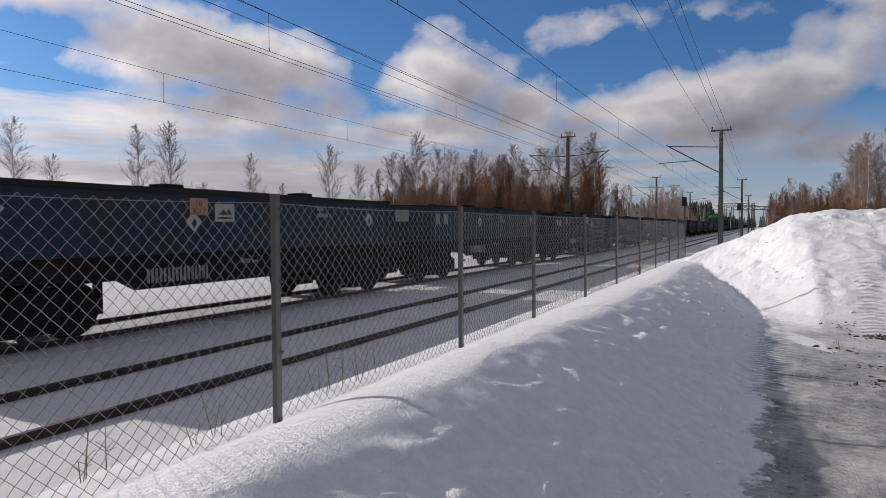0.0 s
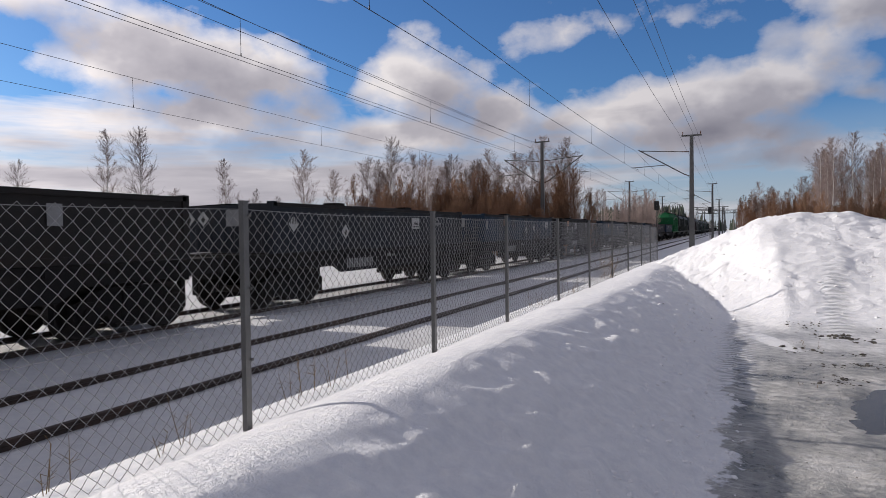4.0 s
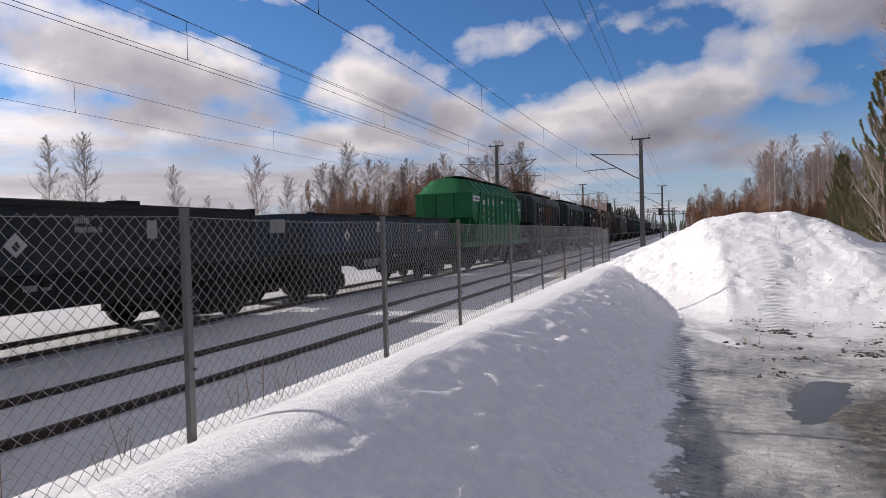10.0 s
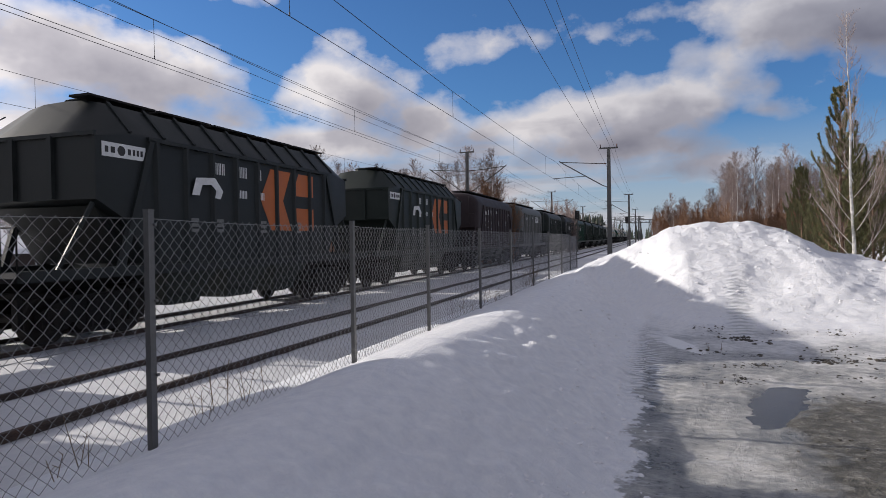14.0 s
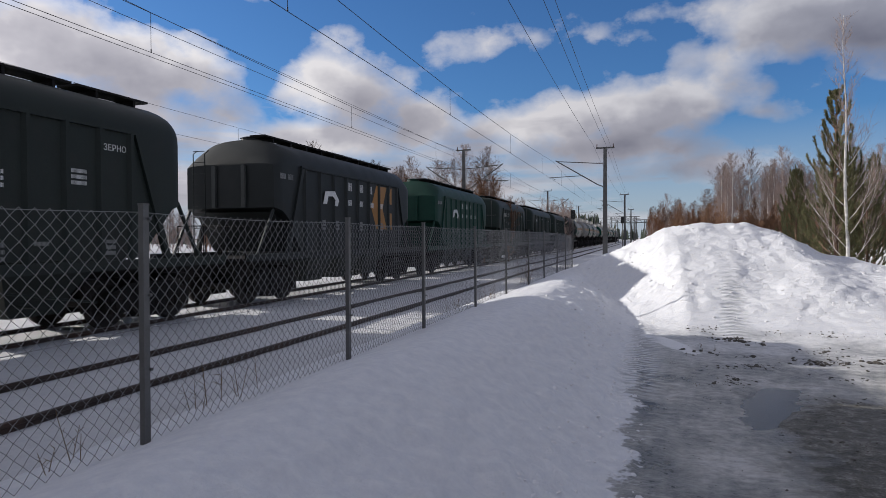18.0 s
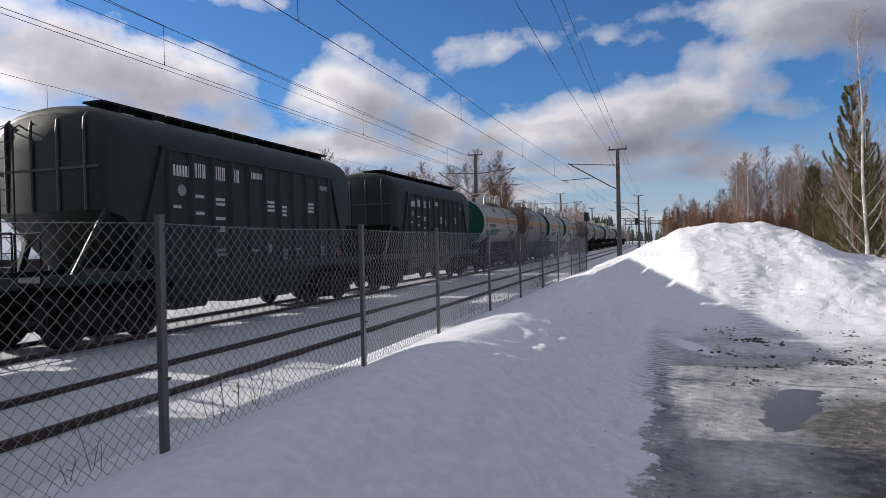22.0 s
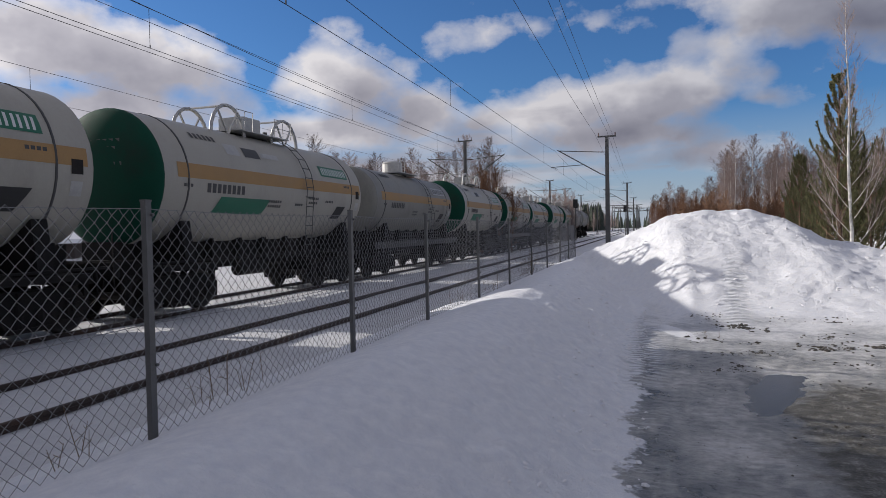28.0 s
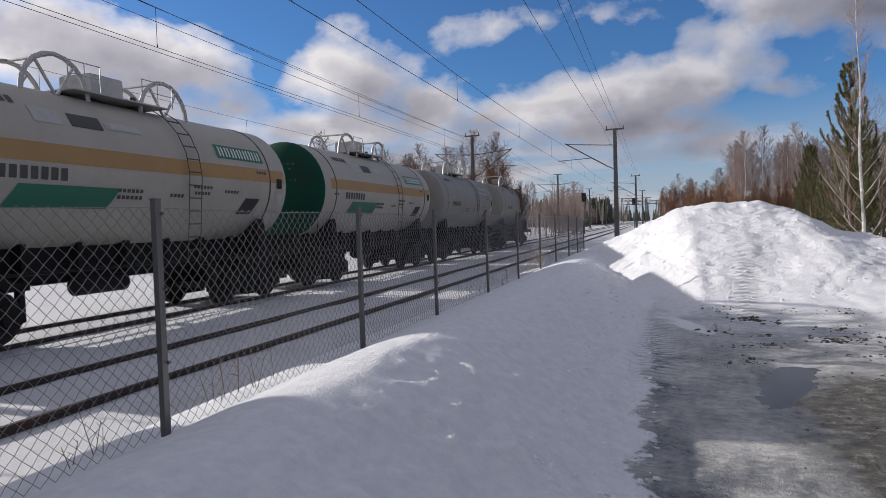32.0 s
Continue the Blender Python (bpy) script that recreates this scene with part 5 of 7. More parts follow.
def make_tank(key, label, green_end=True, stripe="tank_stripe", rings=True, sill=False, strong=True):
    L = TANK_L
    m = M[key]
    w = thing("tank_wagon", label, "tank wagon", "tank wagons of the train")
    ya, yb = 1.12, L - 1.08
    n = 40

    def circle(y, r):
        return [(r * math.sin(2 * math.pi * k / n), y, TANK_Z + r * math.cos(2 * math.pi * k / n)) for k in range(n)]

    bm = bmesh.new()
    loft(bm, [circle(ya + (yb - ya) * k / 6, TANK_R) for k in range(7)][::-1], caps=False)
    part("barrel", bm, m, w, smooth=True)
    for y, f, mm in ((ya, -1, M["tank_green"] if green_end else m), (yb, 1, m)):
        bm = bmesh.new()
        rs = [circle(y + f * 0.27 * math.sin(a), max(0.02, TANK_R * math.cos(a) ** 0.75)) for a in [math.pi / 2 * q / 9 for q in range(10)]]
        loft(bm, rs if f < 0 else rs[::-1], caps=True)
        bmesh.ops.recalc_face_normals(bm, faces=bm.faces)
        part("end_cap", bm, mm, w, "emerald green dished end" if mm is M["tank_green"] else "", smooth=True)
    # added black boxes fill the gap under the barrel, standing in for shade
    bm = bmesh.new()
    box(bm, -0.5, 0.5, ya - 0.3, yb + 0.3, 1.02, TANK_Z - TANK_R + 0.14)
    for q in range(9):
        yq = ya + 0.2 + (yb - ya - 0.4) * q / 8
        box(bm, -0.75, 0.75, yq - 0.05, yq + 0.05, 1.05, TANK_Z - TANK_R + 0.16)
    part("cradle", bm, M["under"], w, "black filler for the shade under the barrel")["kind"] = "stuff"
    if green_end:
        bm = bmesh.new()
        for q in range(5):
            bars_on_end(bm, ya, q)
        part("end_lettering", bm, M["hop_grey"], w, "rows of pale lettering as plain bars")
    for y in (ya + 0.75, yb - 0.75):
        bm = bmesh.new()
        loft(bm, [circle(y - 0.022, TANK_R + 0.001), circle(y - 0.022, TANK_R + 0.014), circle(y + 0.022, TANK_R + 0.014), circle(y + 0.022, TANK_R + 0.001)], caps=False)
        part("strap", bm, M["strap"] if strong else m, w)
    if stripe:
        bm = bmesh.new()
        patch(bm, ya + 0.4, yb - 0.1, 0.0, 0.34)
        part("stripe", bm, M[stripe], w, "ochre yellow stripe along the barrel")
    # signs and stencils
    yl = L * 0.5
    signs = []
    if key == "tank_white":
        signs = [("sign_board", M["sign_green"], yl - 3.2, yl - 1.1, -0.78, -0.38, 0.25), ("bank_mark", M["strap"], yl - 1.75, yl - 1.05, 0.72, 0.98, 0), ("bank_mark", M["fitting"], yl - 2.5, yl - 1.95, 0.72, 1.0, 0), ("bank_mark", M["fitting"], yl - 0.95, yl - 0.1, 0.78, 0.92, 0)]
    for nm, mm, a, b, z0, z1, sk in signs:
        bm = bmesh.new()
        patch(bm, a, b, z0, z1, 0.008, sk)
        part(nm, bm, mm, w)
    if key != "tank_dirty":
        bm = bmesh.new()
        patch(bm, yl + 2.15, yl + 4.0, 0.50, 0.84, 0.008)
        nb = part("name_board", bm, M["sign_green"] if key == "tank_white" else M["fitting"], w, "green name board with pale bars")
        bm = bmesh.new()
        for q in range(7):
            for a, b in ((0.0, 0.055), (0.115, 0.17)):
                patch(bm, yl + 2.25 + q * 0.245 + a, yl + 2.25 + q * 0.245 + b, 0.55, 0.79, 0.012, 0.02)
        part("name_lettering", bm, M["white"] if key == "tank_white" else M["strap"], nb)
    bm = bmesh.new()
    for q in range(8):
        patch(bm, yl - 3.5 + q * 0.19, yl - 3.37 + q * 0.19, -0.30, -0.08, 0.008)
    part("wagon_number", bm, M["strap"], w, "black painted wagon number")
    bm = bmesh.new()
    for q in range(6):
        patch(bm, yl - 3.6 + q * 0.16, yl - 3.5 + q * 0.16, 1.0, 1.14, 0.008)
    part("railway_mark", bm, M["strap"], w)
    for a, z, nn in ((yl + 1.2, -0.28, 6), (yl + 1.25, -0.42, 5), (yl + 0.5, -0.5, 4), (yl + 2.3, -0.35, 5), (yl - 4.3, -0.2, 3), (yl + 3.6, 0.2, 4), (yl - 0.9, -0.45, 6), (yl - 0.9, -0.58, 6)):
        bm = bmesh.new()
        for q in range(nn):
            patch(bm, a + q * 0.11, a + 0.08 + q * 0.11, z, z + 0.07, 0.008, n=2)
        part("stencil_lettering", bm, M["strap"], w, "small black stencil marks")
    bm = bmesh.new()
    patch(bm, yl + 2.9, yl + 3.5, -0.85, -0.45, 0.008, 0.25)
    part("data_board", bm, M["blacktext"], w, "black slanted data board")
    for q in range(2):
        bm = bmesh.new()
        patch(bm, yb - 0.45 + q * 0.0, yb - 0.2, -0.15 - 0.4 * q, 0.12 - 0.4 * q, 0.008)
        part("hazard_label", bm, M["fitting"] if q else M["gond_dark"], w)
    # ladder on the near side
    for s in (1, -1):
        bm = bmesh.new()
        for y in (yl + 0.95, yl + 1.35):
            pts = [(s * 1.5, y, 1.2), (s * 1.62, y, 2.6)] + [(s * (TANK_R + 0.1) * math.cos(a), y, TANK_Z + (TANK_R + 0.1) * math.sin(a)) for a in (0.0, 0.3, 0.6, 0.9, 1.15)]
            pipe(bm, pts, 0.011, 5)
        lad = part("ladder", bm, M["strap"], w)
        for k in range(11):
            bm = bmesh.new()
            z = 1.45 + k * 0.29
            dz = z - TANK_Z
            xx = s * (1.5 + 0.12 * min(1.0, (z - 1.2) / 1.4)) if dz < 0 else s * math.sqrt(max(0.05, (TANK_R + 0.1) ** 2 - dz * dz))
            rod(bm, (xx, yl + 0.95, z), (xx, yl + 1.35, z), 0.014, 5)
            part("rung", bm, M["strap"], lad)
    # top: hatch dome, platform with rails, curved frames
    zt = TANK_Z + TANK_R
    bm = bmesh.new()
    if rings:
        box(bm, -0.42, 0.42, yl - 0.42, yl + 0.42, zt + 0.12, zt + 0.52)
        bmesh.ops.bevel(bm, geom=list(bm.edges), offset=0.03, segments=1)
    else:
        rod(bm, (0, yl, zt - 0.05), (0, yl, zt + 0.52), 0.48, 18)
        rod(bm, (0, yl, zt + 0.52), (0, yl, zt + 0.60), 0.50, 18, 0.42)
    part("hatch_housing", bm, M["fitting"], w, smooth=False)
    bm = bmesh.new()
    box(bm, -0.2, 0.85, yl - 1.2, yl + 1.3, zt + 0.0, zt + 0.03)
    part("top_platform", bm, M["fitting"], w)
    for a, b in ((yl - 1.3, yl - 0.55), (yl + 0.55, yl + 1.45)):
        bm = bmesh.new()
        h = 0.55
        pipe(bm, [(0.83, a, zt + 0.03), (0.83, a, zt + h), (0.83, b, zt + h), (0.83, b, zt + 0.03)], 0.014, 5)
        pipe(bm, [(0.83, a, zt + 0.3), (0.83, b, zt + 0.3)], 0.010, 5)
        pipe(bm, [(0.83, (a + b) / 2, zt + 0.03), (0.83, (a + b) / 2, zt + h)], 0.010, 5)
        part("platform_rail", bm, M["fitting"], w)
    for k in range(3):
        bm = bmesh.new()
        rod(bm, (0.35 - 0.3 * k, yl + 0.75, zt - 0.05), (0.35 - 0.3 * k, yl + 0.75, zt + 0.22), 0.07, 8)
        part("valve", bm, M["strap"], w)
    if rings:
        for yc, f in ((yl - 1.05, -1), (yl + 1.05, 1)):
            for s in (-1, 1):
                bm = bmesh.new()
                pts = []
                for k in range(11):
                    a = math.pi * k / 10
                    pts.append((s * 0.62, yc + f * 0.35 + 0.72 * math.cos(a), zt - 0.16 + 0.80 * math.sin(a)))
                pipe(bm, pts, 0.05, 6)
                guard = part("curved_guard", bm, M["fitting"], w)
                c = Vector((s * 0.62, yc + f * 0.35, zt - 0.16))
                for k in (3, 7):
                    bm = bmesh.new()
                    rod(bm, c, pts[k], 0.03, 4)
                    part("guard_spoke", bm, M["fitting"], guard)
            bm = bmesh.new()
            rod(bm, (-0.62, yc + f * 0.35, zt + 0.64), (0.62, yc + f * 0.35, zt + 0.64), 0.03, 5)
            part("guard_tie", bm, M["fitting"], w)
    # frame
    bm = bmesh.new()
    box(bm, -0.28, 0.28, 0.45, L - 0.45, 0.92, 1.3)
    part("centre_sill", bm, M["under"], w)
    for y in (0.45, L - 0.6):
        bm = bmesh.new()
        box(bm, -1.5, 1.5, y, y + 0.15, 1.0, 1.3)
        part("end_beam", bm, M["under"], w)
    for y in (2.0, L - 2.0):
        bm = bmesh.new()
        prism(bm, [(-1.45, 1.1), (1.45, 1.1), (1.3, 2.15), (0.9, 1.85), (0, 1.62), (-0.9, 1.85), (-1.3, 2.15)], "y", y - 0.16, y + 0.16)
        part("saddle", bm, M["under"], w)
        bm = bmesh.new()
        box(bm, -1.5, 1.5, y - 0.9, y + 0.9, 1.02, 1.14)
        part("bogie_deck", bm, M["under"], w)
    for s in (-1, 1):
        bm = bmesh.new()
        if sill:
            box(bm, s * 1.47 - 0.04, s * 1.47 + 0.04, 0.5, L - 0.5, 1.12, 1.38)
            part("side_sill", bm, M["strap"], w)
        else:
            rod(bm, (s * 1.45, 0.55, 1.22), (s * 1.45, L - 0.55, 1.22), 0.03, 5)
            part("side_rod", bm, M["under"], w)
    bm = bmesh.new()
    rod(bm, (0.7, yl - 1.3, 0.86), (0.7, yl - 0.1, 0.86), 0.19, 12)
    part("air_tank", bm, M["under"], w)
    bm = bmesh.new()
    rod(bm, (0, yl, 1.65), (0, yl, 0.72), 0.16, 10)
    part("drain_valve", bm, M["under"], w)
    bm = bmesh.new()
    pts = [(1.2, yl + 0.4, 0.95)] + [(1.2, yl + 0.4 + 0.16 * math.sin(a), 0.8 - 0.16 * math.cos(a) * -1) for a in [math.pi * 2 * k / 8 for k in range(9)]]
    pipe(bm, pts[1:], 0.018, 4)
    part("hand_wheel", bm, M["under"], w)
    for y0 in (0.62, L - 0.62):
        bm = bmesh.new()
        f = 1 if y0 < 5 else -1
        pipe(bm, [(1.5, y0, 2.0), (1.52, y0, 0.72), (1.52, y0 + f * 0.4, 0.72), (1.5, y0 + f * 0.4, 1.2)], 0.016, 5)
        part("step", bm, M["under"], w)
    running_gear(w, L, 2.1)
    return w


def bars_on_end(bm, ya, q):
    """Rows of bars on the upper half of the dished end."""
    z = TANK_Z + 0.75 - q * 0.17
    for k in range(7 - q % 3):
        x = -0.55 + k * 0.17 + 0.06 * (q % 2)
        d = math.hypot(x, z + 0.04 - TANK_Z) / TANK_R
        a = math.acos(min(1.0, d ** (1 / 0.75)))
        y = ya - 0.27 * math.sin(a) + 0.004
        box(bm, x, x + 0.11, y, y + 0.01, z, z + 0.08)


# ---- the order of the train ----
# rear couplings along the train, counted from a mark that passes the origin as run() goes
U = [-0.1, 13.8, 27.9, 41.8, 55.7, 69.6, 83.5, 97.4, 111.2, 125.1, 139.6, 153.5, 167.4, 181.8, 195.5, 209.8, 224.3, 239.1, 253.2, 267.3, 281.4, 296.5, 310.9, 325.4, 339.8, 356.1, 369.4, 383.8, 397.6, 409.9, 421.4, 432.9, 444.6, 457.6, 469.3, 481.1, 493.1, 504.8, 517.0, 529.2, 541.3, 553.2, 566.1]


def run(t):
    """How far the train has come, in metres."""
    ts = (0, 1.5, 7.5, 9.5, 11, 12.5, 14, 32)
    es = (5.6, 4.4, 0.1, -1.1, -1.75, -1.95, -2, -2)
    return 16.34 * t - 8.18 + float(np.interp(t, ts, es))


TRAIN = []   # (thing, where its leading end lies along the train)
flat = make_flat_wagon()
BOX_PLATES = [
    [("s", 3.6), ("o", 5.3), ("d", 5.6), ("w", 6.2), ("t", 9.3), ("g", 12.2)],
    [("s", 1.6), ("o", 5.6), ("d", 5.7), ("w", 6.3), ("t", 10.0), ("d", 12.6)],
    [("g", 1.2), ("g", 1.9), ("d", 5.4), ("t", 7.8), ("d", 12.3)],
    [("s", 1.5), ("d", 2.1), ("g", 3.4), ("w", 8.6), ("d", 10.2), ("t", 12.0)],
    [("w", 5.4), ("d", 6.6), ("o", 7.2), ("d", 9.0), ("t", 11.4)],
    [("s", 3.0), ("d", 4.2), ("w", 5.0), ("d", 9.4), ("g", 10.6)],
    [("s", 1.8), ("d", 4.4), ("w", 9.0), ("t", 11.0)],
    [("g", 1.2), ("o", 3.9), ("d", 8.0), ("d", 9.6), ("w", 12.2)],
    [("o", 2.6), ("d", 2.7), ("d", 4.3), ("w", 5.1), ("t", 9.0), ("g", 11.8)],
    [("s", 3.2), ("o", 4.0), ("w", 6.4), ("d", 9.5), ("t", 11.6)],
    [("d", 4.2), ("w", 5.2), ("t", 8.8), ("d", 11.8)],
    [("d", 2.0), ("t", 4.6), ("d", 7.2), ("s", 9.0), ("w", 10.4)],
    [("w", 4.2), ("d", 6.2), ("d", 7.0), ("t", 8.2), ("g", 10.0)],
    [("d", 3.2), ("w", 5.6), ("t", 9.6), ("d", 12.0)],
]
BOX_COLOURS = ["gond_blue", "gond_blue", "gond_blue", "gond_dark", "gond_grey", "gond_dark", "gond_grey", "gond_blue", "gond_dark", "gond_blue", "gond_dark", "gond_blue", "gond_grey", "gond_blue"]
for k in range(14):
    lead = U[k] - 13.92 + (0.9 if k < 13 else 0.45)
    TRAIN.append((flat if k == 0 else copy_thing(flat, Matrix()), lead))
    TRAIN.append((make_box(BOX_COLOURS[k], k + 3, BOX_PLATES[k]), lead))

black = make_hopper("A", "hop_black", "graphite-black covered grain hopper wagon with white stencils")
dgreen = make_hopper("A", "hop_dgreen", "blackish-green covered grain hopper wagon with white stencils")
slate = make_hopper("B", "hop_slate", "slate-grey angular hopper wagon with an orange arrow emblem", "orange", "rus", True)
HOPPERS = {
    14: make_hopper("B", "hop_bright", "bright green angular grain hopper wagon with a white maker's plate", None, "std", True),
    15: black, 16: None,
    17: slate,
    18: make_hopper("B", "hop_black", "black angular hopper wagon with an orange arrow emblem", "orange", "rus", True),
    19: make_hopper("A", "hop_brown", "brown-black covered grain hopper wagon with white stencils"),
    20: make_hopper("A", "hop_grey", "silver-grey covered hopper wagon with a white operator board", None, "std", False, "board"),
    21: None,
    22: make_hopper("C", "hop_slate", "slate-grey round-ended hopper wagon with a faded amber arrow emblem", "amber", "rus"),
    23: make_hopper("C", "hop_green", "deep green round-ended hopper wagon with a white emblem", None, "rus"),
    24: dgreen,
    25: make_hopper("A", "hop_dgreen", "long blackish-green covered grain hopper wagon with white stencils", L=16.2),
    26: make_hopper("A", "hop_dgreen", "short blackish-green covered grain hopper wagon with white stencils", L=13.8),
    27: None,
}
for k in range(14, 28):
    ob = HOPPERS[k]
    if ob is None:
        ob = copy_thing(black, Matrix())
    TRAIN.append((ob, U[k] + 1.13 - {25: 16.2, 26: 13.8}.get(k, 14.42)))

white = make_tank("tank_white", "off-white chemical tank wagon with an ochre stripe and green end")
grey = make_tank("tank_grey", "dusty grey tank wagon with a faded ochre stripe", False, "tank_stripe")
plain = make_tank("tank_grey", "plain dusty grey tank wagon without a stripe", False, None, strong=False)
hatch = make_tank("tank_white", "off-white tank wagon with a round hatch dome and side sill", True, "tank_stripe", False, True)
TANK_R, TANK_Z = 1.38, 3.08   # an older, slimmer kind
slim = make_tank("tank_white", "slim off-white chemical tank wagon with an ochre stripe and green end")
pale = make_tank("tank_grey", "pale grey tank wagon with a round hatch dome", False, "tank_stripe", False, True)
TANK_R, TANK_Z = 1.27, 2.95
dirty = make_tank("tank_dirty", "grimy grey tank wagon with an ochre stripe and green end", True, "tank_stripe")
TANK_R, TANK_Z = 1.56, 3.12
ORDER = ["slim", "grey", "white", "white", "dirty", "white", "white", "pale", "white", "hatch", "slim", "white", "white", "plain", "plain"]
STOCK = {"white": white, "slim": slim, "pale": pale, "grey": grey, "plain": plain, "dirty": dirty, "hatch": hatch}
done = set()
for k, nm in enumerate(ORDER):
    ob = STOCK[nm] if nm not in done else copy_thing(STOCK[nm], Matrix())
    done.add(nm)
    TRAIN.append((ob, U[28 + k] + 0.1 - TANK_L))
# copies carry wheelsets of their own
WHEELS = [o for ob, _ in TRAIN for o in ob.children_recursive if o.name.split(".")[0] == "wheelset"]


# ---- overhead line ----
def b_insulator(bm, a, b, r=0.055, n=5):
    a, b = Vector(a), Vector(b)
    rod(bm, a, b, 0.02, 6)
    for k in range(n):
        c = a.lerp(b, (k + 0.5) / n)
        d = (b - a).normalized() * 0.02
        rod(bm, c - d, c + d, r, 10, r * 0.7)


def make_mast(x, y, h, side, cx, contact, messenger, double=False, feeders=True):
    """A steel mast with a hinged bracket over the track at cx. side: +1 if the track lies towards +x."""
    m = thing("catenary_mast", "weathered steel railway catenary mast with a bracket arm", "catenary mast", "masts of the overhead line")
    m.location = (x, y, 0)
    d = cx - x
    s = 1 if d > 0 else -1
    bm = bmesh.new()
    loft(bm, [[(a * 0.17, b * 0.17, -0.3) for a, b in ((-1, -1), (1, -1), (1, 1), (-1, 1))], [(a * 0.11, b * 0.11, h) for a, b in ((-1, -1), (1, -1), (1, 1), (-1, 1))]])
    part("column", bm, M["polesteel"], m)
    bm = bmesh.new()
    loft(bm, [[(a * 0.42, b * 0.42, -0.4) for a, b in ((-1, -1), (1, -1), (1, 1), (-1, 1))], [(a * 0.36, b * 0.36, 0.25) for a, b in ((-1, -1), (1, -1), (1, 1), (-1, 1))]])
    part("footing", bm, M["concrete"], m)
    arms = [(s, d)] + ([(-s, -abs(d) * s)] if double else [])
    for sg, dd in arms:
        bm = bmesh.new()
        b_insulator(bm, (sg * 0.15, 0, messenger - 0.3), (sg * 0.6, 0, messenger - 0.28))
        b_insulator(bm, (sg * 0.15, 0, contact - 0.55), (sg * 0.55, 0, contact - 0.36))
        part("insulators", bm, M["insul"], m)
        bm = bmesh.new()
        rod(bm, (sg * 0.6, 0, messenger - 0.28), (dd * 0.97, 0, messenger - 0.06), 0.03, 6)
        part("top_tube", bm, M["polesteel"], m)
        bm = bmesh.new()
        rod(bm, (sg * 0.55, 0, contact - 0.36), (dd, 0, messenger), 0.04, 6)
        part("bracket_tube", bm, M["polesteel"], m)
        bm = bmesh.new()
        rod(bm, (dd * 0.48, 0, contact + 0.26), (dd * 1.14, 0, contact + 0.18), 0.026, 6)
        rod(bm, (dd * 1.08, 0, contact + 0.18), (dd, 0, contact + 0.01), 0.016, 5)
        part("steady_arm", bm, M["polesteel"], m)
    if feeders:
        bm = bmesh.new()
        box(bm, -0.62, 0.62, -0.05, 0.05, h - 0.04, h + 0.06)
        part("crossarm", bm, M["polesteel"], m)
        for q in (-0.55, 0.55):
            bm = bmesh.new()
            b_insulator(bm, (q, 0, h + 0.05), (q, 0, h + 0.28), 0.05, 3)
            part("insulator", bm, M["insul"], m)
    bm = bmesh.new()
    for z in (2.2, 2.5, 4.0):
        box(bm, -0.18, 0.18, -0.18, 0.18, z, z + 0.05)
    part("clamp_band", bm, M["polesteel"], m)
    return m


N_Y = [-54, -5, 45, 95, 146, 198, 250]
F_Y = [-54, -4, 50.5, 99, 149, 200, 252]
for y in N_Y:
    make_mast(-2.36, y, 8.0, -1, -5.75, 5.88, 7.25)
for y in F_Y:
    make_mast(-14.05, y, 9.1, 1, -10.75, 6.3, 7.85, double=True)


def sag_line(x, z, ys, sag, r, n=10):
    bm = bmesh.new()
    pts = [(x, ys[0], z)]
    for a, b in zip(ys[:-1], ys[1:]):
        pts += [(x, a + (b - a) * k / n, z - 4 * sag * (k / n) * (1 - k / n)) for k in range(1, n + 1)]
    pipe(bm, pts, r, 4)
    return bm


def make_line(x, contact, messenger, ys, sag, twin=False):
    t = thing("overhead_line", "dark overhead contact wire with messenger and droppers", "overhead line", "overhead lines")
    part("contact_wire", sag_line(x, contact, ys, 0.03, 0.0075), M["cable"], t)
    part("messenger_wire", sag_line(x, messenger, ys, sag, 0.008), M["cable"], t)
    if twin:
        part("contact_wire", sag_line(x, contact - 0.10, ys, 0.04, 0.007), M["cable"], t)
        for z in (messenger - 0.80, messenger - 0.47):
            part("messenger_wire", sag_line(x, z, ys, 0.05, 0.007), M["cable"], t)
    for a, b in zip(ys[:-1], ys[1:]):
        if a > 130:
            break
        for k in range(5):
            f = (k + 0.5) / 5
            y = a + (b - a) * f
            bm = bmesh.new()
            rod(bm, (x, y, contact), (x, y, messenger - 4 * sag * f * (1 - f)), 0.006, 4)
            rod(bm, (x, y, contact - 0.02), (x, y, contact + 0.05), 0.014, 5)
            part("dropper", bm, M["cable"], t)
    return t


make_line(-5.95, 5.92, 7.22, N_Y, 0.48)
make_line(-11.1, 6.32, 7.75, F_Y, 0.6, twin=True)
make_line(-18.6, 6.28, 7.5, [y + 3 for y in F_Y], 0.28)
for x, z in ((-3.2, 8.3), (-2.35, 8.35), (-2.05, 8.32)):
    bm = sag_line(x, z, N_Y, 0.35, 0.008)
    tagged(link_mesh("feeder_wire", bm, M["cable"]), "dark feeder wire strung along the mast tops", "cable", "feeder wires")


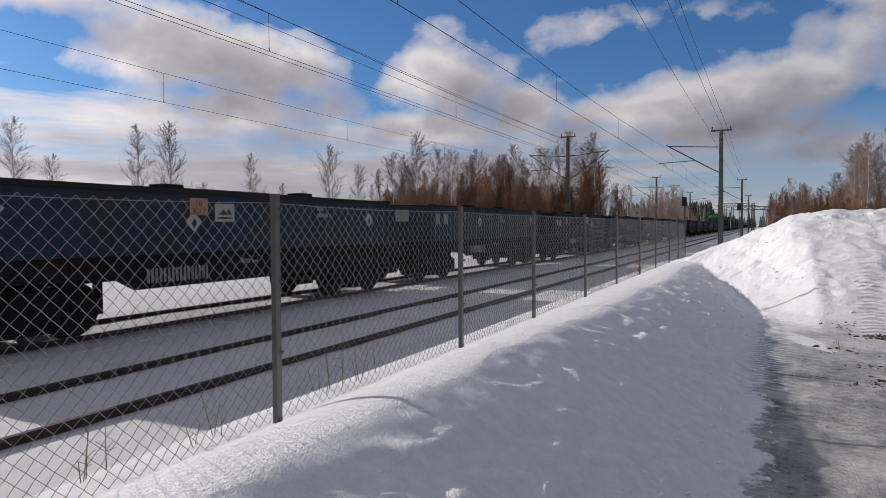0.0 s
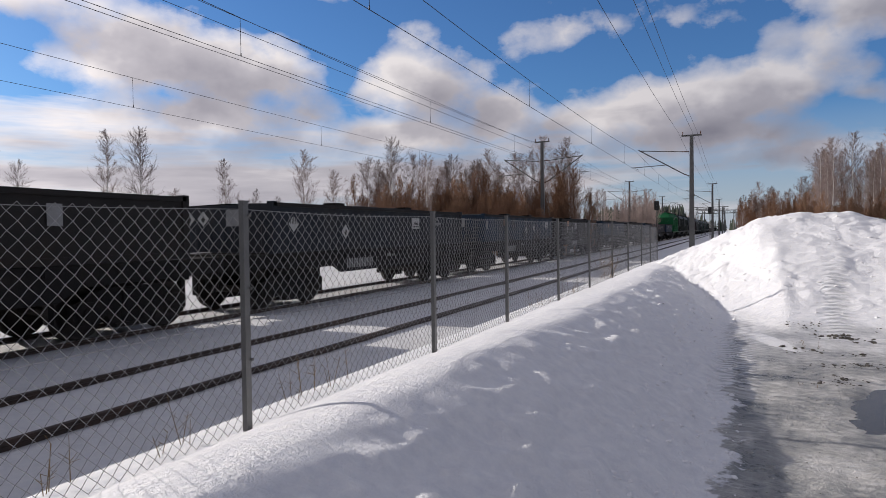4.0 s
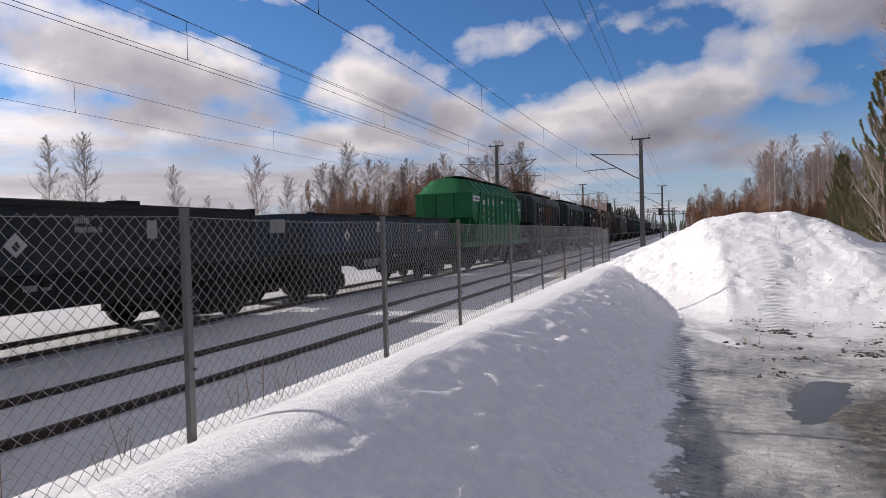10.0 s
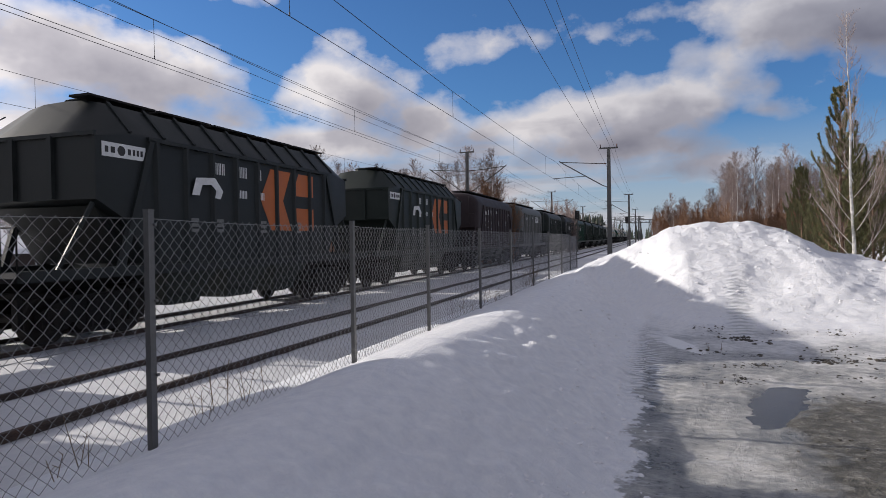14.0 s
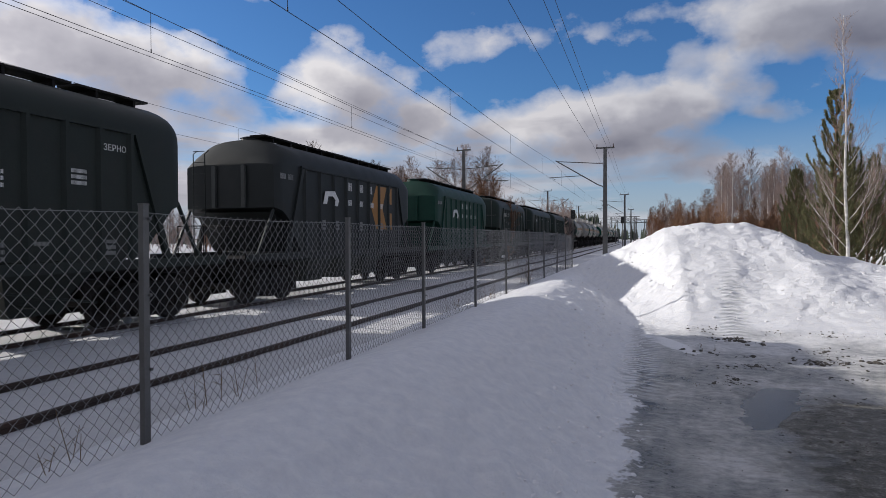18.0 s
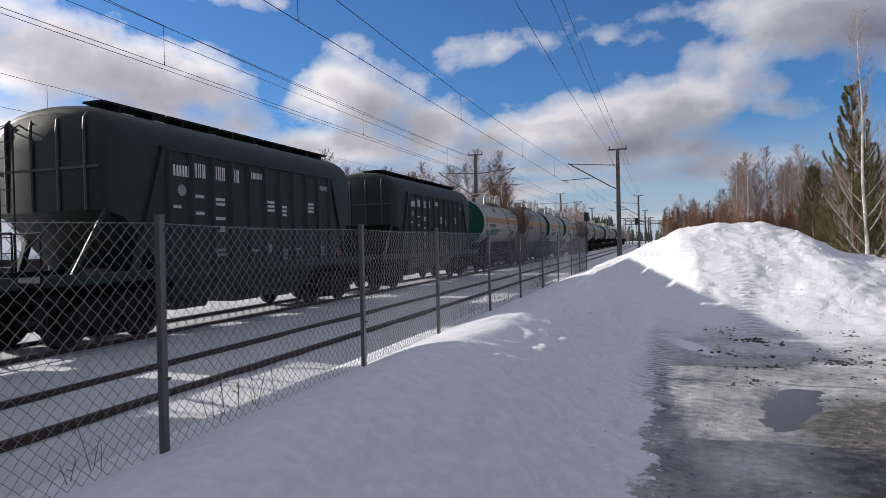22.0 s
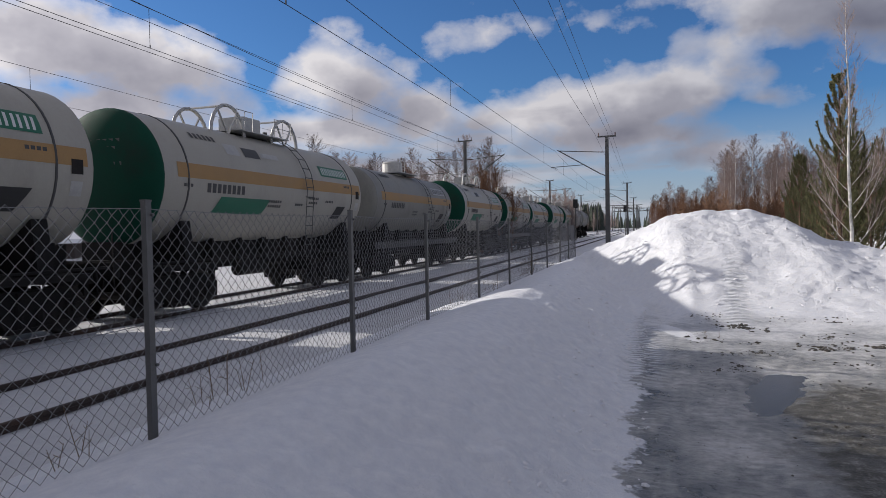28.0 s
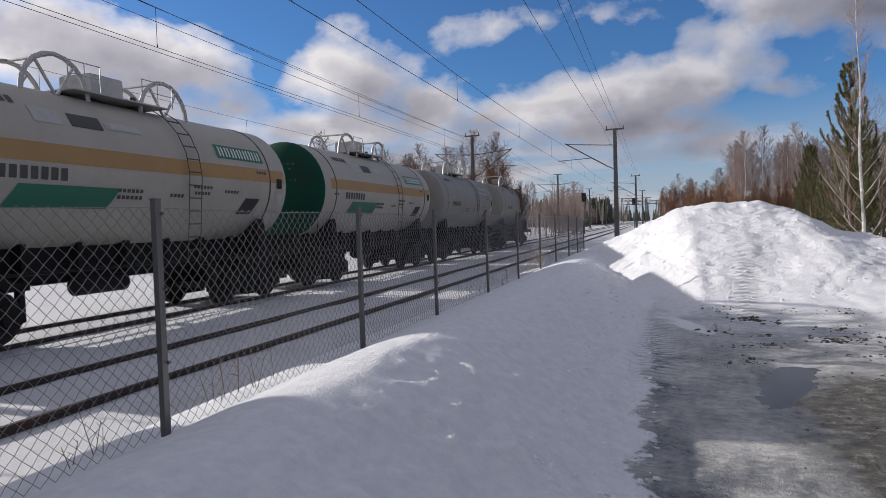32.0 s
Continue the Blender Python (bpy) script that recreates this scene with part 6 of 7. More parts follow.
# ---- gantry and signals far down the line ----
def make_gantry(y, x0, x1, h):
    g = thing("signal_gantry", "distant lattice steel gantry across the tracks", "gantry")
    g.location = (0, y, 0)
    for x in (x0, x1):
        for dx in (-0.5, 0.5):
            bm = bmesh.new()
            rod(bm, (x + dx, 0, -0.5), (x + dx * 0.5, 0, h), 0.12, 5)
            part("leg", bm, M["polesteel"], g)
        for k in range(6):
            bm = bmesh.new()
            rod(bm, (x - 0.5, 0, k * h / 6), (x + 0.4, 0, (k + 1) * h / 6), 0.06, 4)
            part("lacing", bm, M["polesteel"], g)
    for z in (h - 0.9, h):
        bm = bmesh.new()
        rod(bm, (x0 - 1.5, 0, z), (x1 + 1.5, 0, z), 0.12, 5)
        part("beam", bm, M["polesteel"], g)
    for k in range(10):
        bm = bmesh.new()
        a = x0 + (x1 - x0) * k / 10
        rod(bm, (a, 0, h - 0.9 if k % 2 else h), (a + (x1 - x0) / 10, 0, h if k % 2 else h - 0.9), 0.07, 4)
        part("lacing", bm, M["polesteel"], g)
    return g


make_gantry(215, -8, 1.0, 7.5)
make_gantry(260, -12, -2.5, 10.0)


def make_signal(x, y, h):
    s = thing("signal_post", "dark railway signal head on a grey post", "railway signal", "lineside signals")
    s.location = (x, y, 0)
    bm = bmesh.new()
    rod(bm, (0, 0, -0.2), (0, 0, h), 0.07, 8)
    part("post", bm, M["polesteel"], s)
    bm = bmesh.new()
    box(bm, -0.3, 0.3, -0.12, 0.12, h - 0.2, h + 1.0)
    part("signal_head", bm, M["signal_red"], s)
    for z in (h + 0.1, h + 0.45, h + 0.8):
        bm = bmesh.new()
        rod(bm, (0, -0.12, z), (0, -0.3, z + 0.02), 0.1, 8)
        part("lamp_hood", bm, M["signal_red"], s)


make_signal(-9.0, 88, 4.6)
make_signal(-3.4, 120, 4.6)


# ---- house across the tracks ----
def make_house(x, y, turn, wall_h, ridge):
    h = thing("house", "low dark timber house with a snow-laden roof", "house", m=pose(x, y, -1.2, 0, 0, turn))
    bm = bmesh.new()
    box(bm, -5, 5, -3.5, 3.5, 0, wall_h)
    part("wall", bm, M["housewall"], h)
    bm = bmesh.new()
    prism(bm, [(-4.2, wall_h - 0.1), (4.2, wall_h - 0.1), (0, ridge)], "x", -5.5, 5.5)
    part("roof", bm, M["housewall"], h)
    bm = bmesh.new()
    prism(bm, [(-4.3, wall_h), (-4.3, wall_h + 0.3), (-0.4, ridge + 0.28), (0.4, ridge + 0.28), (4.3, wall_h + 0.3), (4.3, wall_h), (0, ridge + 0.004)], "x", -5.6, 5.6)
    part("roof_snow", bm, M["roofsnow"], h, "thick white snow on the roof")
    for k in (-3, 0, 3):
        bm = bmesh.new()
        box(bm, k - 0.5, k + 0.5, -3.56, -3.5, 1.0, 2.1)
        win = part("window", bm, M["roofsnow"], h)
        bm = bmesh.new()
        box(bm, k - 0.42, k + 0.42, -3.58, -3.56, 1.08, 2.02)
        part("pane", bm, M["blacktext"], win)
    bm = bmesh.new()
    box(bm, 1.5, 2.1, -0.3, 0.3, ridge - 0.4, ridge + 0.9)
    part("chimney", bm, M["concrete"], h)


make_house(-44, 34, 35, 2.6, 4.3)
make_house(-60, 52, 20, 2.8, 4.6)


# ---- trees ----
def limb(verts, faces, p, q, r0, r1, n=3):
    d = q - p
    if d.length < 1e-4:
        return
    d.normalize()
    u = d.orthogonal().normalized()
    w = d.cross(u)
    b = len(verts)
    for c, r in ((p, r0), (q, r1)):
        for k in range(n):
            a = 2 * math.pi * k / n
            verts.append(c + (u * math.cos(a) + w * math.sin(a)) * r)
    for k in range(n):
        faces.append((b + k, b + (k + 1) % n, b + n + (k + 1) % n, b + n + k))


def raw_mesh(name, verts, faces, material):
    me = bpy.data.meshes.new(name)
    me.from_pydata([tuple(v) for v in verts], [], faces)
    me.materials.append(material)
    return me


def bare_tree(seed, h, spread, r0, low, twigs, droop=0.0, up=0.9):
    """Trunk and leafless crown as two meshes' raw data."""
    rnd = random.Random(seed)
    tv, tf, cv, cf = [], [], [], []
    pts = [Vector((0, 0, -0.3))]
    n = 9
    for k in range(1, n + 1):
        pts.append(Vector((rnd.uniform(-1, 1) * 0.012 * h * k / n, rnd.uniform(-1, 1) * 0.012 * h * k / n, h * k / n)))
    for k in range(n):
        limb(tv, tf, pts[k], pts[k + 1], r0 * (1 - 0.93 * k / n), r0 * (1 - 0.93 * (k + 1) / n), 7)

    def along(z):
        f = max(0.0, min(0.999, z / h)) * n
        i = int(f)
        return pts[i].lerp(pts[i + 1], f - i)

    def grow(p, d, length, r, level):
        segs = 3 if level < 2 else 2
        for k in range(segs):
            d = (d + Vector((rnd.uniform(-1, 1), rnd.uniform(-1, 1), rnd.uniform(-0.4, 0.8) * up - droop * level)) * 0.22).normalized()
            q = p + d * length / segs
            limb(cv, cf, p, q, r * (1 - k / segs * 0.7), r * (1 - (k + 1) / segs * 0.7))
            if level < 3:
                for _ in range(twigs if level < 2 else 3):
                    side = (d + Vector((rnd.uniform(-1, 1), rnd.uniform(-1, 1), rnd.uniform(-0.5, 0.9) * up)) * 0.9).normalized()
                    grow(p.lerp(q, rnd.random()), side, length * rnd.uniform(0.35, 0.6), max(0.008, r * 0.5), level + 1)
            p = q

    count = int(36 + h * 1.4)
    for k in range(count):
        f = low + (1 - low) * (k + rnd.random()) / count
        p = along(f * h)
        a = rnd.uniform(0, 2 * math.pi)
        shape = math.sin(math.pi * min(1.0, (f - low) / (1 - low) * 0.85 + 0.15)) ** 0.7
        d = Vector((math.cos(a), math.sin(a), rnd.uniform(0.7, 1.7) * up))
        grow(p, d.normalized(), spread * shape * rnd.uniform(0.7, 1.1), max(0.008, r0 * 0.17 * (1.15 - f)), 1)
    return tv, tf, cv, cf


BIRCHES = []
for k, (h, sp, low) in enumerate(((11, 2.0, 0.25), (9.5, 1.9, 0.2), (12.5, 2.1, 0.3), (8, 1.8, 0.15), (10.5, 1.5, 0.22))):
    d = bare_tree(40 + k, h, sp, 0.065 + h * 0.003, low, 3, 0.06)
    BIRCHES.append((raw_mesh("trunk", d[0], d[1], M["birch_bark"]), raw_mesh("crown", d[2], d[3], M["twig"])))
SHRUBS = []
for k in range(3):
    rnd = random.Random(70 + k)
    tv, tf, cv, cf = [], [], [], []
    for q in range(6):
        a, b, c, d = bare_tree(700 + 10 * k + q, rnd.uniform(3.6, 6.2), 1.1, 0.045, 0.1, 2, 0.0, 1.6)
        off = Vector((rnd.uniform(-1.4, 1.4), rnd.uniform(-1.4, 1.4), 0))
        for src, fs, dst, df in ((a, b, tv, tf), (c, d, cv, cf)):
            base = len(dst)
            dst += [v + off for v in src]
            df += [tuple(i + base for i in f) for f in fs]
    SHRUBS.append((raw_mesh("stem_clump", tv, tf, M["twig_red"]), raw_mesh("crown", cv, cf, M["twig_red"])))


def plant(stock, name, label, category, x, y, scale, turn, group):
    t = thing(name, label, category, group, m=pose(x, y, ground_z(x, y) - 0.05, 0, 0, turn) @ Matrix.Diagonal((scale, scale, scale, 1)))
    for me in stock:
        ob = new(me.name.split(".")[0], me)
        ob.parent = t
        if ob.name.startswith("stem_clump"):
            ob["kind"] = "stuff"
    return t


rnd = random.Random(11)
# across the tracks: (azimuth to the left of the line, distance, height factor)
for az, dist, sc in ((61, 50, 1.0), (58.5, 58, 0.95), (52.5, 52, 1.05), (50.2, 54, 1.1), (43.5, 66, 1.0), (41, 70, 0.75), (36.8, 58, 1.12), (34.5, 63, 0.85), (31.2, 56, 1.1), (30.4, 62, 1.0), (28.9, 58, 1.15), (27.4, 60, 1.0), (26.2, 65, 1.05),
                     (24.2, 66, 1.05), (23.2, 62, 1.0), (21.8, 70, 1.15), (20.6, 64, 1.1), (19.4, 70, 1.2), (18.6, 74, 1.1), (17.5, 70, 1.25), (16.6, 78, 1.2), (15.6, 74, 1.2), (14.6, 80, 1.25), (13.6, 84, 1.2), (22.6, 76, 1.0), (25.2, 80, 1.1), (65, 55, 1.0), (47.5, 75, 0.8), (54.6, 72, 0.8), (39, 82, 0.8), (33, 80, 0.9),
                     (29.6, 74, 1.1), (20.0, 82, 1.2), (18.0, 90, 1.3), (12.6, 95, 1.2), (11.6, 110, 1.2), (10.4, 130, 1.2)):
    a = radians(az + rnd.uniform(-0.25, 0.25))
    plant(BIRCHES[rnd.randrange(5)], "birch_tree", "leafless birch tree with a pale trunk", "birch tree", -math.sin(a) * dist, math.cos(a) * dist, sc * rnd.uniform(0.74, 0.88), rnd.uniform(0, 360), "birches across the tracks")
for k in range(34):
    az = rnd.uniform(12.5, 31.5)
    a, dist = radians(az), rnd.uniform(60, 96)
    plant(BIRCHES[rnd.randrange(5)], "birch_tree", "leafless birch tree with a pale trunk", "birch tree", -math.sin(a) * dist, math.cos(a) * dist, rnd.uniform(0.65, 0.92), rnd.uniform(0, 360), "birches across the tracks")
for k in range(58):
    az = rnd.choice((rnd.uniform(25.5, 31.5), rnd.uniform(13, 25.5), rnd.uniform(13, 32), rnd.uniform(33, 62)))
    dist = rnd.uniform(48, 64) if az < 33 else rnd.uniform(62, 85)
    a = radians(az)
    plant(SHRUBS[rnd.randrange(3)], "willow_shrub", "leafless reddish-brown willow shrub", "shrub", -math.sin(a) * dist, math.cos(a) * dist, rnd.uniform(0.75, 1.2) * (0.72 if az > 33 else 1.0), rnd.uniform(0, 360), "shrubs across the tracks")
# beyond the heap, on the right of the line
for k in range(64):
    y = rnd.uniform(66, 110)
    x = y * rnd.uniform(0.10, 0.34)
    plant(BIRCHES[rnd.randrange(5)], "birch_tree", "slender leafless birch tree at the wood's edge", "birch tree", x, y, y / 95 * rnd.uniform(0.85, 1.12), rnd.uniform(0, 360), "birches beside the line")
for k in range(64):
    y = rnd.uniform(44, 92)
    x = y * rnd.uniform(0.10, 0.33)
    plant(SHRUBS[rnd.randrange(3)], "willow_shrub", "leafless orange-brown willow shrub", "shrub", x, y, rnd.uniform(0.5, 0.8), rnd.uniform(0, 360), "shrubs beside the line")

# the wood's edge far down the line
for k in range(46):
    y = rnd.uniform(110, 190)
    plant(BIRCHES[rnd.randrange(5)], "birch_tree", "slender leafless birch tree at the wood's edge", "birch tree", y * rnd.uniform(0.014, 0.105), y, y / 165 * rnd.uniform(0.75, 1.08), rnd.uniform(0, 360), "birches beside the line")
for k in range(30):
    y = rnd.uniform(100, 160)
    plant(SHRUBS[rnd.randrange(3)], "willow_shrub", "leafless orange-brown willow shrub", "shrub", y * rnd.uniform(0.016, 0.11), y, rnd.uniform(0.9, 1.3), rnd.uniform(0, 360), "shrubs beside the line")


def young_birch():
    """White stem with long forking side limbs low down and a fine whippy top."""
    rnd = random.Random(321)
    tv, tf, cv, cf = [], [], [], []
    h, n = 9.4, 14
    pts = [Vector((0.03 * math.sin(k * 0.9) - 0.012 * k, 0.02 * math.cos(k), h * k / n - 0.3 * (k == 0))) for k in range(n + 1)]
    rad = [0.068 * (1 - k / n) ** 1.1 + 0.004 for k in range(n + 1)]
    for k in range(n):
        limb(tv, tf, pts[k], pts[k + 1], rad[k], rad[k + 1], 8)

    def twig(p, d, ln, r, level):
        for k in range(3):
            d = (d + Vector((rnd.uniform(-1, 1), rnd.uniform(-1, 1), rnd.uniform(-0.3, 0.7))) * 0.18).normalized()
            e = p + d * ln / 3
            limb(cv, cf, p, e, r * (1 - 0.25 * k), r * (0.75 - 0.22 * k))
            if level < 2:
                for _ in range(2):
                    twig(p.lerp(e, rnd.random()), (d + Vector((rnd.uniform(-1, 1), rnd.uniform(-1, 1), rnd.uniform(-0.2, 0.8))) * 0.75).normalized(), ln * rnd.uniform(0.35, 0.55), max(0.003, r * 0.55), level + 1)
            p = e

    def arm(p, d, ln, r, fork):
        for k in range(5):
            d = (d + Vector((rnd.uniform(-1, 1) * 0.10, rnd.uniform(-1, 1) * 0.10, 0.13 + rnd.uniform(-0.08, 0.08)))).normalized()
            e = p + d * ln / 5
            limb(tv, tf, p, e, r * (1 - 0.16 * k), r * (0.84 - 0.16 * k), 5)
            if fork and k in (1, 2):
                arm(e, (d + Vector((rnd.uniform(-0.5, 0.5), rnd.uniform(-0.5, 0.5), 0.35))).normalized(), ln * 0.55, r * 0.6, False)
            for _ in range(2 if k else 0):
                twig(p.lerp(e, rnd.random()), (d + Vector((rnd.uniform(-1, 1), rnd.uniform(-1, 1), rnd.uniform(0, 0.6))) * 0.7).normalized(), rnd.uniform(0.4, 0.8), 0.006, 1)
            p = e

    for k, z in enumerate((0.7, 0.85, 1.3, 1.75, 2.1, 2.3, 2.7, 3.0, 3.5, 3.8, 4.2, 4.7)):
        a = (0.2, 3.0, 2.6, 0.5, 3.5, -0.4, 2.9, 0.2, 1.6, 3.3, -0.3, 4.5)[k]
        arm(Vector((0, 0, z)), Vector((math.cos(a), math.sin(a), rnd.uniform(0.75, 1.25))).normalized(), (1.9, 1.5, 2.0, 1.9, 1.8, 1.9, 1.7, 1.6, 1.5, 1.4, 1.3, 1.2)[k], 0.0155 - 0.0005 * k, k < 6)
    for k in range(46):
        f = 0.5 + 0.48 * k / 46
        q = f * n
        p = pts[int(q)].lerp(pts[int(q) + 1], q - int(q))
        a = rnd.uniform(0, 6.28)
        twig(p, Vector((math.cos(a), math.sin(a), rnd.uniform(0.9, 1.8))).normalized(), 0.95 * (1.12 - f) + 0.25, 0.009 * (1.3 - f), 0)
    return raw_mesh("trunk", tv, tf, M["birch_bark"]), raw_mesh("crown", cv, cf, M["twig"])


plant(young_birch(), "birch_tree", "young birch with a white trunk before dark pines", "birch tree", 6.5, 23.6, 0.94, 0, "birches beside the line")



def pine(seed, h, r0):
    rnd = random.Random(seed)
    tv, tf, cv, cf = [], [], [], []
    n = 8
    for k in range(n):
        limb(tv, tf, Vector((0.02 * math.sin(k), 0, h * k / n - 0.2)), Vector((0.02 * math.sin(k + 1), 0, h * (k + 1) / n - 0.2)), r0 * (1 - 0.9 * k / n), r0 * (1 - 0.9 * (k + 1) / n), 6)

    def tuft(p, d, s):
        for _ in range(9):
            e = (d * 0.8 + Vector((rnd.uniform(-1, 1), rnd.uniform(-1, 1), rnd.uniform(-0.6, 1)))).normalized() * s * rnd.uniform(0.7, 1.2)
            side = e.cross(Vector((rnd.uniform(-1, 1), rnd.uniform(-1, 1), rnd.uniform(-1, 1)))).normalized() * 0.012
            b = len(cv)
            cv.extend((p - side, p + side, p + e))
            cf.append((b, b + 1, b + 2))

    def spray(p, d, ln, r, level):
        """A branch that sweeps up, clothed in needles like a brush."""
        segs = 6 if level == 0 else 3
        for k in range(segs):
            d = (d + Vector((0, 0, 0.27)) + Vector((rnd.uniform(-1, 1), rnd.uniform(-1, 1), rnd.uniform(-0.6, 0.6))) * 0.12).normalized()
            e = p + d * ln / segs
            limb(tv, tf, p, e, r * (1 - k / segs) + 0.005, r * (1 - (k + 1) / segs) + 0.004)
            if level or k >= 2:
                for q in range(6):
                    tuft(p.lerp(e, (q + rnd.random()) / 6), d, rnd.uniform(0.08, 0.12))
            if level == 0 and k >= 1:
                for q in range(1 if k % 2 else 0):
                    side = Vector((-d.y, d.x, 0)) * rnd.choice((-1, 1))
                    spray(p.lerp(e, rnd.random()), (d * 0.9 + side * rnd.uniform(0.5, 0.9)).normalized(), ln * rnd.uniform(0.22, 0.36), r * 0.45, 1)
            p = e

    z = h * 0.05
    while z < h * 0.96:
        f = z / h
        reach = (1.0 - f) ** 0.8 * h * 0.27 + 0.25
        turn = rnd.uniform(0, 6.28)
        for q in range(5):
            a = turn + q * 1.257 + rnd.uniform(-0.3, 0.3)
            d = Vector((math.cos(a), math.sin(a), rnd.uniform(0.0, 0.25) + 0.55 * f)).normalized()
            spray(Vector((0, 0, z + rnd.uniform(-0.08, 0.08))), d, reach * rnd.uniform(0.7, 1.15), 0.02, 0)
        z += 0.36 + 0.22 * f
    for q in range(10):
        tuft(Vector((0, 0, h - 0.05 * q - 0.2)), Vector((0, 0, 1)), 0.13)
    return tv, tf, cv, cf


PINES = []
for k, h in enumerate((7.2, 6.0, 8.4)):
    d = pine(90 + k, h, 0.09)
    PINES.append((raw_mesh("trunk", d[0], d[1], M["bark"]), raw_mesh("crown", d[2], d[3], M["needle"])))
for k, (x, y, sc) in enumerate(((6.45, 24.8, 0.95), (7.6, 25.5, 0.62), (5.6, 26.5, 0.52), (8.6, 24.2, 0.62), (7.0, 28.5, 0.75), (9.6, 27.0, 0.62), (8.2, 31, 0.8), (10.8, 30, 0.95), (9.4, 34, 0.72), (11.5, 26, 0.8), (6.6, 31.5, 0.8), (12.6, 34, 0.8), (13.5, 29, 0.8), (10.2, 22.6, 0.72), (11.6, 38, 0.7))):
    plant(PINES[k % 3], "pine_tree", "young dark green pine tree with open branches", "pine tree", x, y, sc, k * 47, "pines beside the heap")


# ---- far woods ----
def far_woods():
    rnd = random.Random(5)
    v, f = [], []
    spots = []
    for k in range(1500):
        a = rnd.choice((rnd.uniform(5.5, 15), rnd.uniform(6, 62), rnd.uniform(6, 62), rnd.uniform(-8, -2.5), rnd.uniform(-32, -3)))
        d = rnd.uniform(190, 330)
        spots.append((-math.sin(radians(a)) * d, math.cos(radians(a)) * d, rnd.choice((rnd.uniform(4, 8), rnd.uniform(6, 10.5))) * (0.8 if a > 15 else 1.0) * d / 260))
    for k in range(140):
        spots.append((rnd.uniform(-75, 75), rnd.uniform(430, 600), rnd.uniform(8, 12)))
    for k in range(220):
        a, d = radians(rnd.uniform(3.5, 11.5)), rnd.uniform(250, 330)
        spots.append((-math.sin(a) * d, math.cos(a) * d, rnd.uniform(8.5, 12.5)))
    for x, y, h in spots:
        z0 = -0.5
        for lay in range(5):
            zb, zt = z0 + h * (0.08 + 0.17 * lay), z0 + h * (0.36 + 0.165 * lay)
            r = h * 0.17 * (1 - lay * 0.17)
            b = len(v)
            n = 9
            for q in range(n):
                rr = 1.35 * r * (1.0 if q % 2 else 0.62) * rnd.uniform(0.8, 1.2)
                v.append((x + rr * math.cos(2 * math.pi * q / n), y + rr * math.sin(2 * math.pi * q / n), zb + rnd.uniform(-0.2, 0.2)))
            v.append((x, y, zt))
            for q in range(n):
                f.append((b + q, b + (q + 1) % n, b + n))
    tagged(new("far_spruces", raw_mesh("far_spruces", v, f, M["spruce"])), "distant belt of dark spruce trees", "forest", kind="stuff")
    v, f = [], []
    for k in range(1150):
        a = rnd.choice((rnd.uniform(-32, 63), rnd.uniform(-32, 63), rnd.uniform(-7, 7), rnd.uniform(0.5, 9)))
        d = rnd.uniform(85, 170)
        if -6 < a < 6.0:
            d = rnd.uniform(220, 420)
            if abs(math.sin(radians(a)) * d) < 16:
                continue
        x, y, h = -math.sin(radians(a)) * d, math.cos(radians(a)) * d, rnd.uniform(3.5, 8.5) * (1.25 if a < -5 else 1.0) * (1.3 if d > 215 else 1.0)
        p = Vector((x, y, -0.4))
        limb(v, f, p, p + Vector((rnd.uniform(-0.3, 0.3), 0, h)), 0.09, 0.02)
        for q in range(34):
            z = h * (0.2 + 0.78 * q / 34)
            a2 = rnd.uniform(0, 6.28)
            ln = rnd.uniform(0.6, 1.6) * (1.15 - z / h)
            s = p + Vector((0, 0, z))
            e = s + Vector((math.cos(a2) * ln, math.sin(a2) * ln, ln * rnd.uniform(0.6, 1.3)))
            limb(v, f, s, e, 0.035, 0.012)
            for _ in range(2):
                g = s.lerp(e, rnd.uniform(0.3, 1))
                limb(v, f, g, g + Vector((rnd.uniform(-0.5, 0.5), rnd.uniform(-0.5, 0.5), rnd.uniform(0.1, 0.7))), 0.018, 0.008)
    tagged(new("far_bare_woods", raw_mesh("far_bare_woods", v, f, M["twig"])), "distant belt of leafless brown trees", "forest", kind="stuff")


far_woods()


# ---- weeds, puddle and clods ----
def weeds():
    rnd = random.Random(3)
    for x, y, n, h in ((-2.9, 16.4, 14, 0.9), (-2.95, 17.2, 12, 0.8), (-3.0, 2.75, 5, 0.35), (-3.1, 4.05, 6, 0.4), (-3.05, 4.4, 5, 0.35), (-3.0, 10.6, 6, 0.3), (-2.9, 12.4, 7, 0.35), (-3.2, 2.2, 4, 0.3), (1.0, 10.1, 4, 0.14), (0.75, 7.7, 4, 0.12)):
        v, f = [], []
        z = ground_z(x, y)
        for k in range(n):
            p = Vector((rnd.uniform(-0.15, 0.15), rnd.uniform(-0.25, 0.25), -0.05))
            d = Vector((rnd.uniform(-0.3, 0.3), rnd.uniform(-0.3, 0.3), 1)).normalized()
            hh = h * rnd.uniform(0.5, 1.1)
            q = p + d * hh
            limb(v, f, p, q, 0.004, 0.002)
            for _ in range(3):
                s = p.lerp(q, rnd.uniform(0.4, 1))
                limb(v, f, s, s + Vector((rnd.uniform(-1, 1), rnd.uniform(-1, 1), rnd.uniform(0.2, 1))) * 0.16 * hh, 0.0025, 0.0015)
        ob = new("weed_tuft", raw_mesh("weed_tuft", v, f, M["dry"]))
        ob.location = (x, y, z)
        tagged(ob, "dry brown weed stalks standing in the snow", "weed", kind="stuff")


weeds()


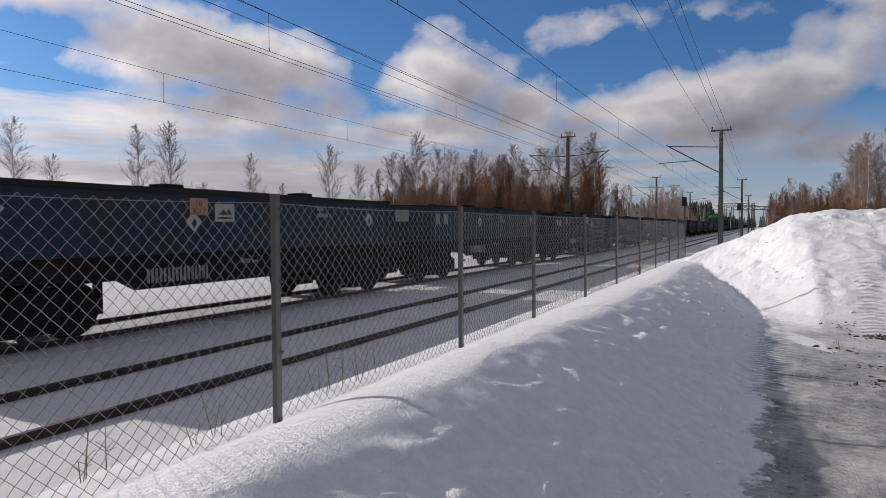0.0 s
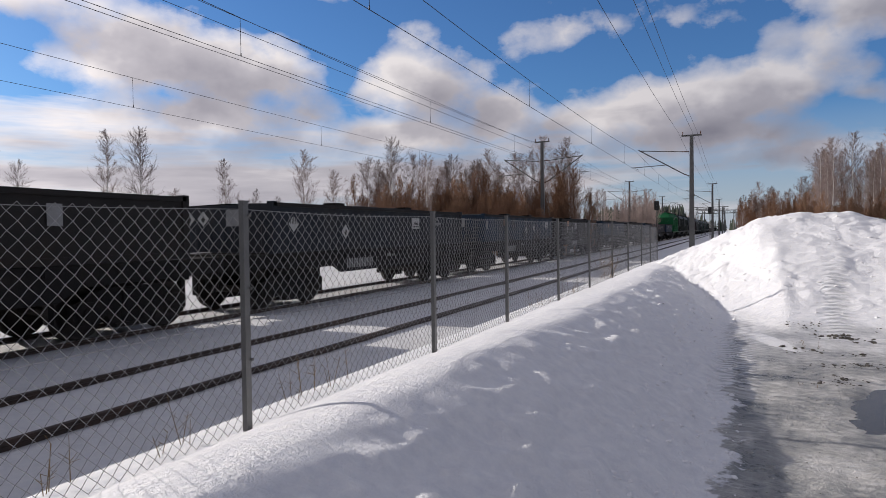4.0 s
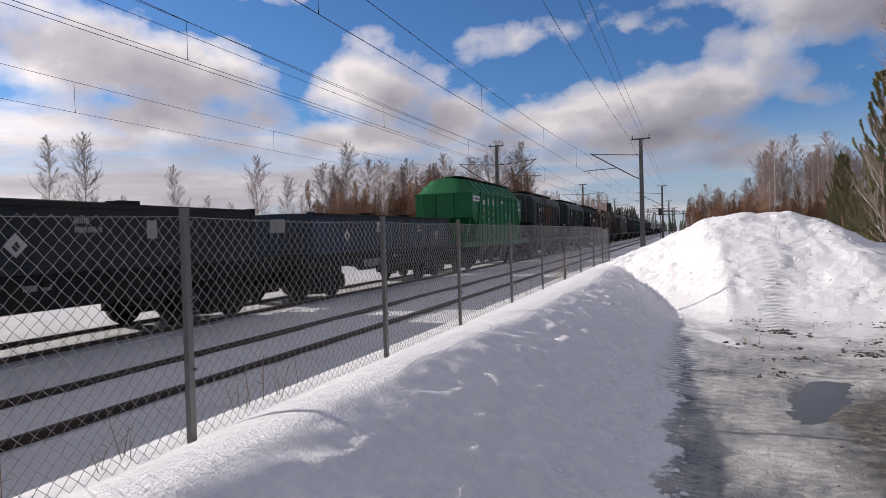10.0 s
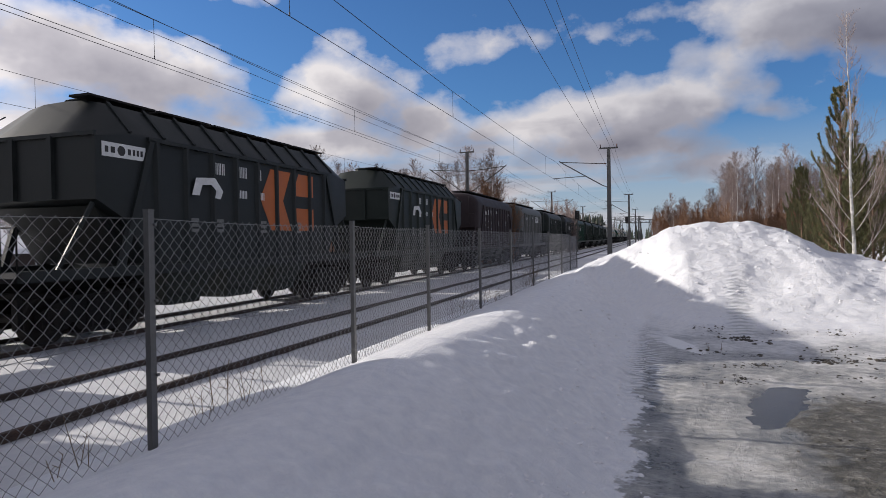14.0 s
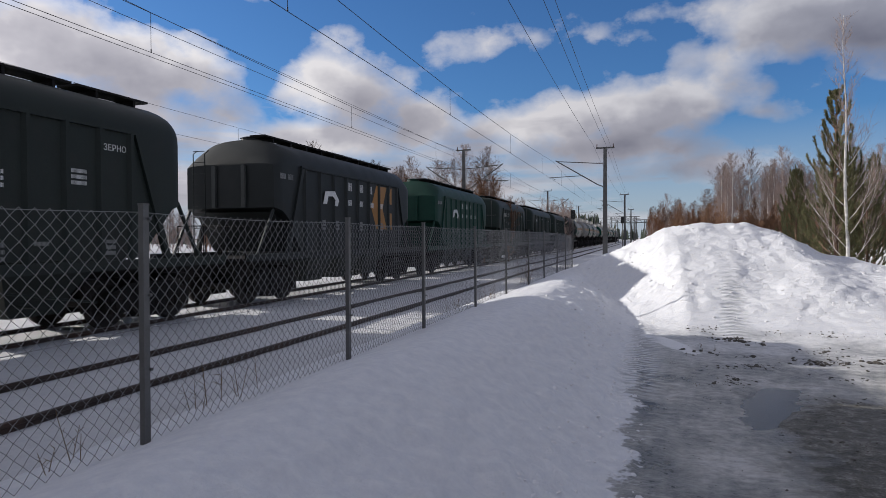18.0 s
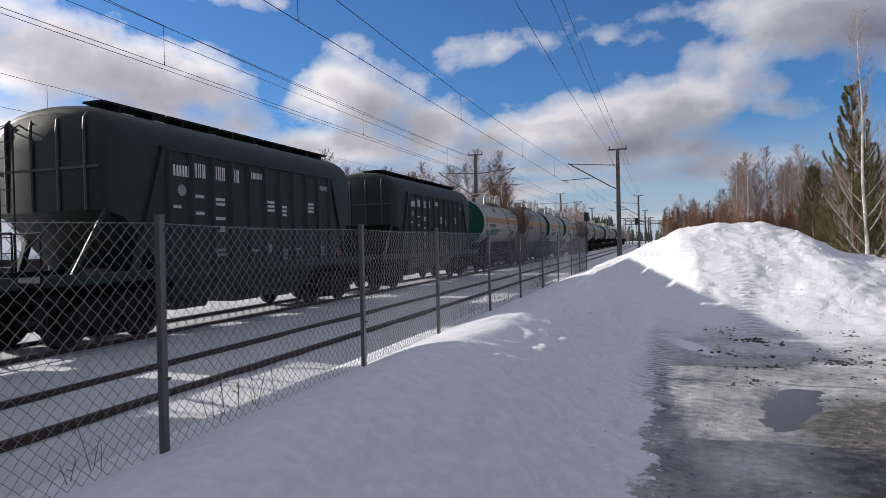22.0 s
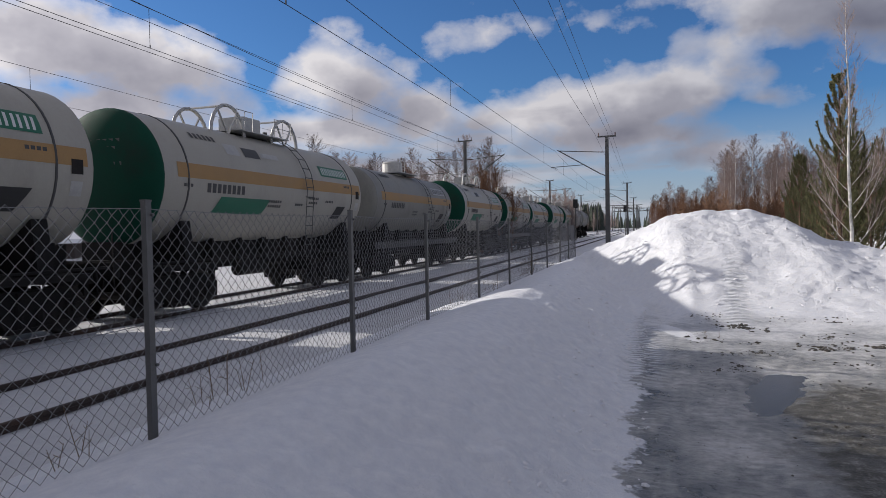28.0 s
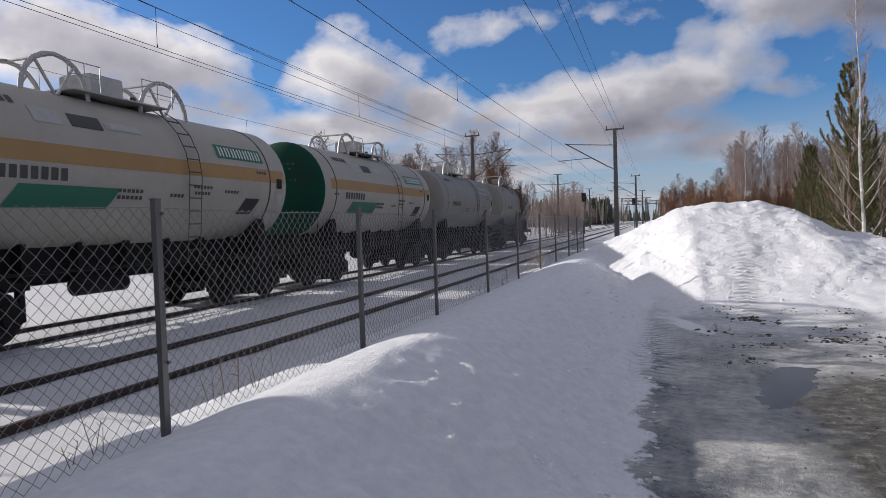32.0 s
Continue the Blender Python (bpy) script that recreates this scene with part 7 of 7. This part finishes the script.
def puddle():
    bm = bmesh.new()
    vs = []
    for k in range(48):
        a = 2 * math.pi * k / 48
        u, w = 0.44 * math.cos(a), 1.25 * math.sin(a)
        c, s = math.cos(radians(18)), math.sin(radians(18))
        vs.append(bm.verts.new((1.38 + u * c + w * s, 7.15 - u * s + w * c, 0.109)))
    bm.faces.new(vs)
    tagged(link_mesh("puddle", bm, M["water"]), "still melt-water puddle on the icy path", "puddle", kind="structure")


puddle()

# unit lump with twenty faces
_g = (1 + 5 ** 0.5) / 2
LUMP_V = [Vector(p).normalized() for p in ((-1, _g, 0), (1, _g, 0), (-1, -_g, 0), (1, -_g, 0), (0, -1, _g), (0, 1, _g), (0, -1, -_g), (0, 1, -_g), (_g, 0, -1), (_g, 0, 1), (-_g, 0, -1), (-_g, 0, 1))]
LUMP_F = ((0, 11, 5), (0, 5, 1), (0, 1, 7), (0, 7, 10), (0, 10, 11), (1, 5, 9), (5, 11, 4), (11, 10, 2), (10, 7, 6), (7, 1, 8), (3, 9, 4), (3, 4, 2), (3, 2, 6), (3, 6, 8), (3, 8, 9), (4, 9, 5), (2, 4, 11), (6, 2, 10), (8, 6, 7), (9, 8, 1))


def lumps(name, label, category, material, spots, flat, seed):
    """Loose pieces half sunk in the ground, as one mass."""
    rnd = random.Random(seed)
    v, f = [], []
    for x, y, s in spots:
        c = Vector((x, y, ground_z(x, y) + s * 0.1))
        turn = pose(0, 0, 0, rnd.uniform(-30, 30), rnd.uniform(-30, 30), rnd.uniform(0, 360))
        size = Vector((s * rnd.uniform(0.7, 1.5), s * rnd.uniform(0.7, 1.3), s * flat * rnd.uniform(0.6, 1.2)))
        b = len(v)
        for p in LUMP_V:
            q = p * rnd.uniform(0.75, 1.2)
            v.append(c + turn.to_3x3() @ Vector((q.x * size.x, q.y * size.y, q.z * size.z)))
        f.extend(tuple(b + i for i in t) for t in LUMP_F)
    tagged(new(name, raw_mesh(name, v, f, material)), label, category, kind="stuff")


def scatter():
    rnd = random.Random(77)
    spots = []
    while len(spots) < 800:
        x, y = rnd.uniform(-1.6, 6.5), rnd.uniform(10.5, 20.0)
        z = ground_z(x, y)
        if z > 0.28 and noise.noise((x * 0.9, y * 0.8, 40)) + noise.noise((x * 2.6, y * 2.4, 41)) * 0.6 > rnd.uniform(-0.5, 0.45):
            spots.append((x, y, 0.010 + 0.034 * rnd.random() ** 3))
    lumps("heap_lumps", "frozen snow lumps strewn over the ploughed heap", "snow", M["clod"], spots, 0.55, 1)
    spots = []
    while len(spots) < 600:
        x, y = rnd.uniform(-0.75, 0.12), rnd.uniform(2.2, 14)
        if 0.12 < ground_z(x, y) < 0.42 and noise.noise((x * 2, y * 1.5, 50)) > rnd.uniform(-0.4, 0.5):
            spots.append((x, y, 0.007 + 0.022 * rnd.random() ** 2.5))
    lumps("bank_lumps", "crumbled snow along the foot of the bank", "snow", M["clod"], spots, 0.7, 2)
    spots = []
    while len(spots) < 620:
        x, y = rnd.uniform(0.7, 5.0), rnd.uniform(7.8, 12.2)
        if noise.noise((x * 1.3, y * 1.6, 60)) > rnd.uniform(0.1, 0.6):
            spots.append((x, y, 0.006 + 0.022 * rnd.random() ** 2.2))
    for cx, cy, count in ((1.56, 11.26, 46), (2.39, 9.53, 34), (3.12, 9.73, 34), (1.75, 11.0, 20), (1.05, 9.9, 14)):
        for _ in range(count):
            spots.append((rnd.gauss(cx, 0.16), rnd.gauss(cy, 0.12), 0.012 + 0.035 * rnd.random() ** 2))
    while len(spots) < 1650:
        x, y = rnd.uniform(1.2, 4.2), rnd.uniform(3.0, 7.6)
        if noise.noise((x * 1.1, y * 1.1, 61)) + 0.5 * (x - 2.0) > rnd.uniform(-0.3, 0.7):
            spots.append((x, y, 0.005 + 0.014 * rnd.random() ** 2))
    while len(spots) < 1730:
        x, y = rnd.uniform(0.1, 1.3), rnd.uniform(3.5, 8.0)
        spots.append((x, y, 0.003 + 0.007 * rnd.random() ** 2))
    lumps("grit", "dark grit and gravel on the icy path", "gravel", M["gravel"], spots, 0.5, 3)


scatter()


# ---- what moves ----
def motions():
    for ob, lead in TRAIN:
        walk(ob, [(t / 2, pose(TRAIN_C, lead - run(t / 2), 0)) for t in range(65)])
    first = WHEELS[0]
    walk(first, [(k / 30, pose(0, 0, 0, math.degrees(run(k / 30) / 0.475))) for k in range(961)])
    for o in WHEELS[1:]:
        o.rotation_mode = "QUATERNION"
        o.animation_data_create()
        o.animation_data.action = first.animation_data.action
        o.animation_data.action_slot = first.animation_data.action_slot


motions()
